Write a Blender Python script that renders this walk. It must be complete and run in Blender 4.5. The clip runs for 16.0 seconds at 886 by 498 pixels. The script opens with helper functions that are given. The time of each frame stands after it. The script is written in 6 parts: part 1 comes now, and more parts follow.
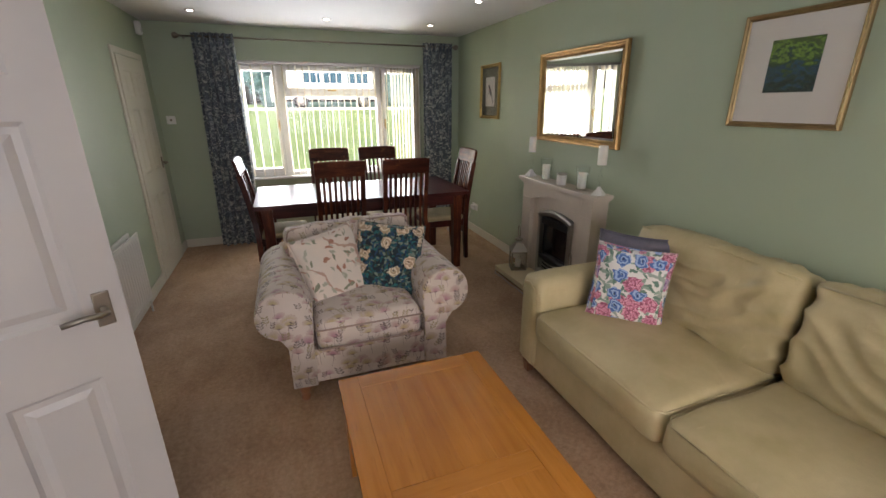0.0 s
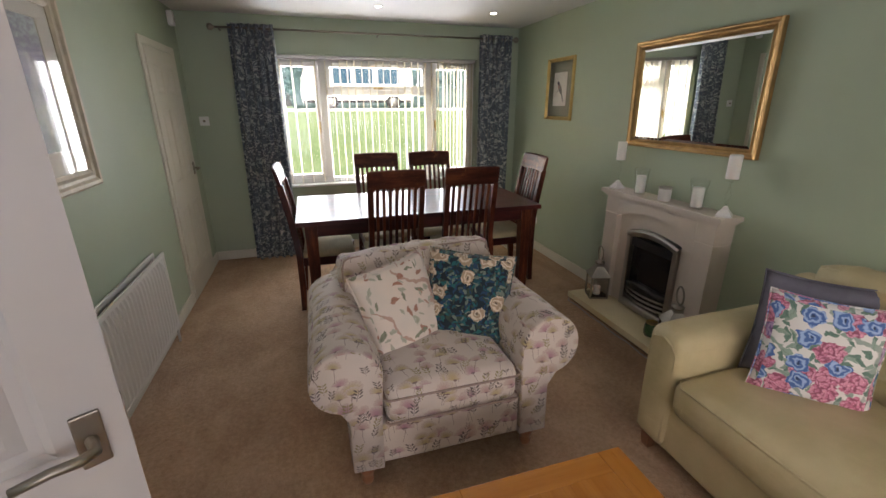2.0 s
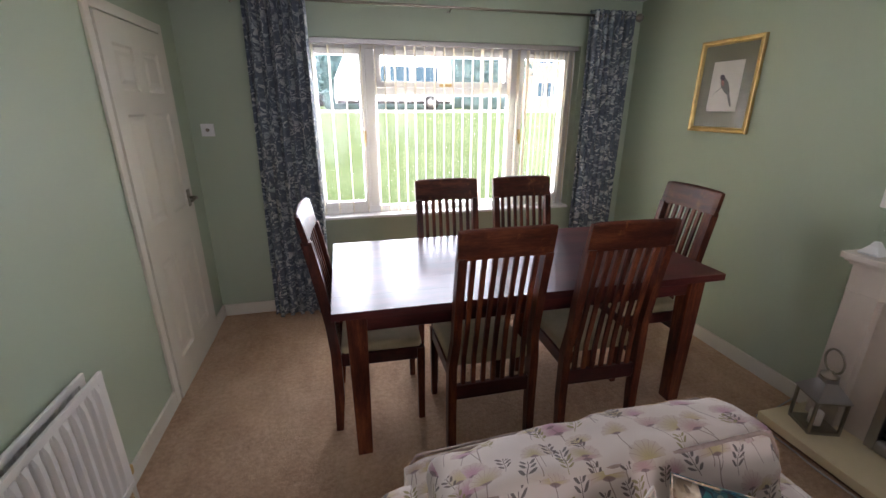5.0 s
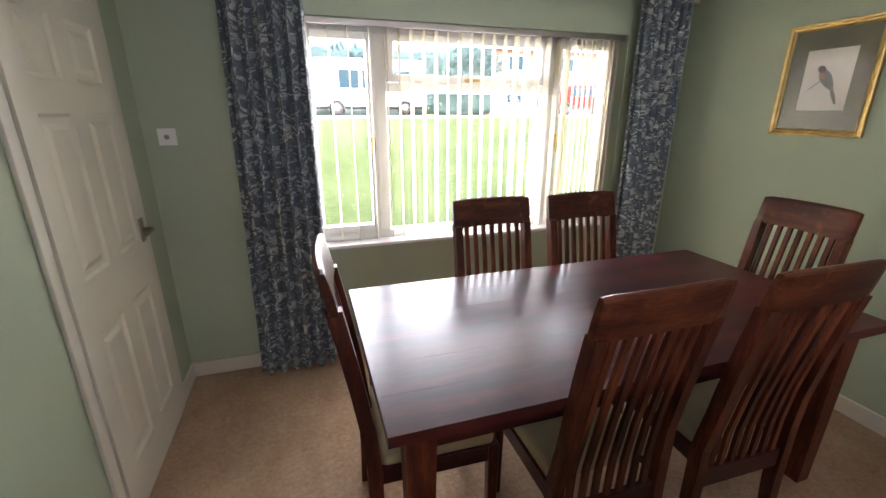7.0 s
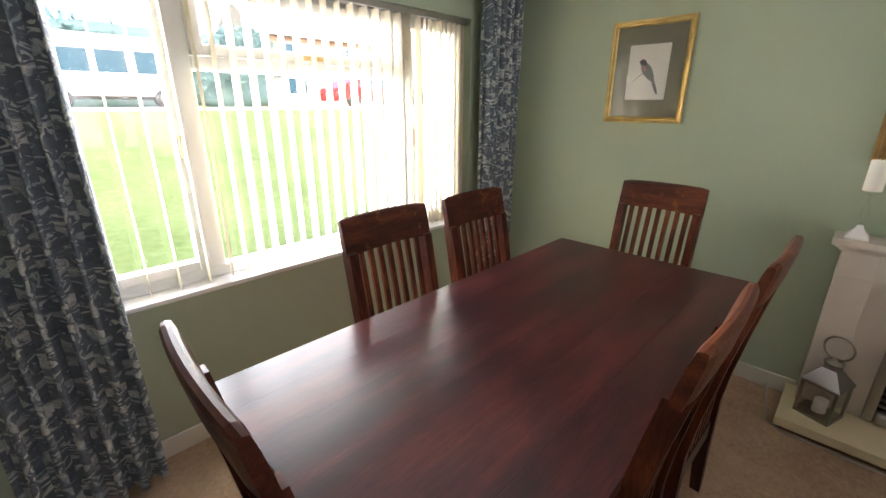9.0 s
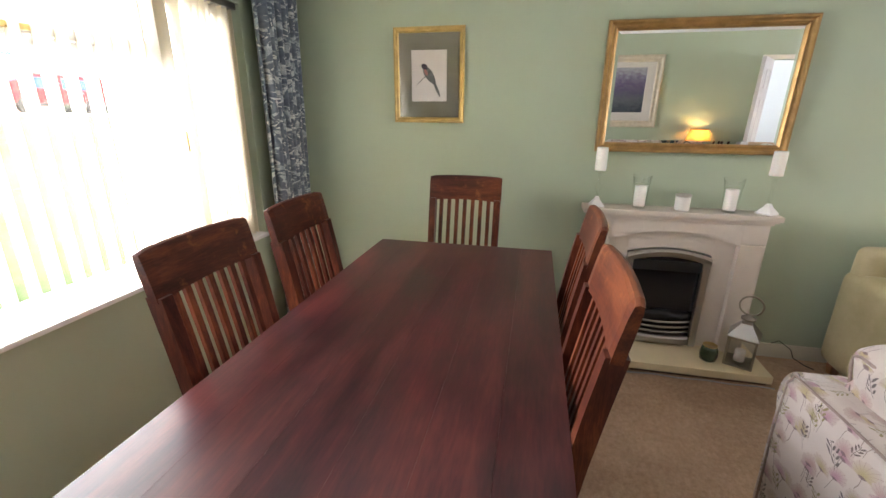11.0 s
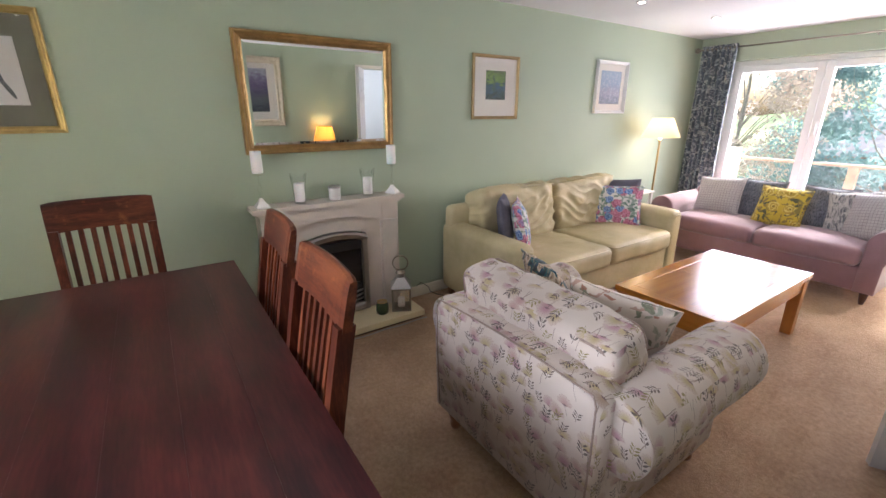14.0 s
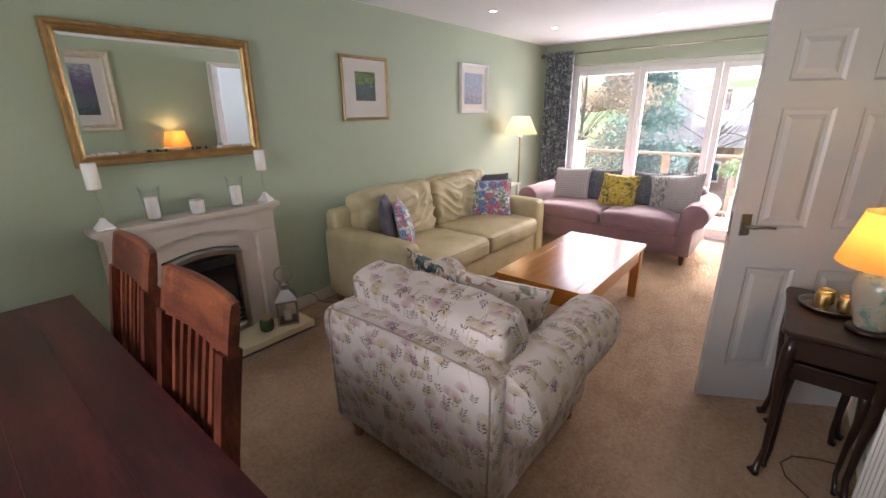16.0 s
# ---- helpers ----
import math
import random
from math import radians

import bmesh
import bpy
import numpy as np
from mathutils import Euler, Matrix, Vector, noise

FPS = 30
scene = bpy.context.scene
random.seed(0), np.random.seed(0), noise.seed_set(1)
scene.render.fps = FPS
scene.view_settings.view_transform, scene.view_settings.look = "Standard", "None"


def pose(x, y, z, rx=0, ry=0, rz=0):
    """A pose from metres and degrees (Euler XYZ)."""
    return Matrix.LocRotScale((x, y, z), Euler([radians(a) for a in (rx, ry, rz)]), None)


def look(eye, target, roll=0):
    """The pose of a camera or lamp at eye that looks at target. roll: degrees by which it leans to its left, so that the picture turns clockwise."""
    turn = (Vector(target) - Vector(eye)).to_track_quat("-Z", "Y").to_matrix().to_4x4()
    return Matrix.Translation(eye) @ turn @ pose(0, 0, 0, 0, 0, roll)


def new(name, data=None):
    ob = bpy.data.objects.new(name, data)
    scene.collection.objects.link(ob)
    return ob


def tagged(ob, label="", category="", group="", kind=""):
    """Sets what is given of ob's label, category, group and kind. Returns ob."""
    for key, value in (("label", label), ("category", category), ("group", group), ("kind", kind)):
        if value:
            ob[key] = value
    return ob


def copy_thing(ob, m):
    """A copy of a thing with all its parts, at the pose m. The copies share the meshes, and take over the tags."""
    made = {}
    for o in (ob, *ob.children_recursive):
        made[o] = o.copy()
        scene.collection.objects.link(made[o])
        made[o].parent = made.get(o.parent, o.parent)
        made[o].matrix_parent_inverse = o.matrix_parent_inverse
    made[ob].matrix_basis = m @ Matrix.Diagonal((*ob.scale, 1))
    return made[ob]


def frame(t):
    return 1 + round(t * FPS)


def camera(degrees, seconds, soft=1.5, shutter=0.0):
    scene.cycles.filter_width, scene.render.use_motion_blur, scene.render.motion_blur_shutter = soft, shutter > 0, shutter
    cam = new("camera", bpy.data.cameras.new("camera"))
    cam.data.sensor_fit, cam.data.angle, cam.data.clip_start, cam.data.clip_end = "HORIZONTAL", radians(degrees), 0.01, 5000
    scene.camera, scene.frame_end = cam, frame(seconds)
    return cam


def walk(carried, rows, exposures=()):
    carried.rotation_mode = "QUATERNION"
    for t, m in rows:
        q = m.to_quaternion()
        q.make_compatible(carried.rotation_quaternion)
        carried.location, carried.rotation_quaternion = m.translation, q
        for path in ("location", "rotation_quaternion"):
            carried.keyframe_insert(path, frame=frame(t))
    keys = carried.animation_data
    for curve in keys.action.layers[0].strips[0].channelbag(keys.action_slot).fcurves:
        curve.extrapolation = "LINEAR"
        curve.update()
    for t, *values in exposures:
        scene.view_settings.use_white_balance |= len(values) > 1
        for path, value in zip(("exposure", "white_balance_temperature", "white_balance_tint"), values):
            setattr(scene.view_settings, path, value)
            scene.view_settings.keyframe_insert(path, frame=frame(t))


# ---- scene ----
cam = camera(93.0, 16.0)
# seconds, eye x, y, z, yaw to the left of +y, pitch up, roll
ROWS = [
    (0, 0.007, -0.146, 1.598, -20.25, -19.03, -0.14),
    (0.5, -0.031, -0.032, 1.586, -18.91, -18.87, -0.33),
    (1, -0.095, 0.142, 1.594, -18.04, -19.00, -0.19),
    (1.5, -0.141, 0.349, 1.600, -17.64, -19.05, -0.17),
    (2, -0.137, 0.530, 1.579, -17.11, -18.85, -0.15),
    (2.5, -0.114, 0.763, 1.587, -16.06, -18.81, -0.19),
    (3, -0.110, 1.020, 1.587, -14.52, -18.68, -0.21),
    (3.5, -0.126, 1.246, 1.588, -14.12, -18.66, -0.08),
    (4, -0.106, 1.505, 1.583, -13.94, -18.72, -0.20),
    (4.5, -0.091, 1.726, 1.583, -13.40, -18.66, -0.22),
    (5, -0.202, 1.965, 1.600, -13.39, -18.73, 0.11),
    (7.5, -0.480, 2.897, 1.529, -21.81, -17.41, -0.19),
    (8, -0.551, 3.074, 1.502, -30.15, -17.32, 0.26),
    (8.5, -0.513, 3.183, 1.519, -36.53, -17.70, -0.33),
    (9, -0.534, 3.346, 1.542, -45.46, -18.92, 0.03),
    (11.5, -0.593, 3.749, 1.476, -87.27, -16.92, 0.22),
    (12, -0.642, 3.813, 1.482, -97.35, -16.83, -0.01),
    (12.5, -0.693, 3.785, 1.518, -105.32, -17.52, -0.22),
    (13, -0.695, 3.810, 1.521, -112.97, -17.67, 0.14),
    (13.5, -0.682, 3.816, 1.533, -118.62, -17.89, 0.22),
    (14, -0.696, 3.821, 1.540, -124.30, -17.99, 0.03),
    (14.5, -0.723, 3.829, 1.562, -129.40, -18.26, -0.08),
    (15, -0.735, 3.832, 1.553, -133.82, -18.19, -0.34),
    (15.5, -0.716, 3.840, 1.552, -137.66, -18.17, -0.49),
    (16, -0.705, 3.838, 1.557, -140.65, -18.18, -0.55),
]
walk(cam, [(t, Matrix.Translation((x, y, z)) @ Matrix.Rotation(radians(yaw), 4, "Z") @ Matrix.Rotation(radians(90 + pitch), 4, "X") @ Matrix.Rotation(radians(roll), 4, "Z")) for t, x, y, z, yaw, pitch, roll in ROWS],
     exposures=[(0, 1.50, 6500, 10), (1.5, 1.47, 6500, 10), (3, 1.60, 6400, 14), (5, 1.74, 6050, 16), (8, 2.05, 6450, 11), (9, 2.14, 6500, 10), (11.5, 2.66, 6350, 13), (12.5, 2.60, 6250, 15), (14, 2.24, 6080, 14), (16, 1.93, 6250, 16)])

# room: x from the door wall to the chimney wall, y from the patio doors to the front window
X0, X1, Y0, Y1, H = -1.21, 2.25, -2.1, 5.33, 2.40

# ---------- light ----------
world = bpy.data.worlds.new("world")
scene.world = world
world.use_nodes = True
wn = world.node_tree
sky = wn.nodes.new("ShaderNodeTexSky")
sky.sky_type = "NISHITA"
sky.sun_disc = False
sky.sun_elevation = radians(38)
sky.sun_rotation = radians(200)
sky.air_density = 1.0
sky.dust_density = 6.0
wn.links.new(sky.outputs[0], wn.nodes["Background"].inputs[0])
wn.nodes["Background"].inputs[1].default_value = 0.15


def lamp(name, kind, m, energy, colour=(1, 1, 1), **more):
    d = bpy.data.lights.new(name, kind)
    d.energy, d.color = energy, colour
    for k, v in more.items():
        if k == "size":
            d.size = v
        elif k == "size_y":
            d.shape = "RECTANGLE"
            d.size_y = v
        elif k == "angle":
            d.angle = v
        elif k == "radius":
            d.shadow_soft_size = v
    ob = new(name, d)
    ob.matrix_world = m
    return ob


lamp("sun", "SUN", look((0, -8, 9), (0, 0, 0)), 2.7, (1, 0.97, 0.93), angle=radians(14))
lamp("window_daylight", "AREA", look((0.66, 5.62, 1.45), (0.66, 0, 0.9)), 49, (0.95, 0.95, 1.0), size=2.0, size_y=1.25)
lamp("patio_daylight", "AREA", look((0.55, -2.45, 1.15), (0.55, 3, 0.7)), 26, (0.89, 0.85, 1.0), size=2.6, size_y=1.9)
# unseen fill lamp added inside the closed hall, brightening its far wall
lamp("hall_daylight", "AREA", look((-1.62, -0.30, 1.95), (-3.1, 0.75, 1.0)), 6.0, (0.85, 0.92, 1.0), size=0.6, size_y=0.8)

lamp("table_lamp_bulb", "POINT", pose(-1.065, 1.66, 1.115), 2.5, (1.0, 0.62, 0.28), radius=0.03)
lamp("floor_lamp_bulb", "POINT", pose(1.985, -0.99, 1.37), 0.8, (1.0, 0.80, 0.56), radius=0.03)


# ---------- small node language ----------
class Nodes:
    def __init__(self, name):
        self.m = bpy.data.materials.new(name)
        self.m.use_nodes = True
        self.t = self.m.node_tree
        self.b = self.t.nodes["Principled BSDF"]
        self.coord = self.t.nodes.new("ShaderNodeTexCoord")

    def put(self, socket, v):
        if isinstance(v, bpy.types.NodeSocket):
            self.t.links.new(v, socket)
        elif isinstance(v, (tuple, list)) and socket.type == "RGBA" and len(v) == 3:
            socket.default_value = (*v, 1)
        else:
            socket.default_value = v

    def node(self, kind, out=0, props=None, **ins):
        n = self.t.nodes.new("ShaderNode" + kind)
        for k, v in (props or {}).items():
            setattr(n, k, v)
        for k, v in ins.items():
            self.put(n.inputs[k.replace("_", " ")], v)
        return n.outputs[out]

    def math(self, op, a, b=0.0, c=0.0):
        n = self.t.nodes.new("ShaderNodeMath")
        n.operation = op
        for i, v in enumerate((a, b, c)):
            self.put(n.inputs[i], v)
        return n.outputs[0]

    def vmath(self, op, a, b=(0, 0, 0), out=0):
        n = self.t.nodes.new("ShaderNodeVectorMath")
        n.operation = op
        self.put(n.inputs[0], a)
        self.put(n.inputs[1], b)
        return n.outputs[out]

    def mix(self, f, a, b, blend="MIX"):
        n = self.t.nodes.new("ShaderNodeMix")
        n.data_type, n.blend_type = "RGBA", blend
        self.put(n.inputs[0], f)
        self.put(n.inputs[6], a)
        self.put(n.inputs[7], b)
        return n.outputs[2]

    def ramp(self, f, *stops):
        n = self.t.nodes.new("ShaderNodeValToRGB")
        self.put(n.inputs[0], f)
        els = n.color_ramp.elements
        while len(els) < len(stops):
            els.new(0.5)
        for e, (p, c) in zip(els, stops):
            e.position = p
            e.color = (*c, 1) if isinstance(c, tuple) else (c, c, c, 1)
        return n.outputs[0]

    def step(self, v, lo, hi):
        n = self.t.nodes.new("ShaderNodeMapRange")
        n.interpolation_type = "SMOOTHSTEP"
        self.put(n.inputs[0], v)
        n.inputs[1].default_value, n.inputs[2].default_value = lo, hi
        return n.outputs[0]

    def scaled(self, vec, s):
        n = self.t.nodes.new("ShaderNodeMapping")
        self.put(n.inputs[0], vec)
        n.inputs[3].default_value = s if isinstance(s, tuple) else (s, s, s)
        return n.outputs[0]

    def noise(self, vec, scale, detail=4.0, rough=0.55, out=0, distort=0.0):
        return self.node("TexNoise", out, Vector=vec, Scale=scale, Detail=detail, Roughness=rough, Distortion=distort)

    def bump(self, height, strength=0.3, distance=0.002):
        self.put(self.b.inputs["Normal"], self.node("Bump", Height=height, Strength=strength, Distance=distance))

    def done(self, colour=None, rough=None, metal=None, **more):
        for k, v in (("Base Color", colour), ("Roughness", rough), ("Metallic", metal)):
            if v is not None:
                self.put(self.b.inputs[k], v)
        for k, v in more.items():
            self.put(self.b.inputs[k.replace("_", " ")], v)
        return self.m

    def cell(self, uv, scale, seed=0.0, randomness=0.8):
        """Cells on a plane: the offset from each cell's own centre, turned by its own angle, and its own three random numbers."""
        v = self.t.nodes.new("ShaderNodeTexVoronoi")
        v.voronoi_dimensions = "2D"
        moved = self.vmath("ADD", uv, (seed, seed * 1.7, 0))
        self.put(v.inputs["Vector"], moved)
        v.inputs["Scale"].default_value = scale
        v.inputs["Randomness"].default_value = randomness
        off = self.vmath("SUBTRACT", moved, v.outputs["Position"])
        off = self.vmath("SCALE", off)
        off.node.inputs["Scale"].default_value = scale
        sep = self.t.nodes.new("ShaderNodeSeparateXYZ")
        self.put(sep.inputs[0], v.outputs["Color"])
        ang = self.math("MULTIPLY", sep.outputs[0], 6.283)
        rot = self.node("VectorRotate", props={"rotation_type": "Z_AXIS"}, Vector=off, Angle=ang)
        xy = self.t.nodes.new("ShaderNodeSeparateXYZ")
        self.put(xy.inputs[0], rot)
        return xy.outputs[0], xy.outputs[1], sep.outputs[1], sep.outputs[2], off

    def disc(self, x, y, radius, petals=5, depth=0.25, soft=0.03):
        r = self.math("SQRT", self.math("ADD", self.math("MULTIPLY", x, x), self.math("MULTIPLY", y, y)))
        a = self.math("ARCTAN2", y, x)
        w = self.math("ABSOLUTE", self.math("SINE", self.math("MULTIPLY", a, petals / 2)))
        lim = self.math("MULTIPLY", self.math("ADD", self.math("MULTIPLY", w, depth), 1 - depth), radius)
        d = self.math("SUBTRACT", lim, r)
        return self.step(d, 0.0, soft), r, a

    def leaf(self, x, y, length, width, soft=0.02, cx=0.0, cy=0.0):
        x = self.math("SUBTRACT", x, cx)
        y = self.math("SUBTRACT", y, cy)
        xx = self.math("DIVIDE", x, length)
        lim = self.math("MULTIPLY", self.math("SUBTRACT", 1.0, self.math("MULTIPLY", xx, xx)), width)
        return self.step(self.math("SUBTRACT", lim, self.math("ABSOLUTE", y)), 0.0, soft)


def keep_side(n, r, rough):
    """Keeps a varied roughness all on the satin or all on the glossy side."""
    return n.math("MAXIMUM", r, 0.285) if rough >= 0.27 else n.math("MINIMUM", r, 0.262)


def plain(name, colour, rough=0.5, metal=0.0, vary=0.08, scale=6.0, bumps=0.0, bump_scale=300.0, **more):
    n = Nodes(name)
    o = n.coord.outputs["Object"]
    k = n.noise(o, scale)
    dark = tuple(c * (1 - vary) for c in colour)
    light = tuple(min(1, c * (1 + vary)) for c in colour)
    col = n.ramp(k, (0.3, dark), (0.7, light))
    if bumps:
        n.bump(n.noise(o, bump_scale, 3), bumps)
    r = n.math("ADD", n.math("MULTIPLY", n.noise(o, scale * 5), 0.12), rough - 0.06)
    return n.done(col, keep_side(n, r, rough), metal, **more)


def wood(name, dark, light, rough=0.35, axis=0, grain=1.0, wear=None, random_tone=True, coat=0.0, pored=True):
    n = Nodes(name)
    o = n.coord.outputs["Object"]
    s = [34.0 * grain] * 3
    s[axis] = 1.6 * grain
    info = n.node("ObjectInfo", 5)
    v = n.scaled(o, tuple(s))
    if random_tone:
        v = n.vmath("ADD", v, n.node("CombineXYZ", X=n.math("MULTIPLY", info, 37.0), Y=n.math("MULTIPLY", info, 91.0)))
    a = n.noise(v, 1.0, 8, 0.62, distort=0.15)
    b = n.noise(n.scaled(o, 1.0), 3.5, 3)
    f = n.math("ADD", n.math("MULTIPLY", a, 0.75), n.math("MULTIPLY", b, 0.3))
    if random_tone:
        f = n.math("ADD", f, n.math("MULTIPLY", n.math("SUBTRACT", info, 0.5), 0.10))
    col = n.ramp(f, (0.3, dark), (0.72, light))
    pores = n.step(n.noise(n.scaled(o, tuple(c * 9 for c in s)), 1.0, 2), 0.62, 0.75)
    if pored:
        col = n.mix(n.math("MULTIPLY", pores, 0.35), col, tuple(c * 0.5 for c in dark))
    if wear:
        w = n.step(n.noise(n.scaled(o, tuple(0.4 if k == axis else 1.0 for k in range(3))), 14.0, 5, 0.7), 0.60, 0.78)
        col = n.mix(n.math("MULTIPLY", w, 0.5), col, wear)
    r = n.math("ADD", n.math("MULTIPLY", n.noise(o, 12.0), 0.16), rough - 0.08)
    n.bump(n.math("MULTIPLY", a, 0.3), 0.08 if pored else 0.025, 0.001)
    return n.done(col, keep_side(n, r, rough), 0.0, Coat_Weight=coat, Coat_Roughness=0.2, Specular_IOR_Level=0.5 if pored else 0.38)


def polished(name, dark, mid, light, rough, axis, streak=9.0, wear=None, gloss=0.26, joined=False):
    """Smooth french-polished red wood: broad soft mottling, fine straight figure, faint smears in the polish."""
    n = Nodes(name)
    o = n.coord.outputs["Object"]
    info = n.node("ObjectInfo", 5)
    if not joined:
        o = n.vmath("ADD", o, n.node("CombineXYZ", X=n.math("MULTIPLY", info, 17.0), Y=n.math("MULTIPLY", info, 31.0), Z=n.math("MULTIPLY", info, 11.0)))
    s = [streak] * 3
    s[axis] = streak * 0.12
    broad = n.noise(n.scaled(o, tuple(0.45 if k == axis else 1.0 for k in range(3))), 5.0, 4, 0.5)
    figure = n.noise(n.scaled(o, tuple(s)), 2.2, 5, 0.6)
    fine = n.noise(n.scaled(o, tuple(c * 9 for c in s)), 2.0, 3, 0.6)
    f = n.math("ADD", n.math("MULTIPLY", broad, 0.42), n.math("ADD", n.math("MULTIPLY", figure, 0.38), n.math("MULTIPLY", fine, 0.2)))
    f = n.math("ADD", f, n.math("MULTIPLY", n.math("SUBTRACT", info, 0.5), 0.03))
    col = n.ramp(f, (0.40, dark), (0.5, mid), (0.62, light))
    if wear:
        w = n.step(n.noise(o, 16.0, 5, 0.65), 0.58, 0.74)
        col = n.mix(n.math("MULTIPLY", w, 0.55), col, wear)
    r = n.math("ADD", n.math("MULTIPLY", n.noise(o, 6.0, 3), 0.10), rough - 0.05)
    return n.done(col, keep_side(n, r, rough), 0.0, Specular_IOR_Level=gloss)


def make_wall_paint():
    n = Nodes("sage_wall_paint")
    o = n.coord.outputs["Object"]
    col = n.ramp(n.noise(o, 1.3, 5), (0.3, (0.385, 0.45, 0.330)), (0.7, (0.41, 0.475, 0.350)))
    n.bump(n.math("ADD", n.noise(o, 260.0, 3), n.math("MULTIPLY", n.noise(o, 7.0), 1.5)), 0.12, 0.002)
    return n.done(col, 0.62)


def make_carpet():
    n = Nodes("beige_carpet")
    o = n.coord.outputs["Object"]
    big = n.noise(o, 1.3, 5, 0.6)
    sweep = n.noise(n.scaled(o, (1.0, 0.55, 1.0)), 5.0, 4, 0.6, distort=0.8)
    pile = n.noise(o, 210.0, 3, 0.7)
    tuft = n.noise(o, 42.0, 5, 0.75)
    f = n.math("ADD", n.math("MULTIPLY", big, 0.30), n.math("ADD", n.math("MULTIPLY", sweep, 0.18), n.math("ADD", n.math("MULTIPLY", pile, 0.20), n.math("MULTIPLY", tuft, 0.32))))
    col = n.ramp(f, (0.42, (0.38, 0.235, 0.132)), (0.50, (0.53, 0.345, 0.207)), (0.58, (0.66, 0.455, 0.29)))
    n.bump(n.math("ADD", pile, n.math("MULTIPLY", tuft, 1.6)), 1.0, 0.010)
    return n.done(col, 0.97, Sheen_Weight=0.1)


def make_floral_upholstery():
    n = Nodes("floral_upholstery")
    uv = n.coord.outputs["UV"]
    w = n.vmath("ADD", uv, n.vmath("MULTIPLY", n.vmath("SUBTRACT", n.noise(uv, 7.0, 2, out=1), (0.5, 0.5, 0.5)), (0.05, 0.04, 0)))
    col = n.ramp(n.noise(uv, 4.0), (0.3, (0.58, 0.50, 0.445)), (0.7, (0.64, 0.56, 0.505)))

    def upright(scale, seed, randomness):
        v = n.t.nodes.new("ShaderNodeTexVoronoi")
        v.voronoi_dimensions = "2D"
        moved = n.vmath("ADD", w, (seed, seed * 1.7, 0))
        n.put(v.inputs["Vector"], moved)
        v.inputs["Scale"].default_value = scale
        v.inputs["Randomness"].default_value = randomness
        off = n.vmath("MULTIPLY", n.vmath("SUBTRACT", moved, v.outputs["Position"]), (scale, scale, 0))
        p = n.t.nodes.new("ShaderNodeSeparateXYZ")
        n.put(p.inputs[0], off)
        c = n.t.nodes.new("ShaderNodeSeparateXYZ")
        n.put(c.inputs[0], v.outputs["Color"])
        lean = n.math("MULTIPLY", n.math("SUBTRACT", c.outputs[2], 0.5), 0.9)
        x = n.math("ADD", p.outputs[0], n.math("MULTIPLY", p.outputs[1], lean))
        return x, p.outputs[1], c.outputs[0], c.outputs[1]

    def line(x, y, y0, y1, half):
        a = n.step(n.math("ABSOLUTE", x), half, half * 0.4)
        return n.math("MULTIPLY", a, n.math("MULTIPLY", n.step(y, y0, y0 + 0.02), n.step(y, y1, y1 - 0.02)))

    # seed heads on stems
    for scale, seed, tones, heads in ((8.0, 0.0, ((0.40, 0.20, 0.25), (0.46, 0.37, 0.18)), 0.32), (9.6, 4.7, ((0.44, 0.24, 0.29), (0.48, 0.38, 0.19)), 0.30), (8.8, 8.2, ((0.46, 0.29, 0.27), (0.42, 0.34, 0.17)), 0.28)):
        x, y, a, b = upright(scale, seed, 0.75)
        shown = n.step(b, 0.22, 0.24)
        stem = n.math("MULTIPLY", shown, line(x, y, -0.62, 0.02, 0.014))
        col = n.mix(n.math("MULTIPLY", stem, 0.75), col, (0.20, 0.14, 0.12))
        r = n.math("SQRT", n.math("ADD", n.math("MULTIPLY", x, x), n.math("MULTIPLY", y, y)))
        ang = n.math("ARCTAN2", y, x)
        above = n.step(y, -0.07, -0.03)
        edge = n.math("ADD", heads, n.math("MULTIPLY", n.math("ABSOLUTE", n.math("SINE", n.math("MULTIPLY", ang, 6.0))), 0.035))
        m = n.math("MULTIPLY", n.math("MULTIPLY", above, shown), n.step(n.math("SUBTRACT", edge, r), 0.0, 0.02))
        ribs = n.step(n.math("ABSOLUTE", n.math("SINE", n.math("MULTIPLY", ang, 8.0))), 0.25, 0.05)
        tone = n.mix(n.step(a, 0.45, 0.55), tones[0], tones[1])
        fade = n.mix(n.step(r, heads * 1.15, 0.02), (0.55, 0.455, 0.40), tone)
        fade = n.mix(n.math("MULTIPLY", ribs, 0.55), fade, (0.30, 0.19, 0.18))
        col = n.mix(n.math("MULTIPLY", m, 0.95), col, fade)
        base = n.math("MULTIPLY", shown, n.leaf(x, y, 0.12, 0.045, 0.02, 0.0, -0.05))
        col = n.mix(n.math("MULTIPLY", base, 0.8), col, (0.17, 0.10, 0.11))
    # sprigs of paired leaves
    for scale, seed, tone in ((8.8, 7.7, (0.085, 0.065, 0.065)), (9.6, 2.9, (0.24, 0.20, 0.07)), (11.0, 5.3, (0.09, 0.06, 0.055))):
        x, y, a, b = upright(scale, seed, 1.0)
        shape = line(x, y, -0.26, 0.24, 0.012)
        ax = n.math("ABSOLUTE", x)
        for cy in (-0.14, 0.0, 0.13):
            yy = n.math("SUBTRACT", y, n.math("MULTIPLY", ax, 0.8))
            shape = n.math("MAXIMUM", shape, n.leaf(ax, yy, 0.08, 0.05, 0.015, 0.095, cy))
        shape = n.math("MULTIPLY", shape, n.step(b, 0.50, 0.53))
        col = n.mix(n.math("MULTIPLY", shape, 0.88), col, tone)
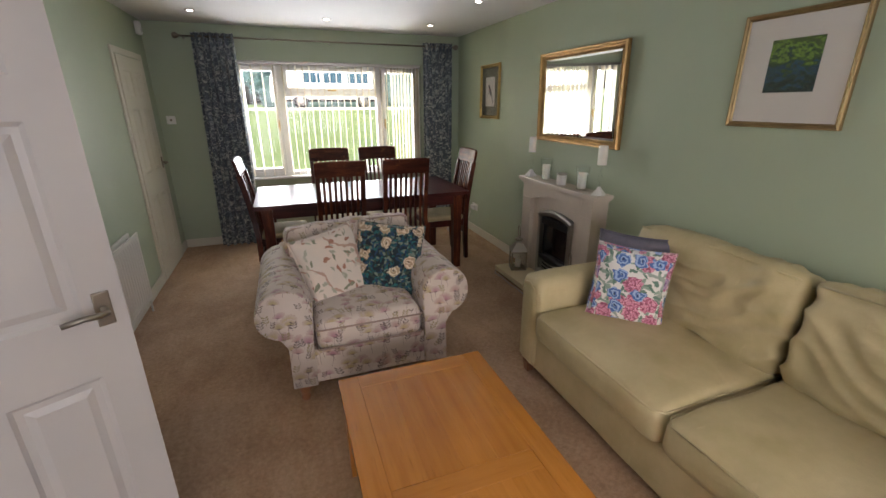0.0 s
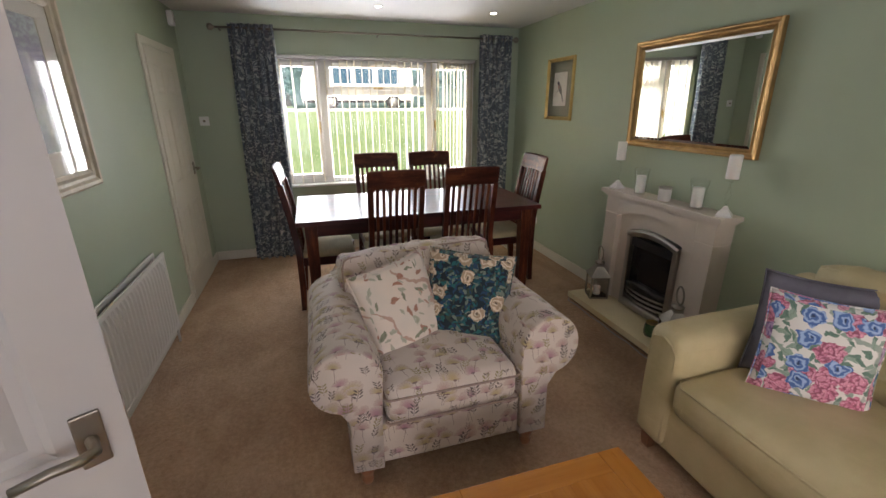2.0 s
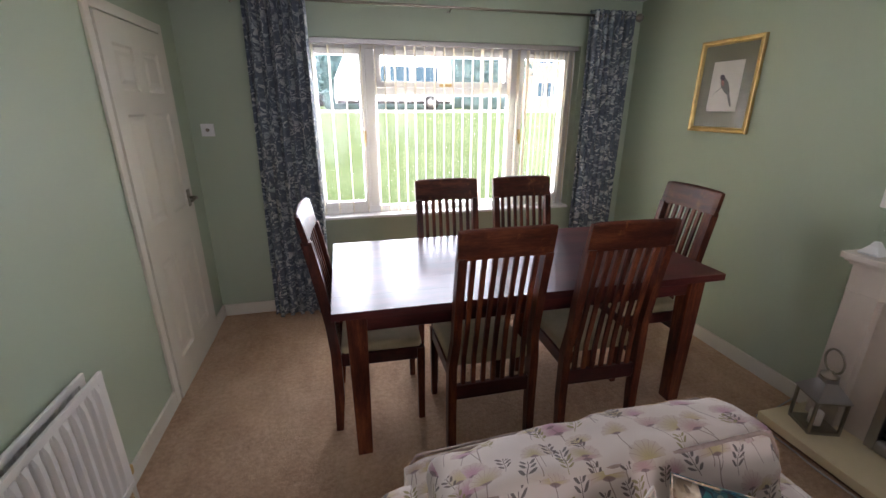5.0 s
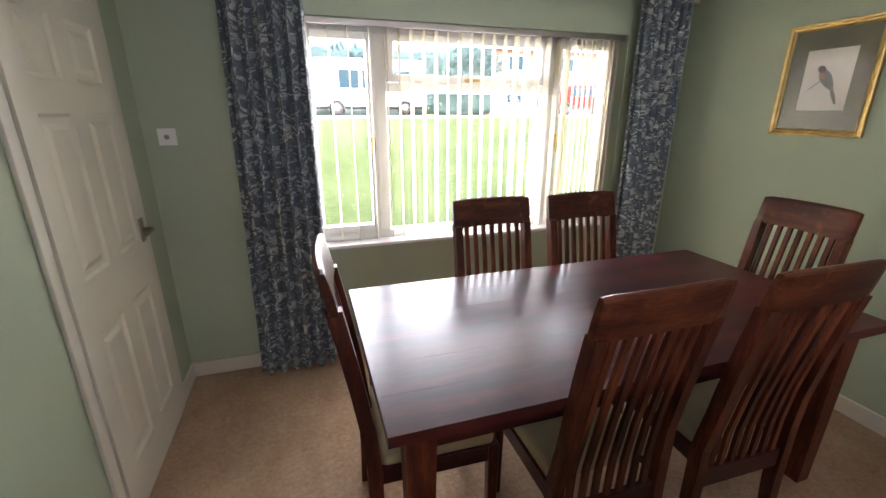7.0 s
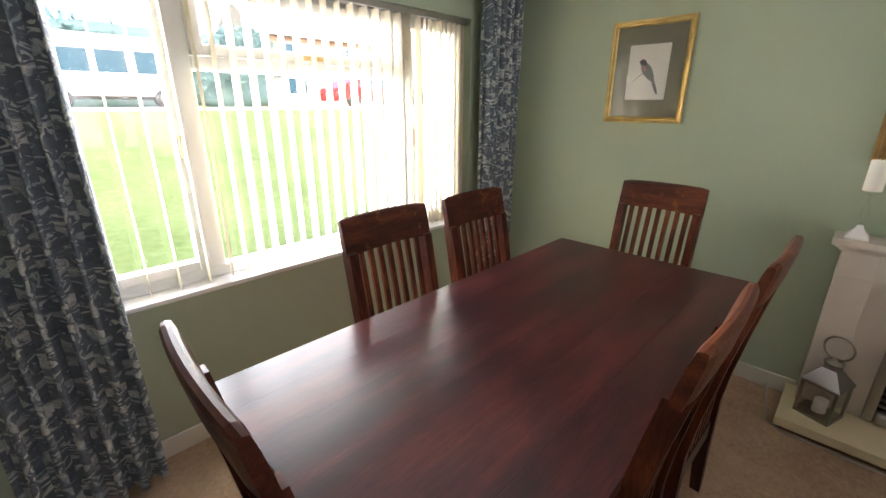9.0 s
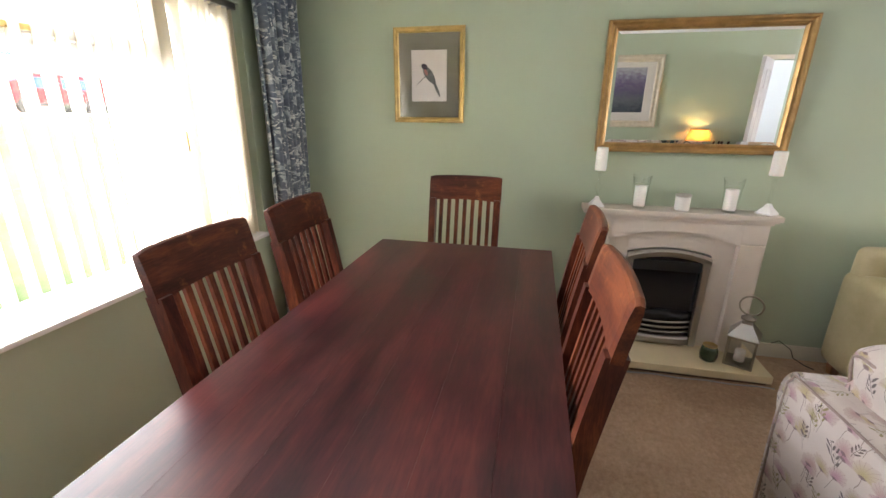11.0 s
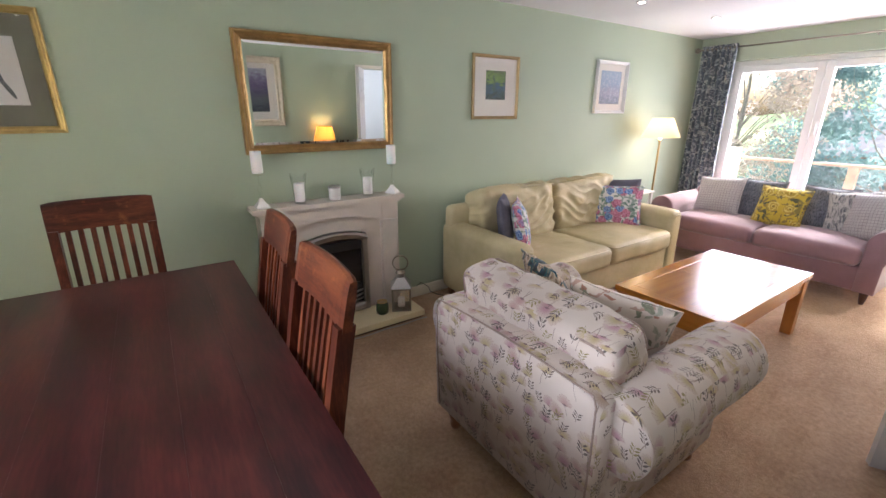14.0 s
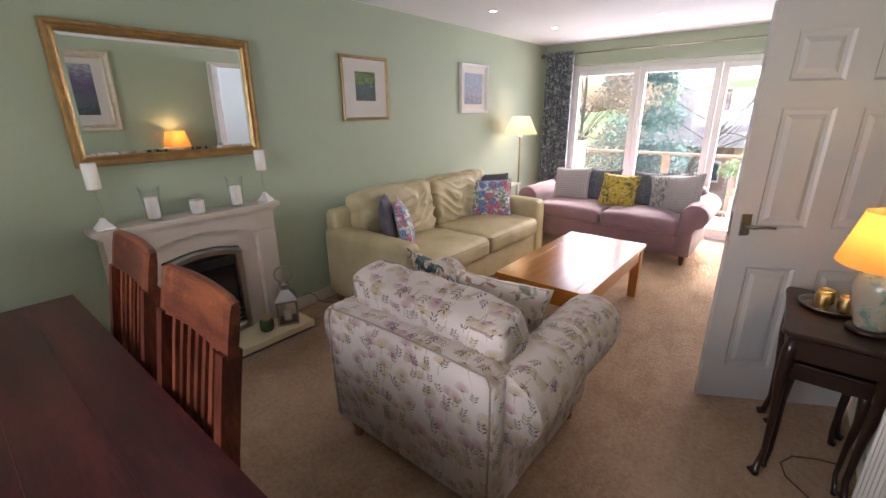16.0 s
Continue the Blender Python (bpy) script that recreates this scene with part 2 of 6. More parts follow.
    n.bump(n.math("ADD", n.noise(uv, 500.0, 2), n.math("MULTIPLY", n.noise(uv, 24.0), 0.8)), 0.35, 0.003)
    return n.done(col, 0.9, Sheen_Weight=0.2)


def make_curtain_cloth():
    n = Nodes("blue_scroll_curtain")
    uv = n.coord.outputs["UV"]
    w = n.vmath("ADD", uv, n.vmath("MULTIPLY", n.vmath("SUBTRACT", n.noise(uv, 9.0, 2, out=1), (0.5, 0.5, 0.5)), (0.16, 0.16, 0)))
    lace = n.step(n.noise(w, 26.0, 5, 0.62, distort=1.2), 0.49, 0.55)
    rings = n.node("TexVoronoi", 0, props={"voronoi_dimensions": "2D"}, Vector=w, Scale=10.0)
    curl = n.step(n.math("SINE", n.math("MULTIPLY", rings, 26.0)), 0.0, 0.5)
    x, y, a, b, _ = n.cell(w, 13.0, 4.4, 1.0)
    big = n.leaf(x, y, 0.46, 0.20, 0.06)
    vein = n.step(n.math("ABSOLUTE", n.math("SINE", n.math("MULTIPLY", n.math("ADD", x, n.math("ABSOLUTE", y)), 34.0))), 0.45, 0.1)
    where = n.step(n.noise(uv, 9.0, 3), 0.26, 0.42)
    f = n.math("MAXIMUM", n.math("MULTIPLY", n.math("MULTIPLY", lace, curl), where), n.math("MULTIPLY", big, n.math("SUBTRACT", 1.0, n.math("MULTIPLY", vein, 0.8))))
    f = n.math("MULTIPLY", f, n.math("ADD", 0.65, n.math("MULTIPLY", lace, 0.35)))
    base = n.ramp(n.noise(uv, 30.0, 4), (0.35, (0.070, 0.092, 0.120)), (0.65, (0.125, 0.150, 0.172)))
    pale = n.mix(n.step(n.noise(uv, 8.0, 2), 0.42, 0.58), (0.56, 0.58, 0.54), (0.38, 0.43, 0.43))
    col = n.mix(f, base, pale)
    n.bump(n.noise(uv, 600.0, 2), 0.3, 0.001)
    return n.done(col, 0.85, Sheen_Weight=0.15)


def make_floral_cushion(name, ground, petals, leaves, seed, scale=8.0, density=0.0, ground2=None, bloom=0.36):
    n = Nodes(name)
    uv = n.coord.outputs["UV"]
    w = n.vmath("ADD", uv, n.vmath("MULTIPLY", n.vmath("SUBTRACT", n.noise(uv, 22.0, 2, out=1), (0.5, 0.5, 0.5)), (0.05, 0.05, 0)))
    col = n.ramp(n.noise(uv, 6.0, 3), (0.4, ground), (0.6, ground2 or tuple(c * 0.92 for c in ground)))
    wv = n.node("TexWave", 0, props={"wave_type": "BANDS", "bands_direction": "DIAGONAL"}, Vector=w, Scale=2.6, Distortion=9.0, Detail=2.0)
    col = n.mix(n.math("MULTIPLY", n.step(wv, 0.975, 0.99), 0.7), col, leaves[0])
    for i, tone in enumerate(leaves * 2):
        x, y, a, b, _ = n.cell(w, scale * (1.5 + 0.17 * i), seed + 3.3 * i, 1.0)
        lf = n.math("MULTIPLY", n.leaf(x, y, 0.42, 0.17, 0.03), n.step(a, density, density + 0.03))
        vein = n.step(n.math("ABSOLUTE", y), 0.022, 0.008)
        tint = n.mix(n.math("MULTIPLY", vein, 0.5), tone, tuple(c * 0.5 for c in tone))
        col = n.mix(lf, col, tint)
    for i, (tone, deep) in enumerate(petals):
        x, y, a, b, _ = n.cell(w, scale * (1 + 0.13 * i), seed + 1.9 * i + 0.7, 0.75)
        m, r, ang = n.disc(x, y, 0.44, 5 + i, 0.16, 0.03)
        m = n.math("MULTIPLY", m, n.step(a, bloom, bloom + 0.02))
        if len(petals) > 1 and i == 0:
            floret = n.t.nodes.new("ShaderNodeTexVoronoi")
            floret.voronoi_dimensions = "2D"
            n.put(floret.inputs["Vector"], w)
            floret.inputs["Scale"].default_value = scale * 9
            sep = n.t.nodes.new("ShaderNodeSeparateXYZ")
            n.put(sep.inputs[0], floret.outputs["Color"])
            shade = n.mix(sep.outputs[0], deep, tone)
            shade = n.mix(n.step(floret.outputs["Distance"], 0.12, 0.02), shade, tuple(min(1, c * 1.5) for c in tone))
            shade = n.mix(n.step(floret.outputs["Distance"], 0.42, 0.62), shade, tuple(c * 0.6 for c in deep))
            m, r, ang = n.disc(x, y, 0.47, 9, 0.12, 0.03)
            m = n.math("MULTIPLY", m, n.step(a, bloom * 0.4, bloom * 0.4 + 0.02))
            col = n.mix(m, col, shade)
            continue
        swirl = n.math("ADD", n.math("MULTIPLY", r, 30.0), n.math("MULTIPLY", n.noise(w, scale * 3.2, 3), 9.0))
        ruff = n.math("SINE", n.math("ADD", swirl, ang))
        shade = n.mix(n.step(ruff, -0.6, 0.9), deep, tone)
        shade = n.mix(n.step(r, 0.09, 0.04), shade, tuple(c * 0.35 for c in deep))
        col = n.mix(m, col, shade)
    n.bump(n.noise(uv, 500.0, 2), 0.3, 0.001)
    return n.done(col, 0.8, Sheen_Weight=0.2)


def make_glass(name="clear_glass", tint=(1, 1, 1), rough=0.0):
    n = Nodes(name)
    return n.done(tint, rough, 0.0, Transmission_Weight=1.0, IOR=1.45)


def make_pane(name="window_glass", gloss=0.45, tint=(1, 1, 1)):
    """Thin glass: mostly clear, with a reflection that grows towards grazing view."""
    n = Nodes(name)
    t = n.t
    tr = t.nodes.new("ShaderNodeBsdfTransparent")
    tr.inputs[0].default_value = (*tint, 1)
    gl = t.nodes.new("ShaderNodeBsdfGlossy")
    gl.inputs["Roughness"].default_value = 0.02
    fr = t.nodes.new("ShaderNodeLayerWeight")
    fr.inputs[0].default_value = 0.5
    f = n.math("ADD", n.math("MULTIPLY", n.math("POWER", fr.outputs[1], 4.0), gloss), 0.025)
    mx = t.nodes.new("ShaderNodeMixShader")
    t.links.new(f, mx.inputs[0])
    t.links.new(tr.outputs[0], mx.inputs[1])
    t.links.new(gl.outputs[0], mx.inputs[2])
    t.links.new(mx.outputs[0], t.nodes["Material Output"].inputs[0])
    return n.m


def make_translucent(name, colour, through_colour, share=0.5, weave=300.0):
    n = Nodes(name)
    t = n.t
    o = n.coord.outputs["Object"]
    n.done(n.ramp(n.noise(o, 3.0), (0.3, tuple(c * 0.95 for c in colour)), (0.7, colour)), 0.85)
    n.bump(n.noise(o, weave, 2), 0.2, 0.001)
    tl = t.nodes.new("ShaderNodeBsdfTranslucent")
    tl.inputs[0].default_value = (*through_colour, 1)
    mx = t.nodes.new("ShaderNodeMixShader")
    mx.inputs[0].default_value = share
    t.links.new(n.b.outputs[0], mx.inputs[1])
    t.links.new(tl.outputs[0], mx.inputs[2])
    t.links.new(mx.outputs[0], t.nodes["Material Output"].inputs[0])
    return n.m


def glow(name, colour, strength):
    n = Nodes(name)
    return n.done(colour, 0.5, 0.0, Emission_Color=colour, Emission_Strength=strength)


WALL = make_wall_paint()
CARPET = make_carpet()
CEILING = plain("ceiling_paint", (0.74, 0.73, 0.73), 0.8, vary=0.02, scale=2.0, bumps=0.15, bump_scale=120.0)
WHITE = plain("white_gloss_paint", (0.74, 0.73, 0.715), 0.38, vary=0.03, scale=3.0, bumps=0.04, bump_scale=60.0)
CREAMP = plain("cream_gloss_paint", (0.66, 0.63, 0.54), 0.4, vary=0.03, scale=3.0)
UPVC = plain("white_plastic", (0.78, 0.78, 0.76), 0.3, vary=0.02)
FLORAL = make_floral_upholstery()
CURTAIN = make_curtain_cloth()
MAHOGANY_X = polished("mahogany_along_x", (0.019, 0.0042, 0.0050), (0.043, 0.0085, 0.0090), (0.086, 0.019, 0.016), 0.27, 0, 7.0, gloss=0.34, joined=True)
MAHOGANY_Z = polished("mahogany_along_z", (0.028, 0.006, 0.004), (0.075, 0.018, 0.009), (0.19, 0.055, 0.022), 0.34, 2, 16.0)
DARKWOOD = wood("dark_side_table_wood", (0.010, 0.004, 0.003), (0.030, 0.011, 0.007), 0.3, 0, 1.0, coat=0.2)
OAK_Y = wood("oak_along_y", (0.40, 0.140, 0.012), (0.58, 0.235, 0.030), 0.20, 1, 0.7, coat=0.5)
OAK_X = wood("oak_along_x", (0.40, 0.140, 0.012), (0.58, 0.235, 0.030), 0.20, 0, 0.7, coat=0.5)
OAK_Z = wood("oak_along_z", (0.36, 0.14, 0.025), (0.52, 0.23, 0.055), 0.36, 2, 0.7)
LEGWOOD = wood("turned_leg_wood", (0.20, 0.085, 0.04), (0.34, 0.16, 0.08), 0.4, 2)
DARKLEG = wood("dark_leg_wood", (0.05, 0.018, 0.010), (0.10, 0.035, 0.018), 0.4, 2)
GLASS = make_pane("clear_glassware", 0.6, (0.985, 0.99, 0.99))
PANE = make_pane()
BLIND = make_translucent("blind_fabric", (0.78, 0.74, 0.64), (0.75, 0.70, 0.58), 0.45)
CHROME = plain("brushed_chrome", (0.42, 0.40, 0.37), 0.36, 1.0, 0.03)
NICKEL = plain("antique_nickel", (0.31, 0.28, 0.23), 0.38, 1.0, 0.1)
BRASS = plain("aged_brass", (0.62, 0.45, 0.20), 0.3, 1.0, 0.1)
GILT = plain("gilt_frame", (0.50, 0.36, 0.14), 0.36, 0.85, 0.22, 14.0, bumps=0.2, bump_scale=80.0)
BRONZE = plain("bronze_gilt_frame", (0.34, 0.245, 0.12), 0.4, 0.8, 0.2, 14.0, bumps=0.2, bump_scale=80.0)
GILT2 = plain("warm_gilt_frame", (0.40, 0.25, 0.10), 0.42, 0.7, 0.22, 14.0, bumps=0.2, bump_scale=80.0)
BLACK = plain("black_plastic", (0.012, 0.012, 0.013), 0.35, vary=0.2)


def make_leather(name, dark, light, rough=0.5):
    n = Nodes(name)
    o = n.coord.outputs["Object"]
    col = n.ramp(n.noise(o, 3.2, 6, 0.6), (0.3, dark), (0.68, light))
    marks = n.step(n.noise(n.scaled(o, (2.0, 7.0, 2.0)), 3.0, 6, 0.7), 0.62, 0.75)
    col = n.mix(n.math("MULTIPLY", marks, 0.25), col, tuple(min(1, c * 1.35) for c in light))
    fold = n.noise(n.scaled(o, (1.0, 0.6, 1.6)), 9.0, 4, 0.5, distort=0.8)
    grain = n.node("TexVoronoi", 0, Vector=o, Scale=320.0)
    n.bump(n.math("ADD", n.math("MULTIPLY", fold, 3.0), n.math("MULTIPLY", grain, 0.25)), 0.35, 0.006)
    return n.done(col, rough)


CREAM = make_leather("cream_hide", (0.41, 0.345, 0.185), (0.57, 0.485, 0.295))
MAUVE = plain("mauve_velvet", (0.28, 0.160, 0.185), 0.85, vary=0.15, scale=4.0, bumps=0.3, bump_scale=300.0, Sheen_Weight=0.5)


# ---------- mesh helpers ----------
def box_uv(bm):
    uv = bm.loops.layers.uv.verify()
    for f in bm.faces:
        nx, ny, nz = (abs(c) for c in f.normal)
        for l in f.loops:
            c = l.vert.co
            if nz >= nx and nz >= ny:
                l[uv].uv = (c.x, c.y)
            elif nx >= ny:
                l[uv].uv = (c.y + 3, c.z)
            else:
                l[uv].uv = (c.x + 7, c.z)


def part(name, bm, material, parent, label="", kind="", smooth=False, keep_uv=False):
    bm.normal_update()
    if not keep_uv:
        box_uv(bm)
    me = bpy.data.meshes.new(name)
    bm.to_mesh(me)
    bm.free()
    me.materials.append(material)
    if smooth:
        me.shade_smooth()
    ob = new(name, me)
    ob.parent = parent
    if label or kind:
        tagged(ob, label=label, kind=kind)
    return ob


def thing(name, label, category, group="", m=None):
    e = new(name)
    e.empty_display_size = 0.1
    if m is not None:
        e.matrix_world = m
    return tagged(e, label, category, group)


def add_box(bm, x0, x1, y0, y1, z0, z1, bevel=0.0, segments=2, taper=None):
    vs = bmesh.ops.create_cube(bm, size=1.0)["verts"]
    for v in vs:
        v.co = Vector((x0 + (v.co.x + 0.5) * (x1 - x0), y0 + (v.co.y + 0.5) * (y1 - y0), z0 + (v.co.z + 0.5) * (z1 - z0)))
        if taper and v.co.z < (z0 + z1) / 2:
            v.co.x = (x0 + x1) / 2 + (v.co.x - (x0 + x1) / 2) * taper
            v.co.y = (y0 + y1) / 2 + (v.co.y - (y0 + y1) / 2) * taper
    if bevel:
        es = list({e for v in vs for e in v.link_edges})
        bmesh.ops.bevel(bm, geom=es, offset=bevel, segments=segments, affect="EDGES", profile=0.6)
    return bm


def boxed(x0, x1, y0, y1, z0, z1, bevel=0.0, segments=2, taper=None):
    return add_box(bmesh.new(), x0, x1, y0, y1, z0, z1, bevel, segments, taper)


def grid_surface(bm, fn, nu, nv, close_u=False):
    vs = [[bm.verts.new(fn(i / nu, j / nv)) for j in range(nv + 1)] for i in range(nu if close_u else nu + 1)]
    for i in range(nu):
        for j in range(nv):
            a, b = vs[i], vs[(i + 1) % len(vs)]
            bm.faces.new((a[j], b[j], b[j + 1], a[j + 1]))
    return vs


def lathe(profile, segments=24, centre=(0, 0, 0), bm=None):
    """profile: radius, height pairs from the bottom up; closed at both ends."""
    bm = bm or bmesh.new()
    cx, cy, cz = centre
    rings = []
    for r, z in profile:
        rings.append([bm.verts.new((cx + r * math.cos(2 * math.pi * k / segments), cy + r * math.sin(2 * math.pi * k / segments), cz + z)) for k in range(segments)])
    for a, b in zip(rings, rings[1:]):
        for k in range(segments):
            bm.faces.new((a[k], a[(k + 1) % segments], b[(k + 1) % segments], b[k]))
    bm.faces.new(rings[0][::-1])
    bm.faces.new(rings[-1])
    return bm


def tube(points, radius, sides=8, bm=None, closed=False):
    bm = bm or bmesh.new()
    pts = [Vector(p) for p in points]
    rings = []
    n = len(pts)
    up = Vector((0.13, 0.21, 1)).normalized()
    for i, p in enumerate(pts):
        a = pts[(i - 1) % n] if (i or closed) else p
        b = pts[(i + 1) % n] if (i < n - 1 or closed) else p
        d = (b - a).normalized()
        s = d.cross(up)
        if s.length < 0.1:
            s = d.cross(Vector((1, 0.1, 0)))
        s.normalize()
        t = s.cross(d)
        r = radius[i] if isinstance(radius, (list, tuple)) else radius
        rings.append([bm.verts.new(p + r * (math.cos(2 * math.pi * k / sides) * s + math.sin(2 * math.pi * k / sides) * t)) for k in range(sides)])
    last = n if closed else n - 1
    for i in range(last):
        a, b = rings[i], rings[(i + 1) % n]
        for k in range(sides):
            bm.faces.new((a[k], a[(k + 1) % sides], b[(k + 1) % sides], b[k]))
    if not closed:
        bm.faces.new(rings[0][::-1])
        bm.faces.new(rings[-1])
    bmesh.ops.recalc_face_normals(bm, faces=bm.faces)
    return bm


def soft_box(cx, cy, cz, sx, sy, sz, r, puff=(0, 0, 0), wrinkle=0.0, seed=0.0, inner=10, m=None, wscale=5.0, crease=0.0):
    """A cushion: a box with rounded edges, swollen faces and folds."""
    bm = bmesh.new()
    h = (sx / 2, sy / 2, sz / 2)
    r = min(r, *h)

    def ticks(a):
        e = [-a, -a + r * 0.3, -a + r * 0.65]
        k = max(2, int(inner * min(1, 2 * (a - r) / 0.3)) if a > r else 1)
        mid = [-(a - r) + 2 * (a - r) * i / k for i in range(k + 1)] if a - r > 1e-4 else [0.0]
        return e + mid + [-v for v in e[::-1]]

    for ax in range(3):
        u, v = (ax + 1) % 3, (ax + 2) % 3
        tu, tv = ticks(h[u]), ticks(h[v])
        for sign in (-1, 1):
            vs = []
            for a in tu:
                row = []
                for b in tv:
                    p = [0, 0, 0]
                    p[ax], p[u], p[v] = sign * h[ax], a, b
                    row.append(bm.verts.new(p))
                vs.append(row)
            for i in range(len(tu) - 1):
                for j in range(len(tv) - 1):
                    q = (vs[i][j], vs[i + 1][j], vs[i + 1][j + 1], vs[i][j + 1])
                    bm.faces.new(q if sign > 0 else q[::-1])
    bmesh.ops.remove_doubles(bm, verts=bm.verts, dist=1e-5)
    for vert in bm.verts:
        p = vert.co.copy()
        q = Vector([max(-(h[i] - r), min(h[i] - r, p[i])) for i in range(3)])
        d = p - q
        if d.length > 1e-9:
            p = q + d.normalized() * r
        n = Vector([p[i] / h[i] for i in range(3)])
        for i in range(3):
            if puff[i]:
                j, k = (i + 1) % 3, (i + 2) % 3
                p[i] += n[i] * puff[i] * max(0, 1 - n[j] ** 2) ** 0.6 * max(0, 1 - n[k] ** 2) ** 0.6
        if wrinkle:
            w = noise.noise(Vector((p.x * wscale + seed, p.y * wscale - seed, p.z * wscale * 0.8)))
            w2 = noise.noise(Vector((p.x * wscale * 3 + seed, p.y * wscale * 2, p.z * wscale * 3)))
            if crease:
                bend = noise.noise(Vector((p.y * 4 + seed, p.z * 3, seed))) * 0.10
                fold = noise.noise(Vector((seed * 2, p.y * 3.5 + bend * 12, (p.z + 0.35 * p.y * math.copysign(1, math.sin(seed)) + bend) * 9)))
                fine = noise.noise(Vector((seed, p.y * 9, (p.z - 0.3 * p.y + bend) * 19)))
                p = p + (d.normalized() if d.length > 1e-9 else Vector((0, 0, 1))) * crease * (0.5 - 1.4 * abs(fold) ** 0.7 + 0.25 * fine)
            p = p + (d.normalized() if d.length > 1e-9 else Vector((0, 0, 1))) * wrinkle * (w + 0.4 * w2)
        vert.co = p
    bm.transform(Matrix.Translation((cx, cy, cz)) @ (m or Matrix()))
    return bm


def scatter_cushion(name, label, material, m, w=0.43, h=0.43, t=0.13, seed=0.0, group="scatter cushions"):
    """A square cushion with pinched corners; its face looks along local +z."""
    th = thing(name, label, "cushion", group, m)
    bm = bmesh.new()
    N = 18
    grid = {}
    for side in (1, -1):
        for i in range(N + 1):
            for j in range(N + 1):
                u, v = 2 * i / N - 1, 2 * j / N - 1
                edge = abs(u) == 1 or abs(v) == 1
                if edge and side == -1:
                    grid[(side, i, j)] = grid[(1, i, j)]
                    continue
                k = ((1 - u * u) * (1 - v * v)) ** 0.42
                x = u * w / 2 * (1 - 0.07 * (1 - v * v))
                y = v * h / 2 * (1 - 0.07 * (1 - u * u))
                z = side * t / 2 * k
                z += 0.008 * noise.noise(Vector((u * 2.2 + seed, v * 2.2 - seed, side * 0.7))) * (1 if not edge else 0.5)
                z += 0.006 * noise.noise(Vector((u * 6 + seed, v * 3, seed)))
                grid[(side, i, j)] = bm.verts.new((x, y, z))
    for side in (1, -1):
        for i in range(N):
            for j in range(N):
                q = [grid[(side, i, j)], grid[(side, i + 1, j)], grid[(side, i + 1, j + 1)], grid[(side, i, j + 1)]]
                bm.faces.new(q if side > 0 else q[::-1])
    cover = part("cover", bm, material, th, smooth=True)
    pts = []
    for k in range(4):
        a = [(-1, -1), (1, -1), (1, 1), (-1, 1)][k]
        b = [(1, -1), (1, 1), (-1, 1), (-1, -1)][k]
        for s in range(8):
            u, v = a[0] + (b[0] - a[0]) * s / 8, a[1] + (b[1] - a[1]) * s / 8
            pts.append((u * w / 2 * (1 - 0.07 * (1 - v * v)), v * h / 2 * (1 - 0.07 * (1 - u * u)), 0.006 * noise.noise(Vector((u * 6 + seed, v * 3, seed)))))
    part("piping", tube(pts, 0.004, 6, closed=True), material, cover, smooth=True)
    return th


# ---------- the shell of the room ----------
def slab(name, x0, x1, y0, y1, z0, z1, material, label="", bevel=0.0):
    ob = part(name, boxed(x0, x1, y0, y1, z0, z1, bevel), material, None, label, "structure")
    return ob


slab("floor", X0 - 0.06, X1 + 0.1, Y0 - 0.02, Y1 + 0.05, -0.1, 0.0, CARPET, "worn beige fitted carpet over the whole living room")
slab("ceiling", X0 - 0.12, X1 + 0.2, Y0 - 0.3, Y1 + 0.3, H, H + 0.1, CEILING, "smooth white painted ceiling with small downlights")
slab("wall_east", X1, X1 + 0.2, Y0 - 0.3, Y1 + 0.3, -0.1, H, WALL, "sage green painted wall with the chimney piece")
WX0, WX1, WZ0, WZ1 = -0.44, 1.74, 0.745, 2.06
bm = bmesh.new()
add_box(bm, X0 - 0.12, WX0, Y1, Y1 + 0.3, -0.1, H)
add_box(bm, WX1, X1, Y1, Y1 + 0.3, -0.1, H)
add_box(bm, WX0, WX1, Y1, Y1 + 0.3, -0.1, WZ0)
add_box(bm, WX0, WX1, Y1, Y1 + 0.3, WZ1, H)
part("wall_north", bm, WALL, None, "sage green painted wall round the front window", "structure")
PX0, PX1, PZ1 = -0.86, 1.90, 2.12
bm = bmesh.new()
add_box(bm, X0 - 0.12, PX0, Y0 - 0.3, Y0, -0.1, H)
add_box(bm, PX1, X1, Y0 - 0.3, Y0, -0.1, H)
add_box(bm, PX0, PX1, Y0 - 0.3, Y0, PZ1, H)
part("wall_south", bm, WALL, None, "sage green painted wall round the patio doors", "structure")
DY0, DY1 = 4.27, 5.02
HY0, HY1 = 0.26, 1.03
bm = bmesh.new()
add_box(bm, X0 - 0.12, X0, Y0, HY0, -0.1, H)
add_box(bm, X0 - 0.12, X0, HY1, DY0, -0.1, H)
add_box(bm, X0 - 0.12, X0, DY1, Y1, -0.1, H)
add_box(bm, X0 - 0.12, X0, HY0, HY1, 2.0, H)
add_box(bm, X0 - 0.12, X0, DY0, DY1, 2.0, H)
part("wall_west", bm, WALL, None, "sage green painted wall with two doorways", "structure")
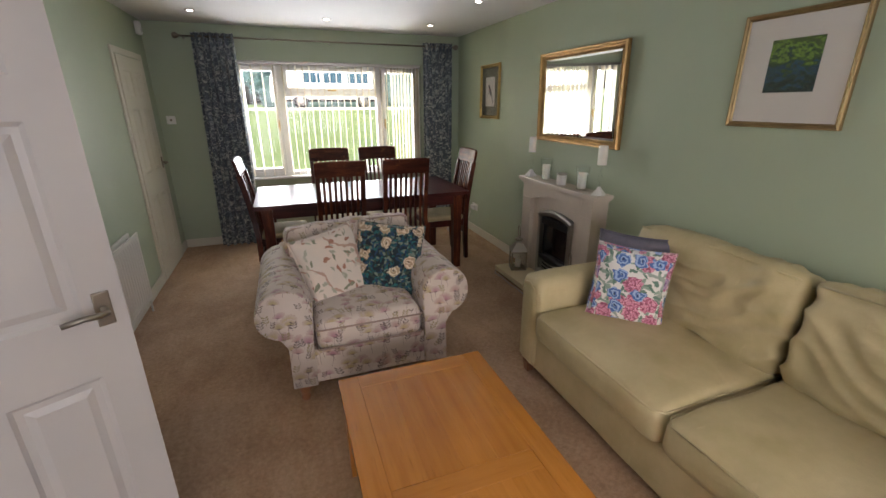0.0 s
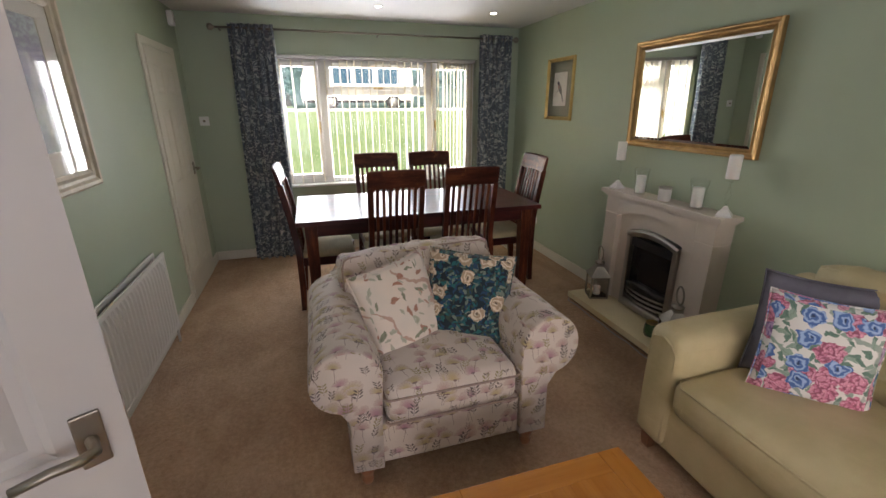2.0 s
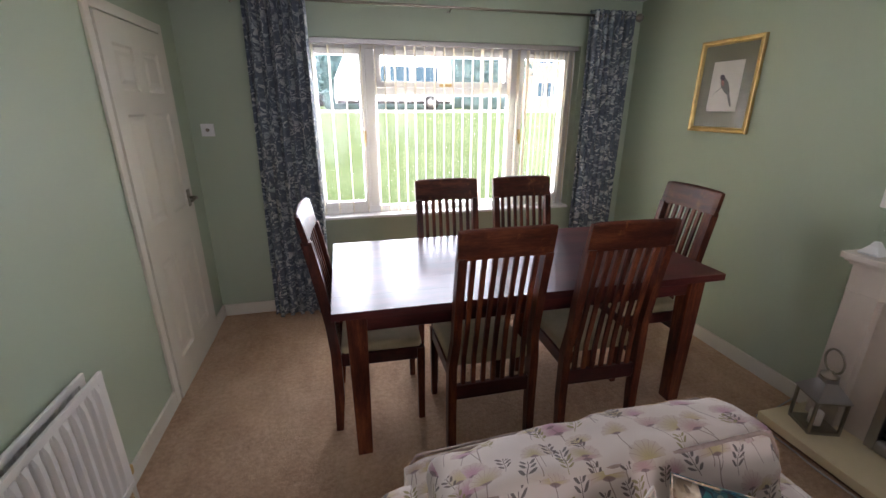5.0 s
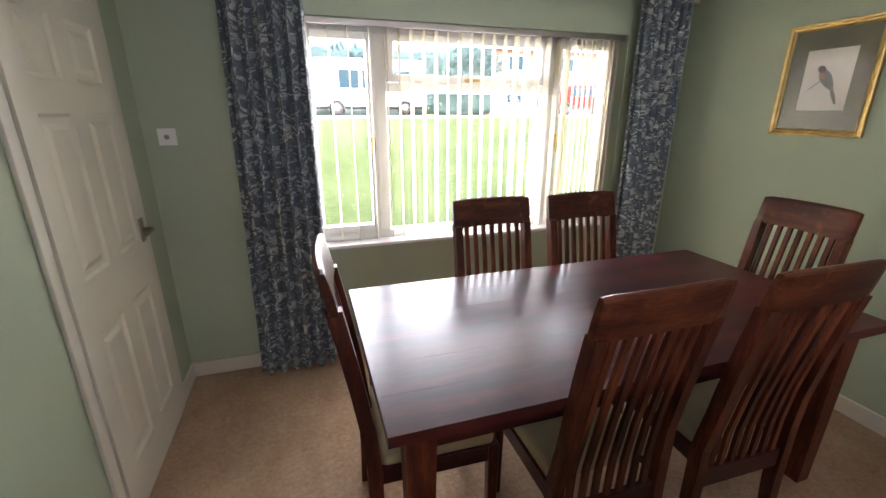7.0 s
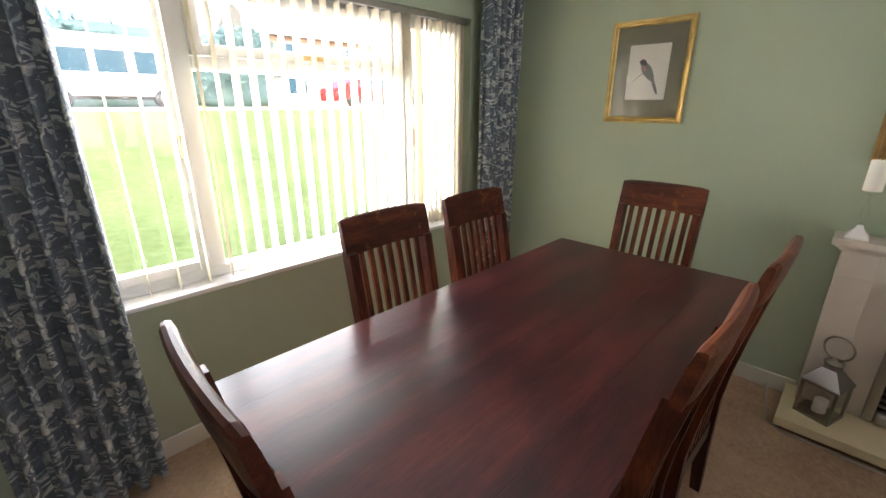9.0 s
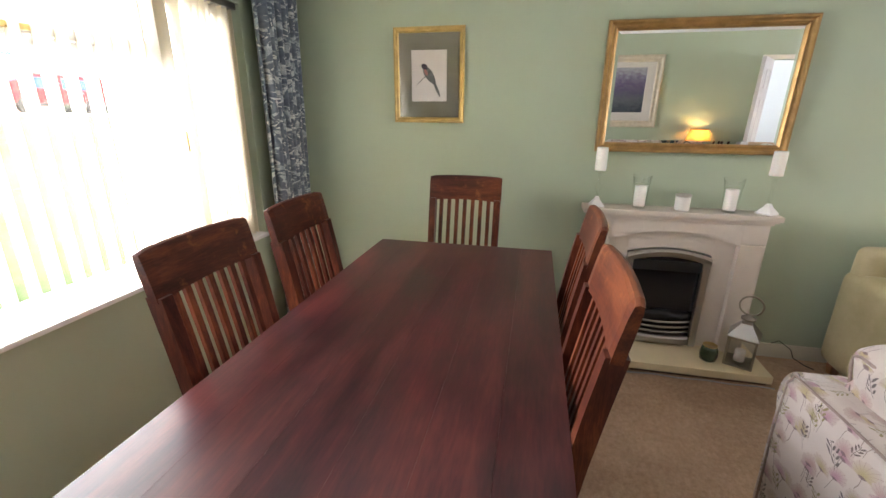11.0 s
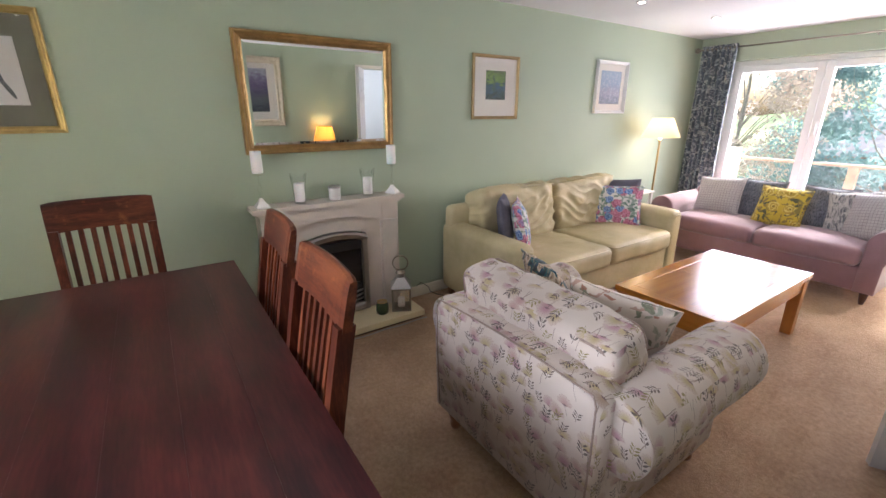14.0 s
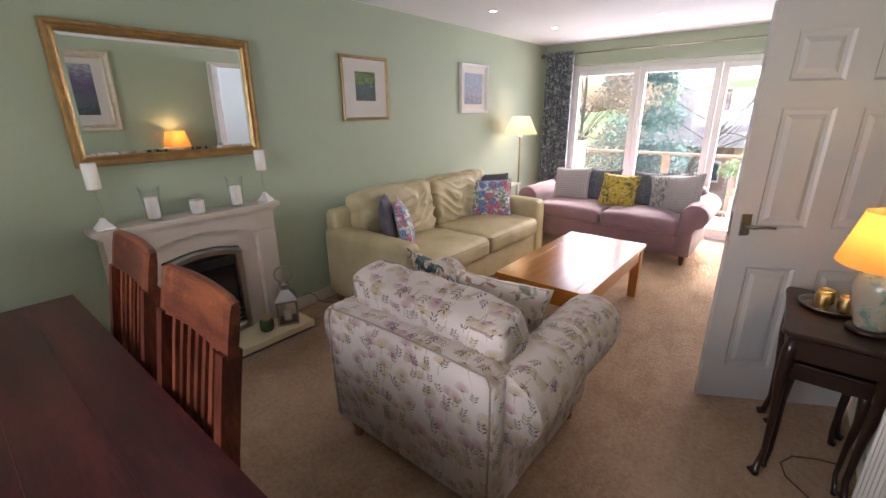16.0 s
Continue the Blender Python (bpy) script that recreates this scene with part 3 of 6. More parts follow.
# the hall beyond the open door, and an unseen closing wall behind the closed one
slab("floor", X0 - 2.0, X0 - 0.06, -0.5, 1.6, -0.1, -0.004, CARPET, "beige hall carpet")
slab("ceiling", X0 - 2.0, X0 - 0.12, -0.5, 1.6, H, H + 0.1, CEILING)
slab("wall_hall_north", X0 - 2.0, X0 - 0.12, 1.6, 1.7, -0.1, H, CEILING)
slab("wall_hall_south", X0 - 2.0, X0 - 0.12, -0.6, -0.5, -0.1, H, CEILING)
slab("wall_hall_west", X0 - 2.1, X0 - 2.0, -0.6, 1.7, -0.1, H, CEILING)
slab("wall_cupboard", X0 - 0.5, X0 - 0.4, DY0 - 0.2, DY1 + 0.2, -0.1, H, CEILING)

for name, x0, x1, y0, y1 in (
    ("baseboard", X0, X0 + 0.015, Y0, HY0 - 0.06), ("baseboard", X0, X0 + 0.015, HY1 + 0.06, DY0 - 0.055), ("baseboard", X0, X0 + 0.015, DY1 + 0.055, Y1),
    ("baseboard", X0 + 0.015, X1 - 0.015, Y1 - 0.015, Y1), ("baseboard", X1 - 0.015, X1, 3.33, Y1), ("baseboard", X1 - 0.015, X1, Y0, 2.31),
    ("baseboard", X0 + 0.015, PX0, Y0, Y0 + 0.015), ("baseboard", PX1, X1 - 0.015, Y0, Y0 + 0.015)):
    part(name, boxed(x0, x1, y0, y1, 0.0, 0.095, 0.004), CREAMP, None, "cream painted skirting board", "structure")


# the white gloss paint again, darkened in colour for the shade on the open door
DOORPAINT = plain("shaded_white_door_paint", (0.50, 0.475, 0.45), 0.38, vary=0.03, scale=3.0, bumps=0.04, bump_scale=60.0)


def panelled_door(parent, w, h, material, thick=0.035):
    """A six-panel slab in x 0..w, y -thick..0, with raised fields on both faces."""
    panels = []
    st = 0.105
    pw = (w - 3 * st) / 2
    for z0, z1 in ((0.20, 0.78), (0.99, 1.55), (1.66, h - 0.115)):
        for k in range(2):
            panels.append((st + k * (pw + st), st + k * (pw + st) + pw, z0, z1))
    bm = bmesh.new()
    # stiles and rails
    for x0, x1 in ((0, st), (st + pw, 2 * st + pw), (w - st, w)):
        add_box(bm, x0, x1, -thick, 0, 0, h)
    zs = [0, 0.20, 0.78, 0.99, 1.55, 1.66, h - 0.115, h]
    for a, b in zip(zs[0::2], zs[1::2]):
        for x0 in (st, 2 * st + pw):
            add_box(bm, x0, x0 + pw, -thick, 0, a, b)
    part("door_slab", bm, material, parent)
    for x0, x1, z0, z1 in panels:
        bm = bmesh.new()
        for side in (0, 1):
            def y(d):
                return -d if side == 0 else -thick + d
            rings = []
            for inset, d in ((0.0, 0.0005), (0.012, 0.009), (0.03, 0.010), (0.052, 0.002), (0.06, 0.002)):
                rings.append([bm.verts.new((a, y(d), b)) for a, b in ((x0 + inset, z0 + inset), (x1 - inset, z0 + inset), (x1 - inset, z1 - inset), (x0 + inset, z1 - inset))])
            for r0, r1 in zip(rings, rings[1:]):
                for k in range(4):
                    bm.faces.new((r0[k], r0[(k + 1) % 4], r1[(k + 1) % 4], r1[k]))
            bm.faces.new(rings[-1])
        bmesh.ops.recalc_face_normals(bm, faces=bm.faces)
        part("panel", bm, material, parent)


def lever_handle(parent, x, z, y, side, towards):
    """Backplate and lever on the face y of a door; side is the outward sign, towards the way the lever points along x."""
    h = part("door_handle", boxed(x - 0.022, x + 0.022, min(y, y + side * 0.008), max(y, y + side * 0.008), z - 0.055, z + 0.055, 0.003), NICKEL, parent, "antique nickel lever handle on a short backplate")
    pts = [(x, y + side * 0.004, z), (x, y + side * 0.045, z), (x + towards * 0.02, y + side * 0.055, z), (x + towards * 0.06, y + side * 0.055, z + 0.004), (x + towards * 0.11, y + side * 0.052, z - 0.002)]
    part("lever", tube(pts, [0.011, 0.010, 0.010, 0.009, 0.008], 10), NICKEL, h, smooth=True)
    return h


# closed door on the west wall; local x runs along -y of the room
door1 = thing("door_1", "closed cream six-panel door in the sage wall by the window", "", m=pose(X0 - 0.012, DY0 + 0.005, 0.008, 0, 0, 90))
tagged(door1, kind="structure")
panelled_door(door1, DY1 - DY0 - 0.01, 1.985, CREAMP)
lever_handle(door1, DY1 - DY0 - 0.06, 1.03, -0.035, -1, -1)


def architrave(name, y0, y1):
    t = thing(name, "cream painted door frame and architrave", "", m=None)
    tagged(t, kind="structure")
    for a, b, z0, z1 in ((y0 - 0.055, y0 - 0.002, 0, 2.055), (y1 + 0.002, y1 + 0.055, 0, 2.055), (y0 - 0.002, y1 + 0.002, 2.002, 2.055)):
        part("architrave_strip", boxed(X0, X0 + 0.016, a, b, z0, z1, 0.005), CREAMP, t)
    return t


architrave("trim", DY0, DY1)
architrave("trim", HY0, HY1)

# open hall door, hinged at the far side of its opening and swung into the room
door2 = thing("door_2", "white six-panel door standing open into the living room", "", m=pose(X0 + 0.014, 0.99, 0.008, 0, 0, 29.5))
tagged(door2, kind="structure")
panelled_door(door2, 0.757, 1.985, DOORPAINT)
lever_handle(door2, 0.70, 1.0, 0.0, 1, -1)
lever_handle(door2, 0.70, 1.0, -0.035, -1, -1)
part("latch_plate", boxed(0.757, 0.759, -0.028, -0.008, 0.94, 1.06), NICKEL, door2, "small metal latch plate")

# ---------- front window ----------
win = thing("window_1", "white plastic casement window with a fanlight, facing the lawn", "")
tagged(win, kind="structure")
FY0, FY1 = Y1 + 0.085, Y1 + 0.15
wf = new("window_frame")
wf.parent = win
for n_, a, b, c, d in (("frame_side", WX0, WX0 + 0.055, WZ0 + 0.02, WZ1), ("frame_side", WX1 - 0.055, WX1, WZ0 + 0.02, WZ1), ("frame_head", WX0 + 0.055, WX1 - 0.055, WZ1 - 0.055, WZ1),
                       ("frame_base", WX0 + 0.055, WX1 - 0.055, WZ0 + 0.02, WZ0 + 0.075), ("mullion", 0.015, 0.085, WZ0 + 0.075, WZ1 - 0.055), ("mullion", 1.17, 1.24, WZ0 + 0.075, WZ1 - 0.055),
                       ("transom", 0.085, 1.17, 1.68, 1.735)):
    part(n_, boxed(a, b, FY0, FY1, c, d, 0.006), UPVC, win)
bpy.data.objects.remove(wf)


def sash(parent, x0, x1, z0, z1, name="casement", handle=None):
    f = part(name, add_box(add_box(add_box(boxed(x0, x0 + 0.045, FY0 - 0.02, FY1 - 0.02, z0, z1, 0.005), x1 - 0.045, x1, FY0 - 0.02, FY1 - 0.02, z0, z1, 0.005), x0 + 0.045, x1 - 0.045, FY0 - 0.018, FY1 - 0.02, z0, z0 + 0.045, 0.005), x0 + 0.045, x1 - 0.045, FY0 - 0.018, FY1 - 0.02, z1 - 0.045, z1, 0.005), UPVC, parent)
    g = part("pane", boxed(x0 + 0.045, x1 - 0.045, FY1 - 0.05, FY1 - 0.044, z0 + 0.045, z1 - 0.045), PANE, f)
    g.visible_shadow = False
    return f


c1 = sash(win, WX0 + 0.057, 0.013, WZ0 + 0.077, WZ1 - 0.057)
c2 = sash(win, 1.242, WX1 - 0.057, WZ0 + 0.077, WZ1 - 0.057)
c3 = sash(win, 0.087, 1.168, 1.737, WZ1 - 0.057, "fanlight")
g = part("pane", boxed(0.085, 1.17, FY0 + 0.03, FY0 + 0.036, WZ0 + 0.075, 1.68), PANE, win)
g.visible_shadow = False
for parent, x in ((c1, -0.012), (c2, 1.265)):
    part("window_handle", add_box(boxed(x - 0.012, x + 0.012, FY0 - 0.034, FY0 - 0.021, 1.33, 1.42, 0.003), x - 0.007, x + 0.007, FY0 - 0.052, FY0 - 0.036, 1.30, 1.40, 0.003), BRASS, parent, "brass window handle")
part("window_handle", boxed(0.58, 0.68, FY0 - 0.04, FY0 - 0.021, 1.745, 1.765, 0.003), BRASS, c3, "brass window handle")
slab("window_sill", WX0 + 0.001, WX1 - 0.001, Y1 - 0.03, FY0 + 0.02, WZ0, WZ0 + 0.022, WHITE, "white painted window sill", 0.006)

# vertical blind
blind = thing("vertical_blind", "cream fabric vertical blind, slats turned open in the window", "blind")
part("head_rail", boxed(WX0 + 0.01, WX1 - 0.01, Y1 + 0.012, Y1 + 0.05, WZ1 - 0.035, WZ1 - 0.001, 0.004), CHROME, blind, "slim metal head rail")
random.seed(4)
sx = [-0.35, -0.24, -0.13, -0.01, 0.09] + [0.16 + 0.076 * k for k in range(16)] + [1.36 + 0.042 * k for k in range(9)]
for i, x in enumerate(sx):
    ang = 86 + random.uniform(-7, 7) if x < 1.3 else 60 + random.uniform(-8, 8)
    bm = bmesh.new()
    bend = 0.006

    def slat_point(u, v, bend=bend):
        return Vector(((u - 0.5) * 0.082, bend * math.cos((u - 0.5) * math.pi), WZ0 + 0.035 + v * (WZ1 - WZ0 - 0.075)))

    grid_surface(bm, slat_point, 4, 1)
    top = [v for v in bm.verts]
    ex = bmesh.ops.extrude_face_region(bm, geom=bm.faces[:])
    for v in ex["geom"]:
        if isinstance(v, bmesh.types.BMVert):
            v.co.y += 0.0009
    bmesh.ops.recalc_face_normals(bm, faces=bm.faces)
    bm.transform(pose(x, Y1 + 0.034, 0, 0, 0, ang))
    part("slat", bm, BLIND, blind)
part("chain", tube([(x, Y1 + 0.036, WZ0 + 0.05 + (0.008 if k % 2 else 0)) for k, x in enumerate(np.linspace(WX0 + 0.05, WX1 - 0.05, 40))], 0.0016, 5), UPVC, blind, "thin white bottom chain")


# ---------- curtains ----------
def curtain(name, label, x0, x1, y, ztop, folds, flare=1.0, amp=0.052, seed=0.0, lean=0.0):
    th = thing(name, label, "curtain", "curtains")
    bm = bmesh.new()
    w = x1 - x0
    cx = (x0 + x1) / 2
    cloth = w * 2.1
    U = folds * 12
    uvl = []

    def at(u, v):
        ph = u * folds * 2 * math.pi
        drop = 1 - v
        sp = 1 + (flare - 1) * drop
        k = 0.75 + 0.5 * noise.noise(Vector((u * 5 + seed, drop * 1.5, seed)))
        x = cx + (u - 0.5) * w * sp + 0.015 * math.sin(ph * 2 + seed) * (0.4 + drop) + lean * drop
        yy = y + amp * k * math.sin(ph) + 0.018 * drop * noise.noise(Vector((u * 9 + seed, drop * 3.0, 2 * seed)))
        z = 0.012 + v * (ztop - 0.012)
        return Vector((x, yy, z))

    grid_surface(bm, at, U, 26)
    bm.normal_update()
    uv = bm.loops.layers.uv.verify()
    for f in bm.faces:
        for l in f.loops:
            i = l.vert.index
    bm.verts.index_update()
    for f in bm.faces:
        for l in f.loops:
            i = l.vert.index
            l[uv].uv = (cloth * (i // 27) / U + seed, l.vert.co.z)
    ob = part("drape", bm, CURTAIN, th, smooth=True, keep_uv=True)
    sol = ob.modifiers.new("thickness", "SOLIDIFY")
    sol.thickness = 0.003
    for k in range(folds):
        part("eyelet", lathe([(0.026, -0.002), (0.027, 0.0), (0.026, 0.002), (0.019, 0.002), (0.018, 0.0), (0.019, -0.002)], 14), NICKEL, th).matrix_basis = pose(x0 + w * (k + 0.5) / folds, y, ztop - 0.045, 0, 90, 0)
    return th


curtain("curtain", "slate blue scroll-patterned eyelet curtain hanging beside the front window", -0.755, -0.36, Y1 - 0.11, 2.30, 6, 1.12, amp=0.060, seed=0.0, lean=-0.02)
curtain("curtain", "slate blue scroll-patterned eyelet curtain bunched by the front window", 1.74, 2.10, Y1 - 0.11, 2.30, 8, 0.95, seed=3.7)
curtain("curtain", "slate blue scroll-patterned curtain hanging beside the patio doors", 1.78, 2.17, Y0 + 0.12, 2.30, 8, 1.05, seed=7.1)


def curtain_pole(label, x0, x1, y, z, wally):
    th = thing("curtain_pole", label, "curtain pole", "curtain poles")
    part("pole", tube([(x0, y, z), (x1, y, z)], 0.009, 12), NICKEL, th, smooth=True)
    for x, s in ((x0, -1), (x1, 1)):
        part("finial", lathe([(0.010, 0), (0.012, 0.01), (0.026, 0.022), (0.031, 0.04), (0.024, 0.06), (0.006, 0.066)], 16), NICKEL, th, smooth=True).matrix_basis = pose(x, y, z, 0, 90 * s, 0)
    for x in (x0 + 0.03, (x0 + x1) / 2, x1 - 0.03):
        part("bracket", tube([(x, wally, z - 0.01), (x, (y + wally) / 2, z - 0.02), (x, y, z - 0.006)], 0.006, 8), NICKEL, th)


curtain_pole("slim antique nickel curtain pole above the front window", -0.86, 2.12, Y1 - 0.11, 2.262, Y1)
curtain_pole("slim pale metal curtain pole above the patio doors", -0.95, 2.19, Y0 + 0.12, 2.262, Y0)

# ---------- patio doors ----------
patio = thing("door_3", "white plastic three-leaf glazed patio doors onto the terrace", "")
tagged(patio, kind="structure")
QY0, QY1 = Y0 - 0.17, Y0 - 0.10
for n_, a, b, c, d in (("frame_side", PX0, PX0 + 0.06, 0.0, PZ1), ("frame_side", PX1 - 0.06, PX1, 0.0, PZ1), ("frame_head", PX0 + 0.06, PX1 - 0.06, PZ1 - 0.06, PZ1), ("threshold", PX0 + 0.06, PX1 - 0.06, 0.0, 0.045)):
    part(n_, boxed(a, b, QY0, QY1, c, d, 0.006), UPVC, patio)
for k, (x0, x1) in enumerate(((-0.798, 0.093), (0.099, 0.985), (0.991, 1.838))):
    leaf = part("door_leaf", add_box(add_box(add_box(boxed(x0, x0 + 0.07, QY0 + 0.01, QY1 + 0.01, 0.047, PZ1 - 0.062, 0.006), x1 - 0.07, x1, QY0 + 0.01, QY1 + 0.01, 0.047, PZ1 - 0.062, 0.006), x0 + 0.07, x1 - 0.07, QY0 + 0.012, QY1 + 0.01, 0.047, 0.135, 0.006), x0 + 0.07, x1 - 0.07, QY0 + 0.012, QY1 + 0.01, PZ1 - 0.13, PZ1 - 0.062, 0.006), UPVC, patio)
    g = part("pane", boxed(x0 + 0.07, x1 - 0.07, QY0 + 0.04, QY0 + 0.046, 0.135, PZ1 - 0.13), PANE, leaf)
    g.visible_shadow = False
    if k == 1:
        part("door_handle", add_box(boxed(x1 - 0.05, x1 - 0.02, QY1 + 0.011, QY1 + 0.022, 1.22, 1.45, 0.004), x1 - 0.045, x1 - 0.025, QY1 + 0.03, QY1 + 0.05, 1.30, 1.44, 0.004), UPVC, leaf, "white plastic handle")
slab("floor", PX0, PX1, Y0 - 0.3, Y0 - 0.02, -0.1, -0.002, WHITE)


# ---------- furniture ----------
def dining_chair(m):
    th = thing("dining_chair", "dark-stained slatted wooden chair with cream seat pad at dining table", "chair", "chairs round the dining table", m)

    def rake(z):
        return 0.0 if z < 0.46 else -0.115 * ((z - 0.46) / 0.70) ** 1.3

    for s in (-1, 1):
        bm = bmesh.new()
        prev = None
        x0, x1 = (s * 0.222, s * 0.182) if s < 0 else (0.182, 0.222)
        for z in (0, 0.2, 0.46, 0.6, 0.75, 0.9, 1.025):
            sh = 0.93 if z > 0.5 else 1.0
            tap = 0.018 if z == 0 else 0.024
            y = rake(z)
            if z == 0:
                y -= 0.012
            ring = [bm.verts.new((a * sh, y + b, z)) for a, b in ((x0, -tap), (x1, -tap), (x1, tap), (x0, tap))]
            if prev:
                for k in range(4):
                    bm.faces.new((prev[k], prev[(k + 1) % 4], ring[(k + 1) % 4], ring[k]))
            else:
                bm.faces.new(ring[::-1])
            prev = ring
        bm.faces.new(prev)
        bmesh.ops.recalc_face_normals(bm, faces=bm.faces)
        part("back_post", bm, MAHOGANY_Z, th)
        part("leg", boxed(min(s * 0.215, s * 0.175), max(s * 0.215, s * 0.175), 0.40, 0.44, 0, 0.44, 0.003, 1, 0.8), MAHOGANY_Z, th)
        part("side_rail", boxed(min(s * 0.21, s * 0.188), max(s * 0.21, s * 0.188), 0.024, 0.40, 0.375, 0.44, 0.002, 1), MAHOGANY_X, th)
    part("front_rail", boxed(-0.175, 0.175, 0.405, 0.43, 0.375, 0.44, 0.002, 1), MAHOGANY_X, th)
    part("back_rail", boxed(-0.182, 0.182, -0.012, 0.012, 0.28, 0.36, 0.003, 1), MAHOGANY_X, th)
    # crest rail: curved across, thick at the top
    bm = bmesh.new()
    rings = []
    for i in range(15):
        u = i / 14
        c = 1 - (2 * u - 1) ** 2
        x = (u - 0.5) * 0.418
        end = 0.004 if i in (0, 14) else 0.0
        top = 1.150 + 0.005 * c - (0.005 if i in (0, 14) else 0)
        ring = []
        for z, dy in ((1.012, -0.017 + end), (1.06, -0.018 + end), (1.11, -0.017 + end), (top - 0.012, -0.015 + end), (top - 0.003, -0.009), (top, 0.0), (top - 0.003, 0.009), (top - 0.012, 0.014 - end), (1.11, 0.016 - end), (1.06, 0.017 - end), (1.012, 0.017 - end)):
            ring.append(bm.verts.new((x, rake(z) - 0.012 * c + dy, z + (0.010 * c if z == 1.012 else 0))))
        rings.append(ring)
    for a, b in zip(rings, rings[1:]):
        for k in range(11):
            bm.faces.new((a[k], a[(k + 1) % 11], b[(k + 1) % 11], b[k]))
    bm.faces.new(rings[0])
    bm.faces.new(rings[-1][::-1])
    bmesh.ops.recalc_face_normals(bm, faces=bm.faces)
    part("crest_rail", bm, CREST, th)
    for k in range(7):
        x = -0.146 + 0.0487 * k
        bm = bmesh.new()
        prev = None
        for z in (0.355, 0.5, 0.65, 0.8, 0.92, 1.03):
            y = rake(z) - 0.012 * ((z - 0.35) / 0.7) * (1 - (x / 0.2) ** 2)
            ring = [bm.verts.new((x * (0.95 if z > 0.5 else 1) + a, y + b, z)) for a, b in ((-0.0105, -0.007), (0.0105, -0.007), (0.0105, 0.007), (-0.0105, 0.007))]
            if prev:
                for q in range(4):
                    bm.faces.new((prev[q], prev[(q + 1) % 4], ring[(q + 1) % 4], ring[q]))
            else:
                bm.faces.new(ring[::-1])
            prev = ring
        bm.faces.new(prev)
        bmesh.ops.recalc_face_normals(bm, faces=bm.faces)
        part("back_slat", bm, MAHOGANY_Z, th)
    part("seat", soft_box(0, 0.225, 0.462, 0.41, 0.40, 0.05, 0.02, (0, 0, 0.012), 0.002), SEATPAD, th, "cream fabric seat pad", smooth=True)
    return th


CREST = polished("worn_mahogany", (0.026, 0.007, 0.005), (0.064, 0.017, 0.010), (0.15, 0.044, 0.018), 0.34, 0, 12.0, wear=(0.30, 0.115, 0.035), gloss=0.2)
SEATPAD = plain("cream_seat_fabric", (0.50, 0.43, 0.27), 0.9, vary=0.12, scale=9.0, bumps=0.3, bump_scale=400.0)
chair = dining_chair(pose(0.425, 3.575, 0, 0, 0, 0))
for m in (pose(0.995, 3.555, 0, 0, 0, -1.5), pose(0.455, 4.53, 0, 0, 0, 180), pose(0.98, 4.52, 0, 0, 0, 181), pose(-0.29, 4.03, 0, 0, 0, -92), pose(1.74, 4.06, 0, 0, 0, 90)):
    copy_thing(chair, m)

dt = thing("dining_table", "long polished dark red-brown wooden dining table on square legs", "table")
TX0, TX1, TY0, TY1, TZ = -0.29, 1.65, 3.555, 4.51, 0.80
n = 6
for k in range(n):
    a, b = TY0 + (TY1 - TY0) * k / n, TY0 + (TY1 - TY0) * (k + 1) / n
    part("tabletop_board", boxed(TX0, TX1, a, b - 0.0001, TZ - 0.035, TZ, 0.0003, 1), MAHOGANY_X, dt)
for a, b, c, d in ((TX0 + 0.13, TX1 - 0.13, TY0 + 0.075, TY0 + 0.10), (TX0 + 0.13, TX1 - 0.13, TY1 - 0.10, TY1 - 0.075), (TX0 + 0.075, TX0 + 0.10, TY0 + 0.13, TY1 - 0.13), (TX1 - 0.10, TX1 - 0.075, TY0 + 0.13, TY1 - 0.13)):
    part("apron", boxed(a, b, c, d, TZ - 0.135, TZ - 0.036, 0.002, 1), MAHOGANY_X, dt)
for x in (TX0 + 0.055, TX1 - 0.145):
    for y in (TY0 + 0.055, TY1 - 0.145):
        part("leg", boxed(x, x + 0.09, y, y + 0.09, 0, TZ - 0.036, 0.004, 2, 0.78), MAHOGANY_Z, dt)

ct = thing("coffee_table", "honey-coloured oak coffee table with a framed top and square legs", "table")
CX0, CX1, CY0, CY1, CZ = 0.11, 0.775, 0.125, 1.45, 0.47
part("frame_board", boxed(CX0, CX0 + 0.085, CY0, CY1, CZ - 0.035, CZ, 0.002, 1), OAK_Y, ct)
part("frame_board", boxed(CX1 - 0.085, CX1, CY0, CY1, CZ - 0.035, CZ, 0.002, 1), OAK_Y, ct)
for y0, y1 in ((CY0, CY0 + 0.085), (CY0 + 0.62, CY0 + 0.705), (CY1 - 0.085, CY1)):
    part("frame_board", boxed(CX0 + 0.0852, CX1 - 0.0852, y0, y1, CZ - 0.035, CZ, 0.002, 1), OAK_X, ct)
for y0, y1 in ((CY0 + 0.0852, CY0 + 0.6198), (CY0 + 0.7052, CY1 - 0.0852)):
    for k in range(4):
        w = (CX1 - CX0 - 0.1704) / 4
        part("top_plank", boxed(CX0 + 0.0852 + k * w, CX0 + 0.0852 + (k + 1) * w - 0.0001, y0, y1, CZ - 0.035, CZ - 0.0003, 0.0005, 1), OAK_Y, ct)
for a, b, c, d, mt in ((CX0 + 0.09, CX1 - 0.09, CY0 + 0.02, CY0 + 0.042, OAK_X), (CX0 + 0.09, CX1 - 0.09, CY1 - 0.042, CY1 - 0.02, OAK_X), (CX0 + 0.02, CX0 + 0.042, CY0 + 0.09, CY1 - 0.09, OAK_Y), (CX1 - 0.042, CX1 - 0.02, CY0 + 0.09, CY1 - 0.09, OAK_Y)):
    part("apron", boxed(a, b, c, d, CZ - 0.135, CZ - 0.036, 0.002, 1), mt, ct)
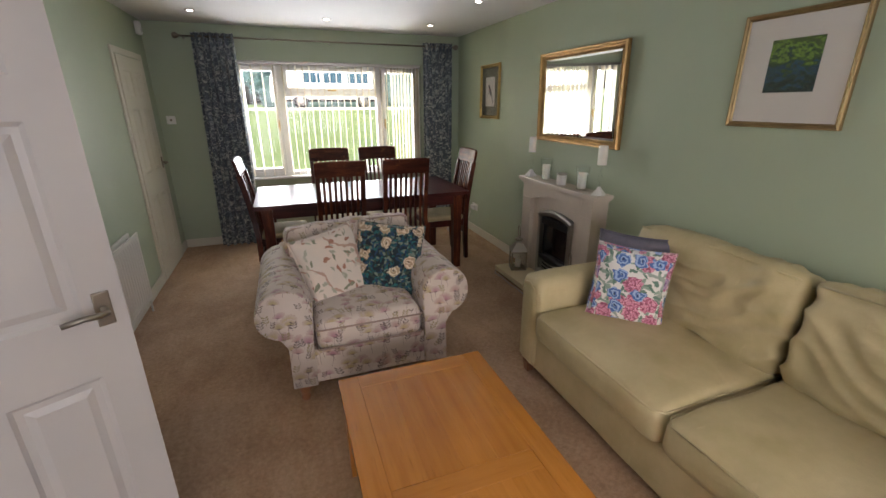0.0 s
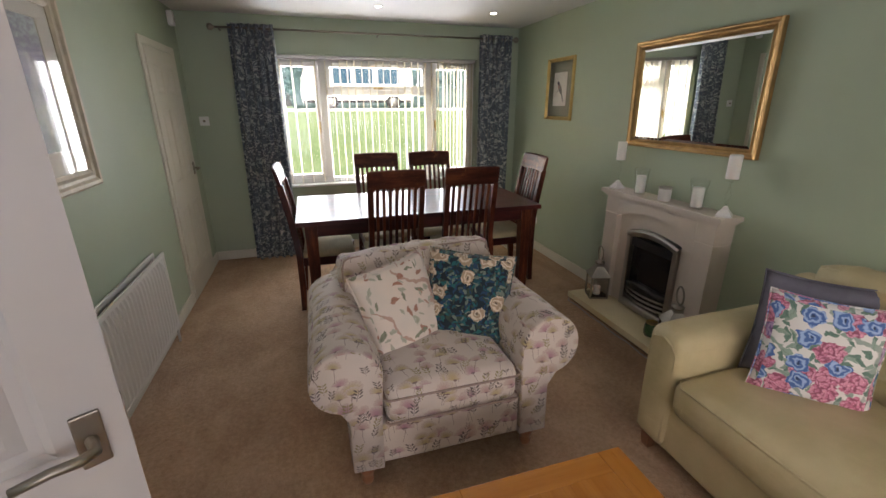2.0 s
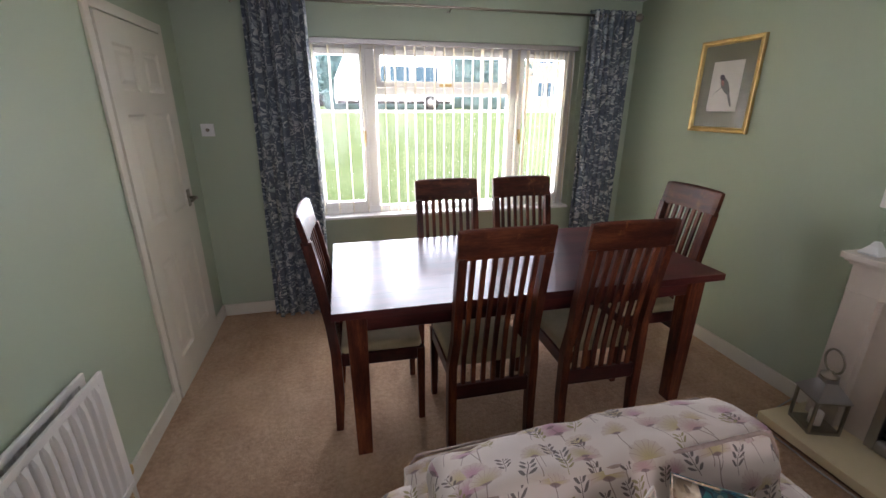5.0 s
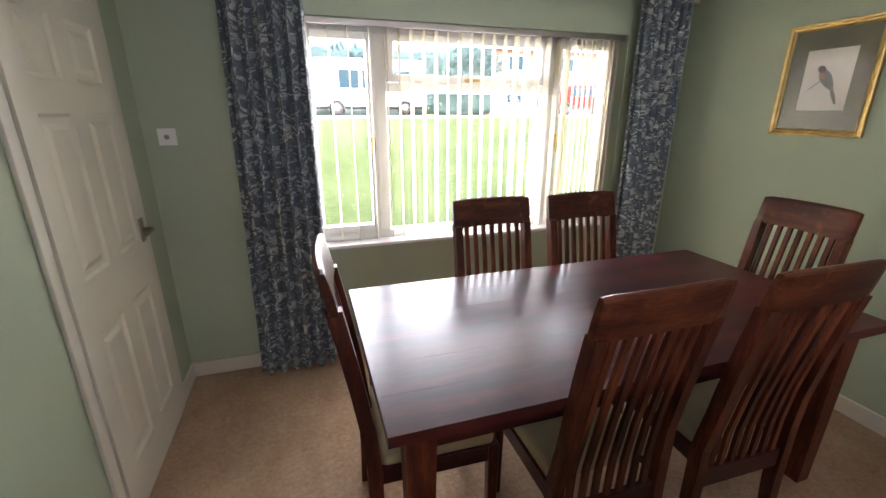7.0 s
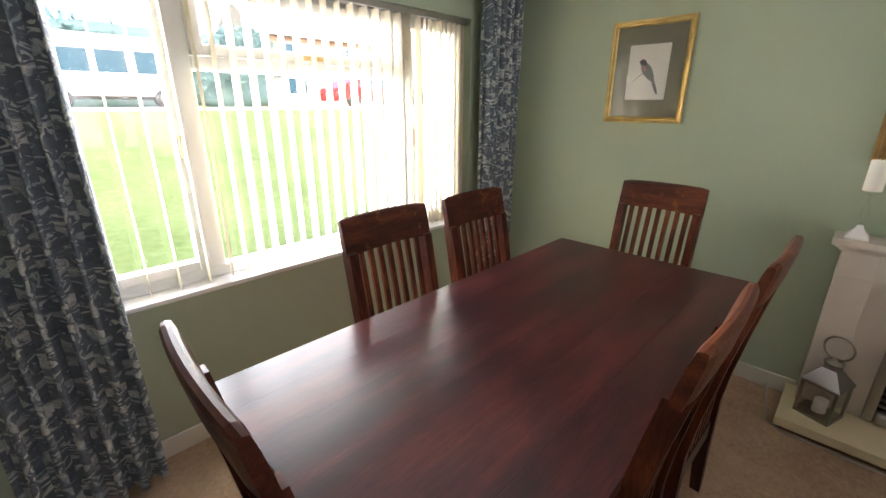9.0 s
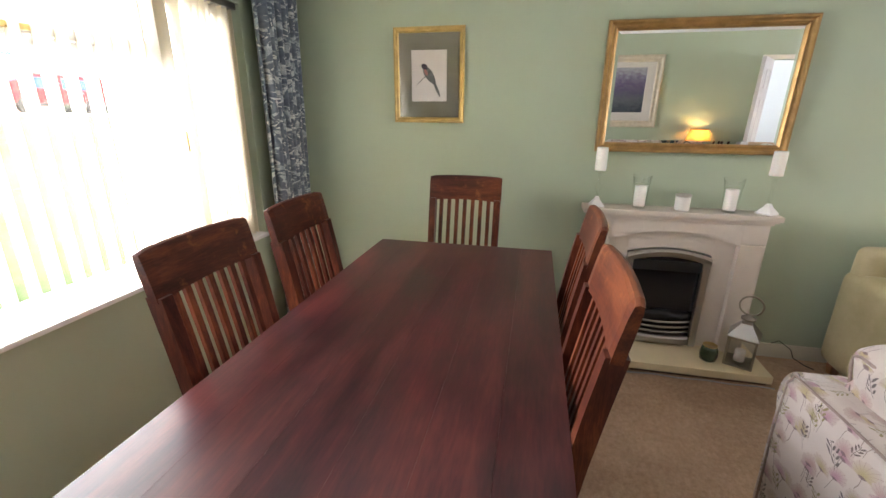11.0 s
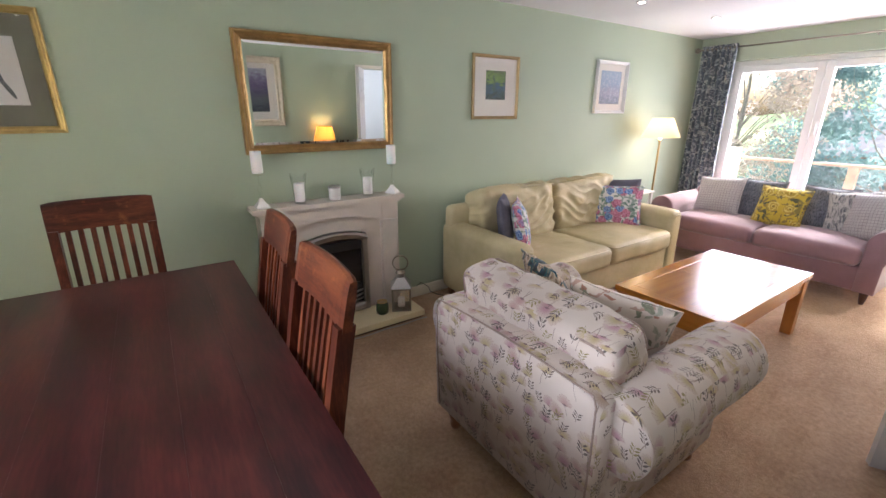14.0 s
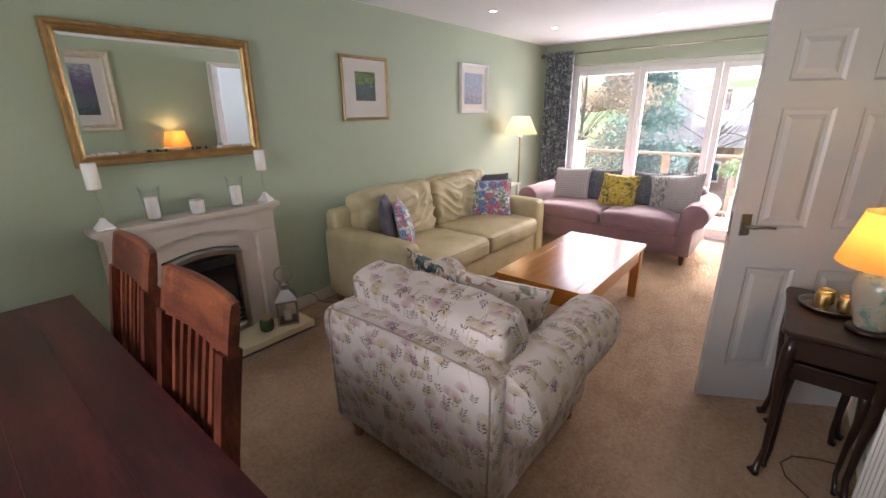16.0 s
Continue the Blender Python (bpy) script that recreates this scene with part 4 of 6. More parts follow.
for x in (CX0 + 0.012, CX1 - 0.087):
    for y in (CY0 + 0.012, CY1 - 0.087):
        part("leg", boxed(x, x + 0.075, y, y + 0.075, 0, CZ - 0.036, 0.004, 2, 0.9), OAK_Z, ct)


def scroll_arm(x_in, x_out, xr, zr, r, y0, y1, zbot, side, drop=0.0):
    """A rolled arm: inner face x_in, outer face x_out at the base, roll of radius r at (xr, zr); side +1 when it rolls towards +x."""
    bm = bmesh.new()
    prof = [(x_in, zbot), (x_in, zr * 0.6 + zbot * 0.4)]
    for k in range(19):
        a = math.pi - math.pi * 1.42 * k / 18
        prof.append((xr + side * r * math.cos(a), zr + r * math.sin(a)))
    prof += [(x_out, zr - r * 1.35), (x_out, zbot)]
    rings = []
    ys = [y0, y0 + 0.012, y0 + 0.03] + [y0 + 0.03 + (y1 - y0 - 0.05) * k / 10 for k in range(1, 11)] + [y1]
    c = Vector(((x_in + x_out) / 2, 0))
    for i, y in enumerate(ys):
        s = 0.955 if i == 0 else 0.99 if i == 1 else 1.0
        f = (y - y0) / (y1 - y0)
        ring = []
        for x, z in prof:
            w = 0.006 * noise.noise(Vector((x * 6, y * 5, z * 6)))
            xx = xr + (x - xr) * s if z > zr - r else c.x + (x - c.x) * s
            ring.append(bm.verts.new((xx + w, y, (z - zr) * (s if z > zr - r else 1) + zr + w - drop * f * max(0, min(1, (z - 0.3) / 0.3)))))
        rings.append(ring)
    n = len(prof)
    for a, b in zip(rings, rings[1:]):
        for k in range(n):
            bm.faces.new((a[k], a[(k + 1) % n], b[(k + 1) % n], b[k]))
    bm.faces.new(rings[0])
    bm.faces.new(rings[-1][::-1])
    bmesh.ops.recalc_face_normals(bm, faces=bm.faces)
    return bm


def piping_loop(points, mat, parent):
    part("piping", tube(points, 0.005, 6, closed=True), mat, parent, smooth=True)


PIPING = plain("braided_piping", (0.34, 0.255, 0.22), 0.9, vary=0.15, scale=60.0, bumps=0.3)


def armchair():
    th = thing("armchair", "wide roll-arm armchair in pale fabric printed with seed heads and leaves", "armchair")
    y0, y1 = 1.95, 2.83
    part("seat_base", soft_box(0.35, (y0 + y1) / 2, 0.225, 0.84, y1 - y0 - 0.01, 0.21, 0.02, wrinkle=0.002), FLORAL, th, smooth=True)
    part("arm", scroll_arm(0.04, -0.095, -0.092, 0.57, 0.142, y0 - 0.02, y1 - 0.06, 0.13, -1, 0.01), FLORAL, th, smooth=True)
    part("arm", scroll_arm(0.66, 0.795, 0.795, 0.57, 0.142, y0 - 0.02, y1 - 0.06, 0.13, 1, 0.01), FLORAL, th, smooth=True)
    seat = part("seat_cushion", soft_box(0.35, 2.245, 0.415, 0.59, 0.62, 0.17, 0.045, (0.0, 0.01, 0.028), 0.004), FLORAL, th, smooth=True)
    bm = bmesh.new()
    prof = [(y1 - 0.19, 0.14), (y1 - 0.14, 0.60), (y1 - 0.14, 0.70), (y1 - 0.132, 0.718), (y1 - 0.115, 0.725), (y1 - 0.02, 0.728), (y1 + 0.003, 0.722), (y1 + 0.012, 0.705), (y1 + 0.012, 0.50), (y1 + 0.004, 0.14)]
    N = 16
    rings = []
    for i in range(N + 1):
        u = i / N
        x = -0.10 + 0.90 * u
        e = 1 - abs(2 * u - 1) ** 8 * 0.05
        rings.append([bm.verts.new((x, y + 0.004 * noise.noise(Vector((x * 5, y, z * 5))), 0.14 + (z - 0.14) * e + 0.012 * math.sin(math.pi * u) * (z > 0.6))) for y, z in prof])
    for a, b in zip(rings, rings[1:]):
        for k in range(len(prof)):
            bm.faces.new((a[k], a[(k + 1) % len(prof)], b[(k + 1) % len(prof)], b[k]))
    bm.faces.new(rings[0])
    bm.faces.new(rings[-1][::-1])
    bmesh.ops.recalc_face_normals(bm, faces=bm.faces)
    part("back_frame", bm, FLORAL, th, smooth=True)
    part("piping", tube([(0.775, y1 + 0.006, 0.15), (0.785, y1 + 0.013, 0.50), (0.782, y1 + 0.012, 0.69), (0.765, y1 + 0.008, 0.722), (0.55, y1 + 0.008, 0.733), (0.35, y1 + 0.008, 0.738), (0.15, y1 + 0.008, 0.733), (-0.065, y1 + 0.008, 0.722), (-0.082, y1 + 0.012, 0.69), (-0.085, y1 + 0.013, 0.50), (-0.075, y1 + 0.006, 0.15)], 0.004, 6), PIPING, th, smooth=True)
    back = part("back_cushion", soft_box(0, 0, 0, 0.80, 0.20, 0.41, 0.035, (0.015, 0.03, 0.012), 0.016, 2.0, wscale=9.0, inner=24, crease=0.008), FLORAL, th, smooth=True)
    back.matrix_basis = pose(0.355, 2.60, 0.662, -14, -2.5, 0)
    for yy in (-0.092, 0.092):
        piping_loop([(-0.35, yy, -0.193), (0.35, yy, -0.193), (0.378, yy, -0.178), (0.392, yy, -0.14), (0.396, yy, 0.0), (0.392, yy, 0.14), (0.378, yy, 0.180), (0.35, yy, 0.194), (0.0, yy, 0.199), (-0.35, yy, 0.194), (-0.378, yy, 0.180), (-0.392, yy, 0.14), (-0.396, yy, 0.0), (-0.392, yy, -0.14), (-0.378, yy, -0.178)], PIPING, back)
    # piped seams on the seat cushion and the arm fronts
    zc = 0.46
    piping_loop([(0.065, 1.925, zc), (0.635, 1.925, zc), (0.648, 1.94, zc), (0.648, 2.53, zc), (0.052, 2.53, zc), (0.052, 1.94, zc)], PIPING, seat)
    zc = 0.345
    piping_loop([(0.065, 1.925, zc), (0.635, 1.925, zc), (0.648, 1.94, zc), (0.648, 2.53, zc), (0.052, 2.53, zc), (0.052, 1.94, zc)], PIPING, seat)
    for x in (-0.035, 0.735):
        for y in (2.0, 2.765):
            part("leg", lathe([(0.018, 0), (0.026, 0.012), (0.028, 0.03), (0.022, 0.045), (0.030, 0.06), (0.034, 0.085), (0.030, 0.10), (0.036, 0.118), (0.036, 0.135)], 20, (x, y, 0)), LEGWOOD, th, "turned light wooden leg", smooth=True)
    return th


armchair()


def cream_sofa():
    th = thing("sofa", "two-seat cream hide sofa with loose back cushions, along the sage wall", "sofa")
    xf, xb, ya, yb = 1.245, 2.17, -0.30, 1.88
    aw = 0.19
    part("base", soft_box((xf + 0.03 + xb) / 2, (ya + yb) / 2, 0.20, xb - xf - 0.03, yb - ya - 0.04, 0.26, 0.03, wrinkle=0.003), CREAM, th, smooth=True)
    for y0, y1 in ((ya, ya + aw), (yb - aw, yb)):
        arm = part("arm", soft_box((xf + xb) / 2 + 0.01, (y0 + y1) / 2, 0.365, xb - xf, y1 - y0, 0.58, 0.055, (0, 0.012, 0.01), 0.004, y0), CREAM, th, smooth=True)
        c = (y0 + y1) / 2
        pts = [(xf + 0.010 + 0.010 * (abs(a) > 0.05), c + a, z) for a, z in ((-0.066, 0.11), (-0.068, 0.3), (-0.068, 0.56), (-0.050, 0.606), (0.0, 0.622), (0.050, 0.606), (0.068, 0.56), (0.068, 0.3), (0.066, 0.11))]
        part("piping", tube(pts, 0.0055, 6), CREAM, arm, smooth=True)
    mid = (ya + yb) / 2
    for y0, y1, sd in ((ya + aw, mid, 1.0), (mid, yb - aw, 5.0)):
        w = y1 - y0
        seat = part("seat_cushion", soft_box((xf + 1.93) / 2, (y0 + y1) / 2, 0.395, 1.93 - xf + 0.02, w - 0.006, 0.17, 0.05, (0.015, 0, 0.03), 0.010, sd, wscale=4.0, inner=18), CREAM, th, smooth=True)
        back = part("back_cushion", soft_box(0, 0, 0, 0.23, w - 0.01, 0.47, 0.055, (0.03, 0.0, 0.015), 0.014, sd + 3, wscale=5.0, inner=44, crease=0.026), CREAM, th, smooth=True)
        back.matrix_basis = pose(1.99, (y0 + y1) / 2, 0.685, 0, 9, 0)
        part("piping", tube([(-0.115, -w / 2 + 0.03, 0.222), (-0.112, 0.0, 0.236), (-0.115, w / 2 - 0.03, 0.222)], 0.005, 6), CREAM, back, smooth=True)
        zc = 0.465
        xs = xf - 0.01
        part("piping", tube([(1.93, y0 + 0.012, zc), (xs + 0.04, y0 + 0.012, zc), (xs, y0 + 0.05, zc), (xs, y1 - 0.05, zc), (xs + 0.04, y1 - 0.012, zc), (1.93, y1 - 0.012, zc)], 0.005, 6), CREAM, seat, smooth=True)
    part("back_frame", soft_box(2.11, mid, 0.45, 0.13, yb - ya - 0.04, 0.72, 0.05, wrinkle=0.003), CREAM, th, smooth=True)
    for x in (xf + 0.06, xb - 0.06):
        for y in (ya + 0.07, yb - 0.07):
            part("leg", boxed(x - 0.028, x + 0.028, y - 0.028, y + 0.028, 0, 0.075, 0.003, 1, 0.75), LEGWOOD, th, "small tapered wooden leg")
    return th


cream_sofa()


def mauve_sofa():
    th = thing("sofa", "dusty mauve velvet roll-arm sofa backing onto the patio doors", "sofa")
    x0, x1, yf, yb = -0.07, 1.77, -0.86, -1.72
    part("base", soft_box((x0 + x1) / 2, (yf + yb) / 2, 0.22, x1 - x0, yf - yb, 0.22, 0.03, wrinkle=0.002), MAUVE, th, smooth=True)
    # arms built facing -y, then turned round
    cx = (x0 + x1) / 2
    for side in (-1, 1):
        xo = (x1 - x0) / 2
        bm = scroll_arm(side * (xo - 0.13), side * (xo + 0.01), side * (xo + 0.0), 0.53, 0.125, yf * -1 - 0.02, -yb - 0.05, 0.12, side, 0.0)
        bm.transform(Matrix.Translation((cx, 0, 0)) @ Matrix.Rotation(math.pi, 4, "Z"))
        part("arm", bm, MAUVE, th, smooth=True)
    mid = cx
    for a, b, sd in ((x0 + 0.13, mid, 2.0), (mid, x1 - 0.13, 6.0)):
        part("seat_cushion", soft_box((a + b) / 2, yf - 0.29, 0.40, b - a - 0.006, 0.66, 0.15, 0.05, (0, 0.01, 0.03), 0.005, sd, wscale=4), MAUVE, th, smooth=True)
    part("back_frame", soft_box(cx, yb + 0.10, 0.42, x1 - x0 - 0.02, 0.20, 0.62, 0.08, (0, 0, 0.01), 0.004), MAUVE, th, smooth=True)
    for x in (x0 + 0.06, x1 - 0.06):
        for y in (yf - 0.06, yb + 0.06):
            part("leg", lathe([(0.016, 0), (0.024, 0.04), (0.03, 0.09), (0.033, 0.112)], 16, (x, y, 0)), DARKLEG, th, "dark turned wooden leg", smooth=True)
    return th


mauve_sofa()


# ---------- fireplace ----------
STONE = plain("cream_marble", (0.56, 0.49, 0.425), 0.35, vary=0.06, scale=5.0, bumps=0.03)
HEARTH = plain("cream_hearth_marble", (0.72, 0.62, 0.40), 0.34, vary=0.06, scale=5.0)
SOOT = plain("black_fire_interior", (0.010, 0.009, 0.009), 0.5, vary=0.3)
SMOKED = plain("dark_glossy_fire_glass", (0.012, 0.012, 0.014), 0.08, vary=0.1)
fp = thing("fireplace", "cream stone fireplace surround with an electric fire and stone hearth", "fireplace")
FYC = 2.825


def arch(y):
    return 0.765 + 0.07 * (1 - ((y - FYC) / 0.36) ** 2)


def header(x0, x1, ya, yb, fn, ztop, N=16):
    """A solid whose underside follows fn(y)."""
    bm = bmesh.new()
    cols = []
    for i in range(N + 1):
        y = ya + (yb - ya) * i / N
        cols.append([bm.verts.new(p) for p in ((x0, y, fn(y)), (x0, y, ztop), (x1, y, ztop), (x1, y, fn(y)))])
    for a, b in zip(cols, cols[1:]):
        for k in range(4):
            bm.faces.new((a[k], a[(k + 1) % 4], b[(k + 1) % 4], b[k]))
    bm.faces.new(cols[0])
    bm.faces.new(cols[-1][::-1])
    bmesh.ops.recalc_face_normals(bm, faces=bm.faces)
    return bm


for ya, yb in ((2.33, 2.465), (3.185, 3.32)):
    part("pilaster", boxed(X1 - 0.145, X1, ya, yb, 0.07, 0.775, 0.004), STONE, fp)
part("frieze", header(X1 - 0.145, X1, 2.465, 3.185, arch, 0.90), STONE, fp)
for ya, yb in ((2.33, 2.465), (3.185, 3.32)):
    part("frieze_end", boxed(X1 - 0.145, X1, ya, yb, 0.775, 0.90, 0.003), STONE, fp)
for ya in (2.465, 3.065):
    part("inner_panel", boxed(X1 - 0.10, X1 - 0.002, ya, ya + 0.12, 0.07, 0.82, 0.002), STONE, fp)
part("inner_header", header(X1 - 0.10, X1 - 0.002, 2.585, 3.065, lambda y: 0.685 + 0.035 * (1 - ((y - FYC) / 0.24) ** 2), 0.838), STONE, fp)
for d, z0, z1 in ((0.155, 0.900, 0.915), (0.168, 0.915, 0.927), (0.18, 0.927, 0.957)):
    part("mantel_moulding" if z1 < 0.95 else "mantelshelf", boxed(X1 - d, X1, 2.33 - (d - 0.145) * 1.2, 3.32 + (d - 0.145) * 1.2, z0, z1, 0.003), STONE, fp)
part("hearth_slab", boxed(1.86, X1, 2.25, 3.37, 0.022, 0.07, 0.005), HEARTH, fp)
part("hearth_plinth", boxed(1.88, X1, 2.27, 3.35, 0.0, 0.022, 0.0), plain("dark_wood_plinth", (0.16, 0.09, 0.05), 0.5), fp, "dark wooden plinth under the hearth")

fire = thing("electric_fire", "arched brushed-chrome electric fire with black glass and front bars", "fire")


def fire_arch(y):
    return 0.655 + 0.045 * (1 - ((y - FYC) / 0.24) ** 2)


part("back_box", boxed(X1 - 0.06, X1 - 0.004, 2.60, 3.05, 0.075, 0.66), SOOT, fire)
part("side_trim", boxed(X1 - 0.125, X1 - 0.085, 2.585, 2.625, 0.071, 0.665, 0.006), CHROME, fire)
part("side_trim", boxed(X1 - 0.125, X1 - 0.085, 3.025, 3.065, 0.071, 0.665, 0.006), CHROME, fire)
bm = bmesh.new()
cols = []
for i in range(17):
    y = 2.585 + 0.48 * i / 16
    z = fire_arch(y)
    cols.append([bm.verts.new(p) for p in ((X1 - 0.12, y, z - 0.035), (X1 - 0.135, y, z), (X1 - 0.12, y, z + 0.015), (X1 - 0.09, y, z + 0.015), (X1 - 0.09, y, z - 0.035))])
for a, b in zip(cols, cols[1:]):
    for k in range(5):
        bm.faces.new((a[k], a[(k + 1) % 5], b[(k + 1) % 5], b[k]))
bm.faces.new(cols[0])
bm.faces.new(cols[-1][::-1])
bmesh.ops.recalc_face_normals(bm, faces=bm.faces)
part("arched_trim", bm, CHROME, fire)
part("hood", header(X1 - 0.11, X1 - 0.07, 2.626, 3.024, lambda y: 0.57, 0.635), BLACK, fire)
part("glass_panel", boxed(X1 - 0.085, X1 - 0.08, 2.626, 3.024, 0.30, 0.57), SMOKED, fire)
part("coal_bed", soft_box(X1 - 0.085, FYC, 0.255, 0.07, 0.38, 0.06, 0.02, (0, 0, 0.01), 0.02, 3.0, wscale=22.0), SOOT, fire, "dark imitation coals", smooth=True)
for k, z in enumerate((0.165, 0.20, 0.235)):
    pts = [(X1 - 0.10 - 0.045 * (1 - ((y - FYC) / 0.20) ** 2), y, z) for y in np.linspace(2.63, 3.02, 13)]
    part("front_bar", tube(pts, 0.0075, 8), CHROME, fire, smooth=True)
part("ash_cover", soft_box(X1 - 0.115, FYC, 0.108, 0.05, 0.40, 0.065, 0.02, (0.015, 0, 0)), CHROME, fire, smooth=True)


# ---------- framed things on the walls ----------
def moulding(w, h, width, depth):
    bm = bmesh.new()
    prof = [(0, 0), (0, 0.75), (0.12, 1.0), (0.3, 0.95), (0.45, 0.62), (0.62, 0.55), (0.8, 0.7), (1.0, 0.42), (1.0, 0.1)]
    rings = []
    for p, q in prof:
        i = p * width
        rings.append([bm.verts.new((a * (w / 2 - i), -q * depth, b * (h / 2 - i))) for a, b in ((-1, -1), (1, -1), (1, 1), (-1, 1))])
    for r0, r1 in zip(rings, rings[1:]):
        for k in range(4):
            bm.faces.new((r0[k], r0[(k + 1) % 4], r1[(k + 1) % 4], r1[k]))
    bmesh.ops.recalc_face_normals(bm, faces=bm.faces)
    return bm


def ring_board(w, h, iw, ih, y, dz=0.0):
    bm = bmesh.new()
    o = [bm.verts.new((a * w / 2, y, b * h / 2)) for a, b in ((-1, -1), (1, -1), (1, 1), (-1, 1))]
    n_ = [bm.verts.new((a * iw / 2, y, b * ih / 2 + dz)) for a, b in ((-1, -1), (1, -1), (1, 1), (-1, 1))]
    d = [bm.verts.new((a * (iw / 2 - 0.002), y + 0.003, b * (ih / 2 - 0.002) + dz)) for a, b in ((-1, -1), (1, -1), (1, 1), (-1, 1))]
    for k in range(4):
        bm.faces.new((o[k], o[(k + 1) % 4], n_[(k + 1) % 4], n_[k]))
        bm.faces.new((n_[k], n_[(k + 1) % 4], d[(k + 1) % 4], d[k]))
    return bm


def landscape(name, stops, speckle, seed, across=1.0, wobble=0.8):
    """A painted scene: bands of colour from the bottom up, broken by brush marks. Generated coordinates run 0..1 up the sheet."""
    n = Nodes(name)
    g = n.coord.outputs["Generated"]
    o = n.coord.outputs["Object"]
    sep = n.t.nodes.new("ShaderNodeSeparateXYZ")
    n.put(sep.inputs[0], g)
    wob = n.math("MULTIPLY", n.math("SUBTRACT", n.noise(n.vmath("ADD", n.scaled(o, (1, 1, 1.6)), (seed, 0, 0)), 22.0, 6, 0.65), 0.5), wobble)
    z = n.math("ADD", sep.outputs[2], wob)
    col = n.ramp(z, *stops)
    dab = n.step(n.noise(n.vmath("ADD", n.scaled(o, (across, 1, 1)), (0, 0, seed)), 55.0, 3), 0.5, 0.62)
    col = n.mix(n.math("MULTIPLY", dab, 0.5), col, speckle)
    return n.done(col, 0.5)


MOUNT = plain("ivory_mount_board", (0.66, 0.62, 0.57), 0.8, vary=0.02)
OLIVE = plain("olive_mount_board", (0.17, 0.165, 0.125), 0.8, vary=0.04)
PAPER = plain("off_white_paper", (0.64, 0.61, 0.58), 0.8, vary=0.03)
WHITEFRAME = plain("white_frame_paint", (0.74, 0.73, 0.72), 0.4, vary=0.02)
PALEFRAME = plain("cream_wash_frame", (0.55, 0.48, 0.36), 0.5, vary=0.12, scale=20.0)
THINGLASS = make_pane("picture_glass", 0.5)


def picture(label, m, w, h, width, depth, frame_mat, mount, art_w, art_h, art_mat, dz=0.0, glass=True):
    th = thing("framed_picture", label, "picture", "pictures on the walls", m)
    part("frame", moulding(w, h, width, depth), frame_mat, th)
    part("mount", ring_board(w - 2 * width + 0.006, h - 2 * width + 0.006, art_w, art_h, -0.008, dz), mount, th)
    bm = boxed(-art_w / 2 - 0.004, art_w / 2 + 0.004, -0.0045, -0.003, dz - art_h / 2 - 0.004, dz + art_h / 2 + 0.004)
    part("artwork", bm, art_mat, th)
    if glass:
        g = part("glass", boxed(-w / 2 + width - 0.003, w / 2 - width + 0.003, -0.0125, -0.0105, -h / 2 + width - 0.003, h / 2 - width + 0.003), THINGLASS, th)
        g.visible_shadow = False
    return th


def on_east(y, z):
    return pose(X1 - 0.001, y, z, 0, 0, -90)


# mirror
mir = thing("wall_mirror", "wide mirror in a gilt frame above the mantelpiece", "mirror", "", pose(X1 - 0.001, 2.805, 1.285, 0, 0, -90) @ pose(0, 0, 0, 1.35) @ pose(0, 0, 0.36))
part("frame", moulding(1.035, 0.72, 0.054, 0.04), GILT2, mir)
MIRROR = Nodes("mirror_silver").done((0.86, 0.88, 0.86), 0.012, 1.0)
MIRROR.node_tree.nodes["Principled BSDF"].inputs["Roughness"].default_value = 0.0
bm = bmesh.new()
w, h = 1.035 / 2 - 0.049, 0.72 / 2 - 0.049
rings = [[bm.verts.new((a * (w - i), y, b * (h - i))) for a, b in ((-1, -1), (1, -1), (1, 1), (-1, 1))] for i, y in ((0.0, -0.0105), (0.022, -0.013))]
for k in range(4):
    bm.faces.new((rings[0][k], rings[0][(k + 1) % 4], rings[1][(k + 1) % 4], rings[1][k]))
bm.faces.new(rings[1])
bmesh.ops.recalc_face_normals(bm, faces=bm.faces)
part("mirror_glass", bm, MIRROR, mir, "bevelled mirror glass")
part("backing", boxed(-w - 0.02, w + 0.02, -0.008, -0.001, -h - 0.02, h + 0.02), BLACK, mir)

FOREST = landscape("woodland_print", ((0.05, (0.012, 0.02, 0.02)), (0.22, (0.02, 0.06, 0.035)), (0.34, (0.02, 0.05, 0.11)), (0.44, (0.025, 0.11, 0.17)), (0.50, (0.02, 0.045, 0.02)), (0.66, (0.05, 0.11, 0.02)), (0.78, (0.24, 0.40, 0.05)), (0.92, (0.06, 0.10, 0.02))), (0.02, 0.04, 0.02), 2.0, 2.2, 2.0)
SEA = landscape("pale_seascape_print", ((0.1, (0.10, 0.10, 0.14)), (0.35, (0.22, 0.21, 0.27)), (0.6, (0.18, 0.23, 0.32)), (0.9, (0.24, 0.30, 0.39))), (0.40, 0.40, 0.46), 6.0, 0.5)
LAVENDER = landscape("lavender_field_print", ((0.1, (0.03, 0.04, 0.06)), (0.3, (0.10, 0.12, 0.13)), (0.45, (0.07, 0.06, 0.13)), (0.65, (0.13, 0.09, 0.19)), (0.8, (0.22, 0.19, 0.28)), (0.95, (0.38, 0.40, 0.44))), (0.16, 0.15, 0.20), 9.0, 0.6)
picture("woodland picture with ivory mount in a slim gilt frame", on_east(1.268, 1.742), 0.515, 0.515, 0.026, 0.022, BRONZE, MOUNT, 0.225, 0.235, FOREST, 0.02)
picture("pale seascape with white mount in a deep white frame", on_east(-0.33, 1.79), 0.52, 0.52, 0.032, 0.035, WHITEFRAME, MOUNT, 0.35, 0.33, SEA, 0.0, glass=False)
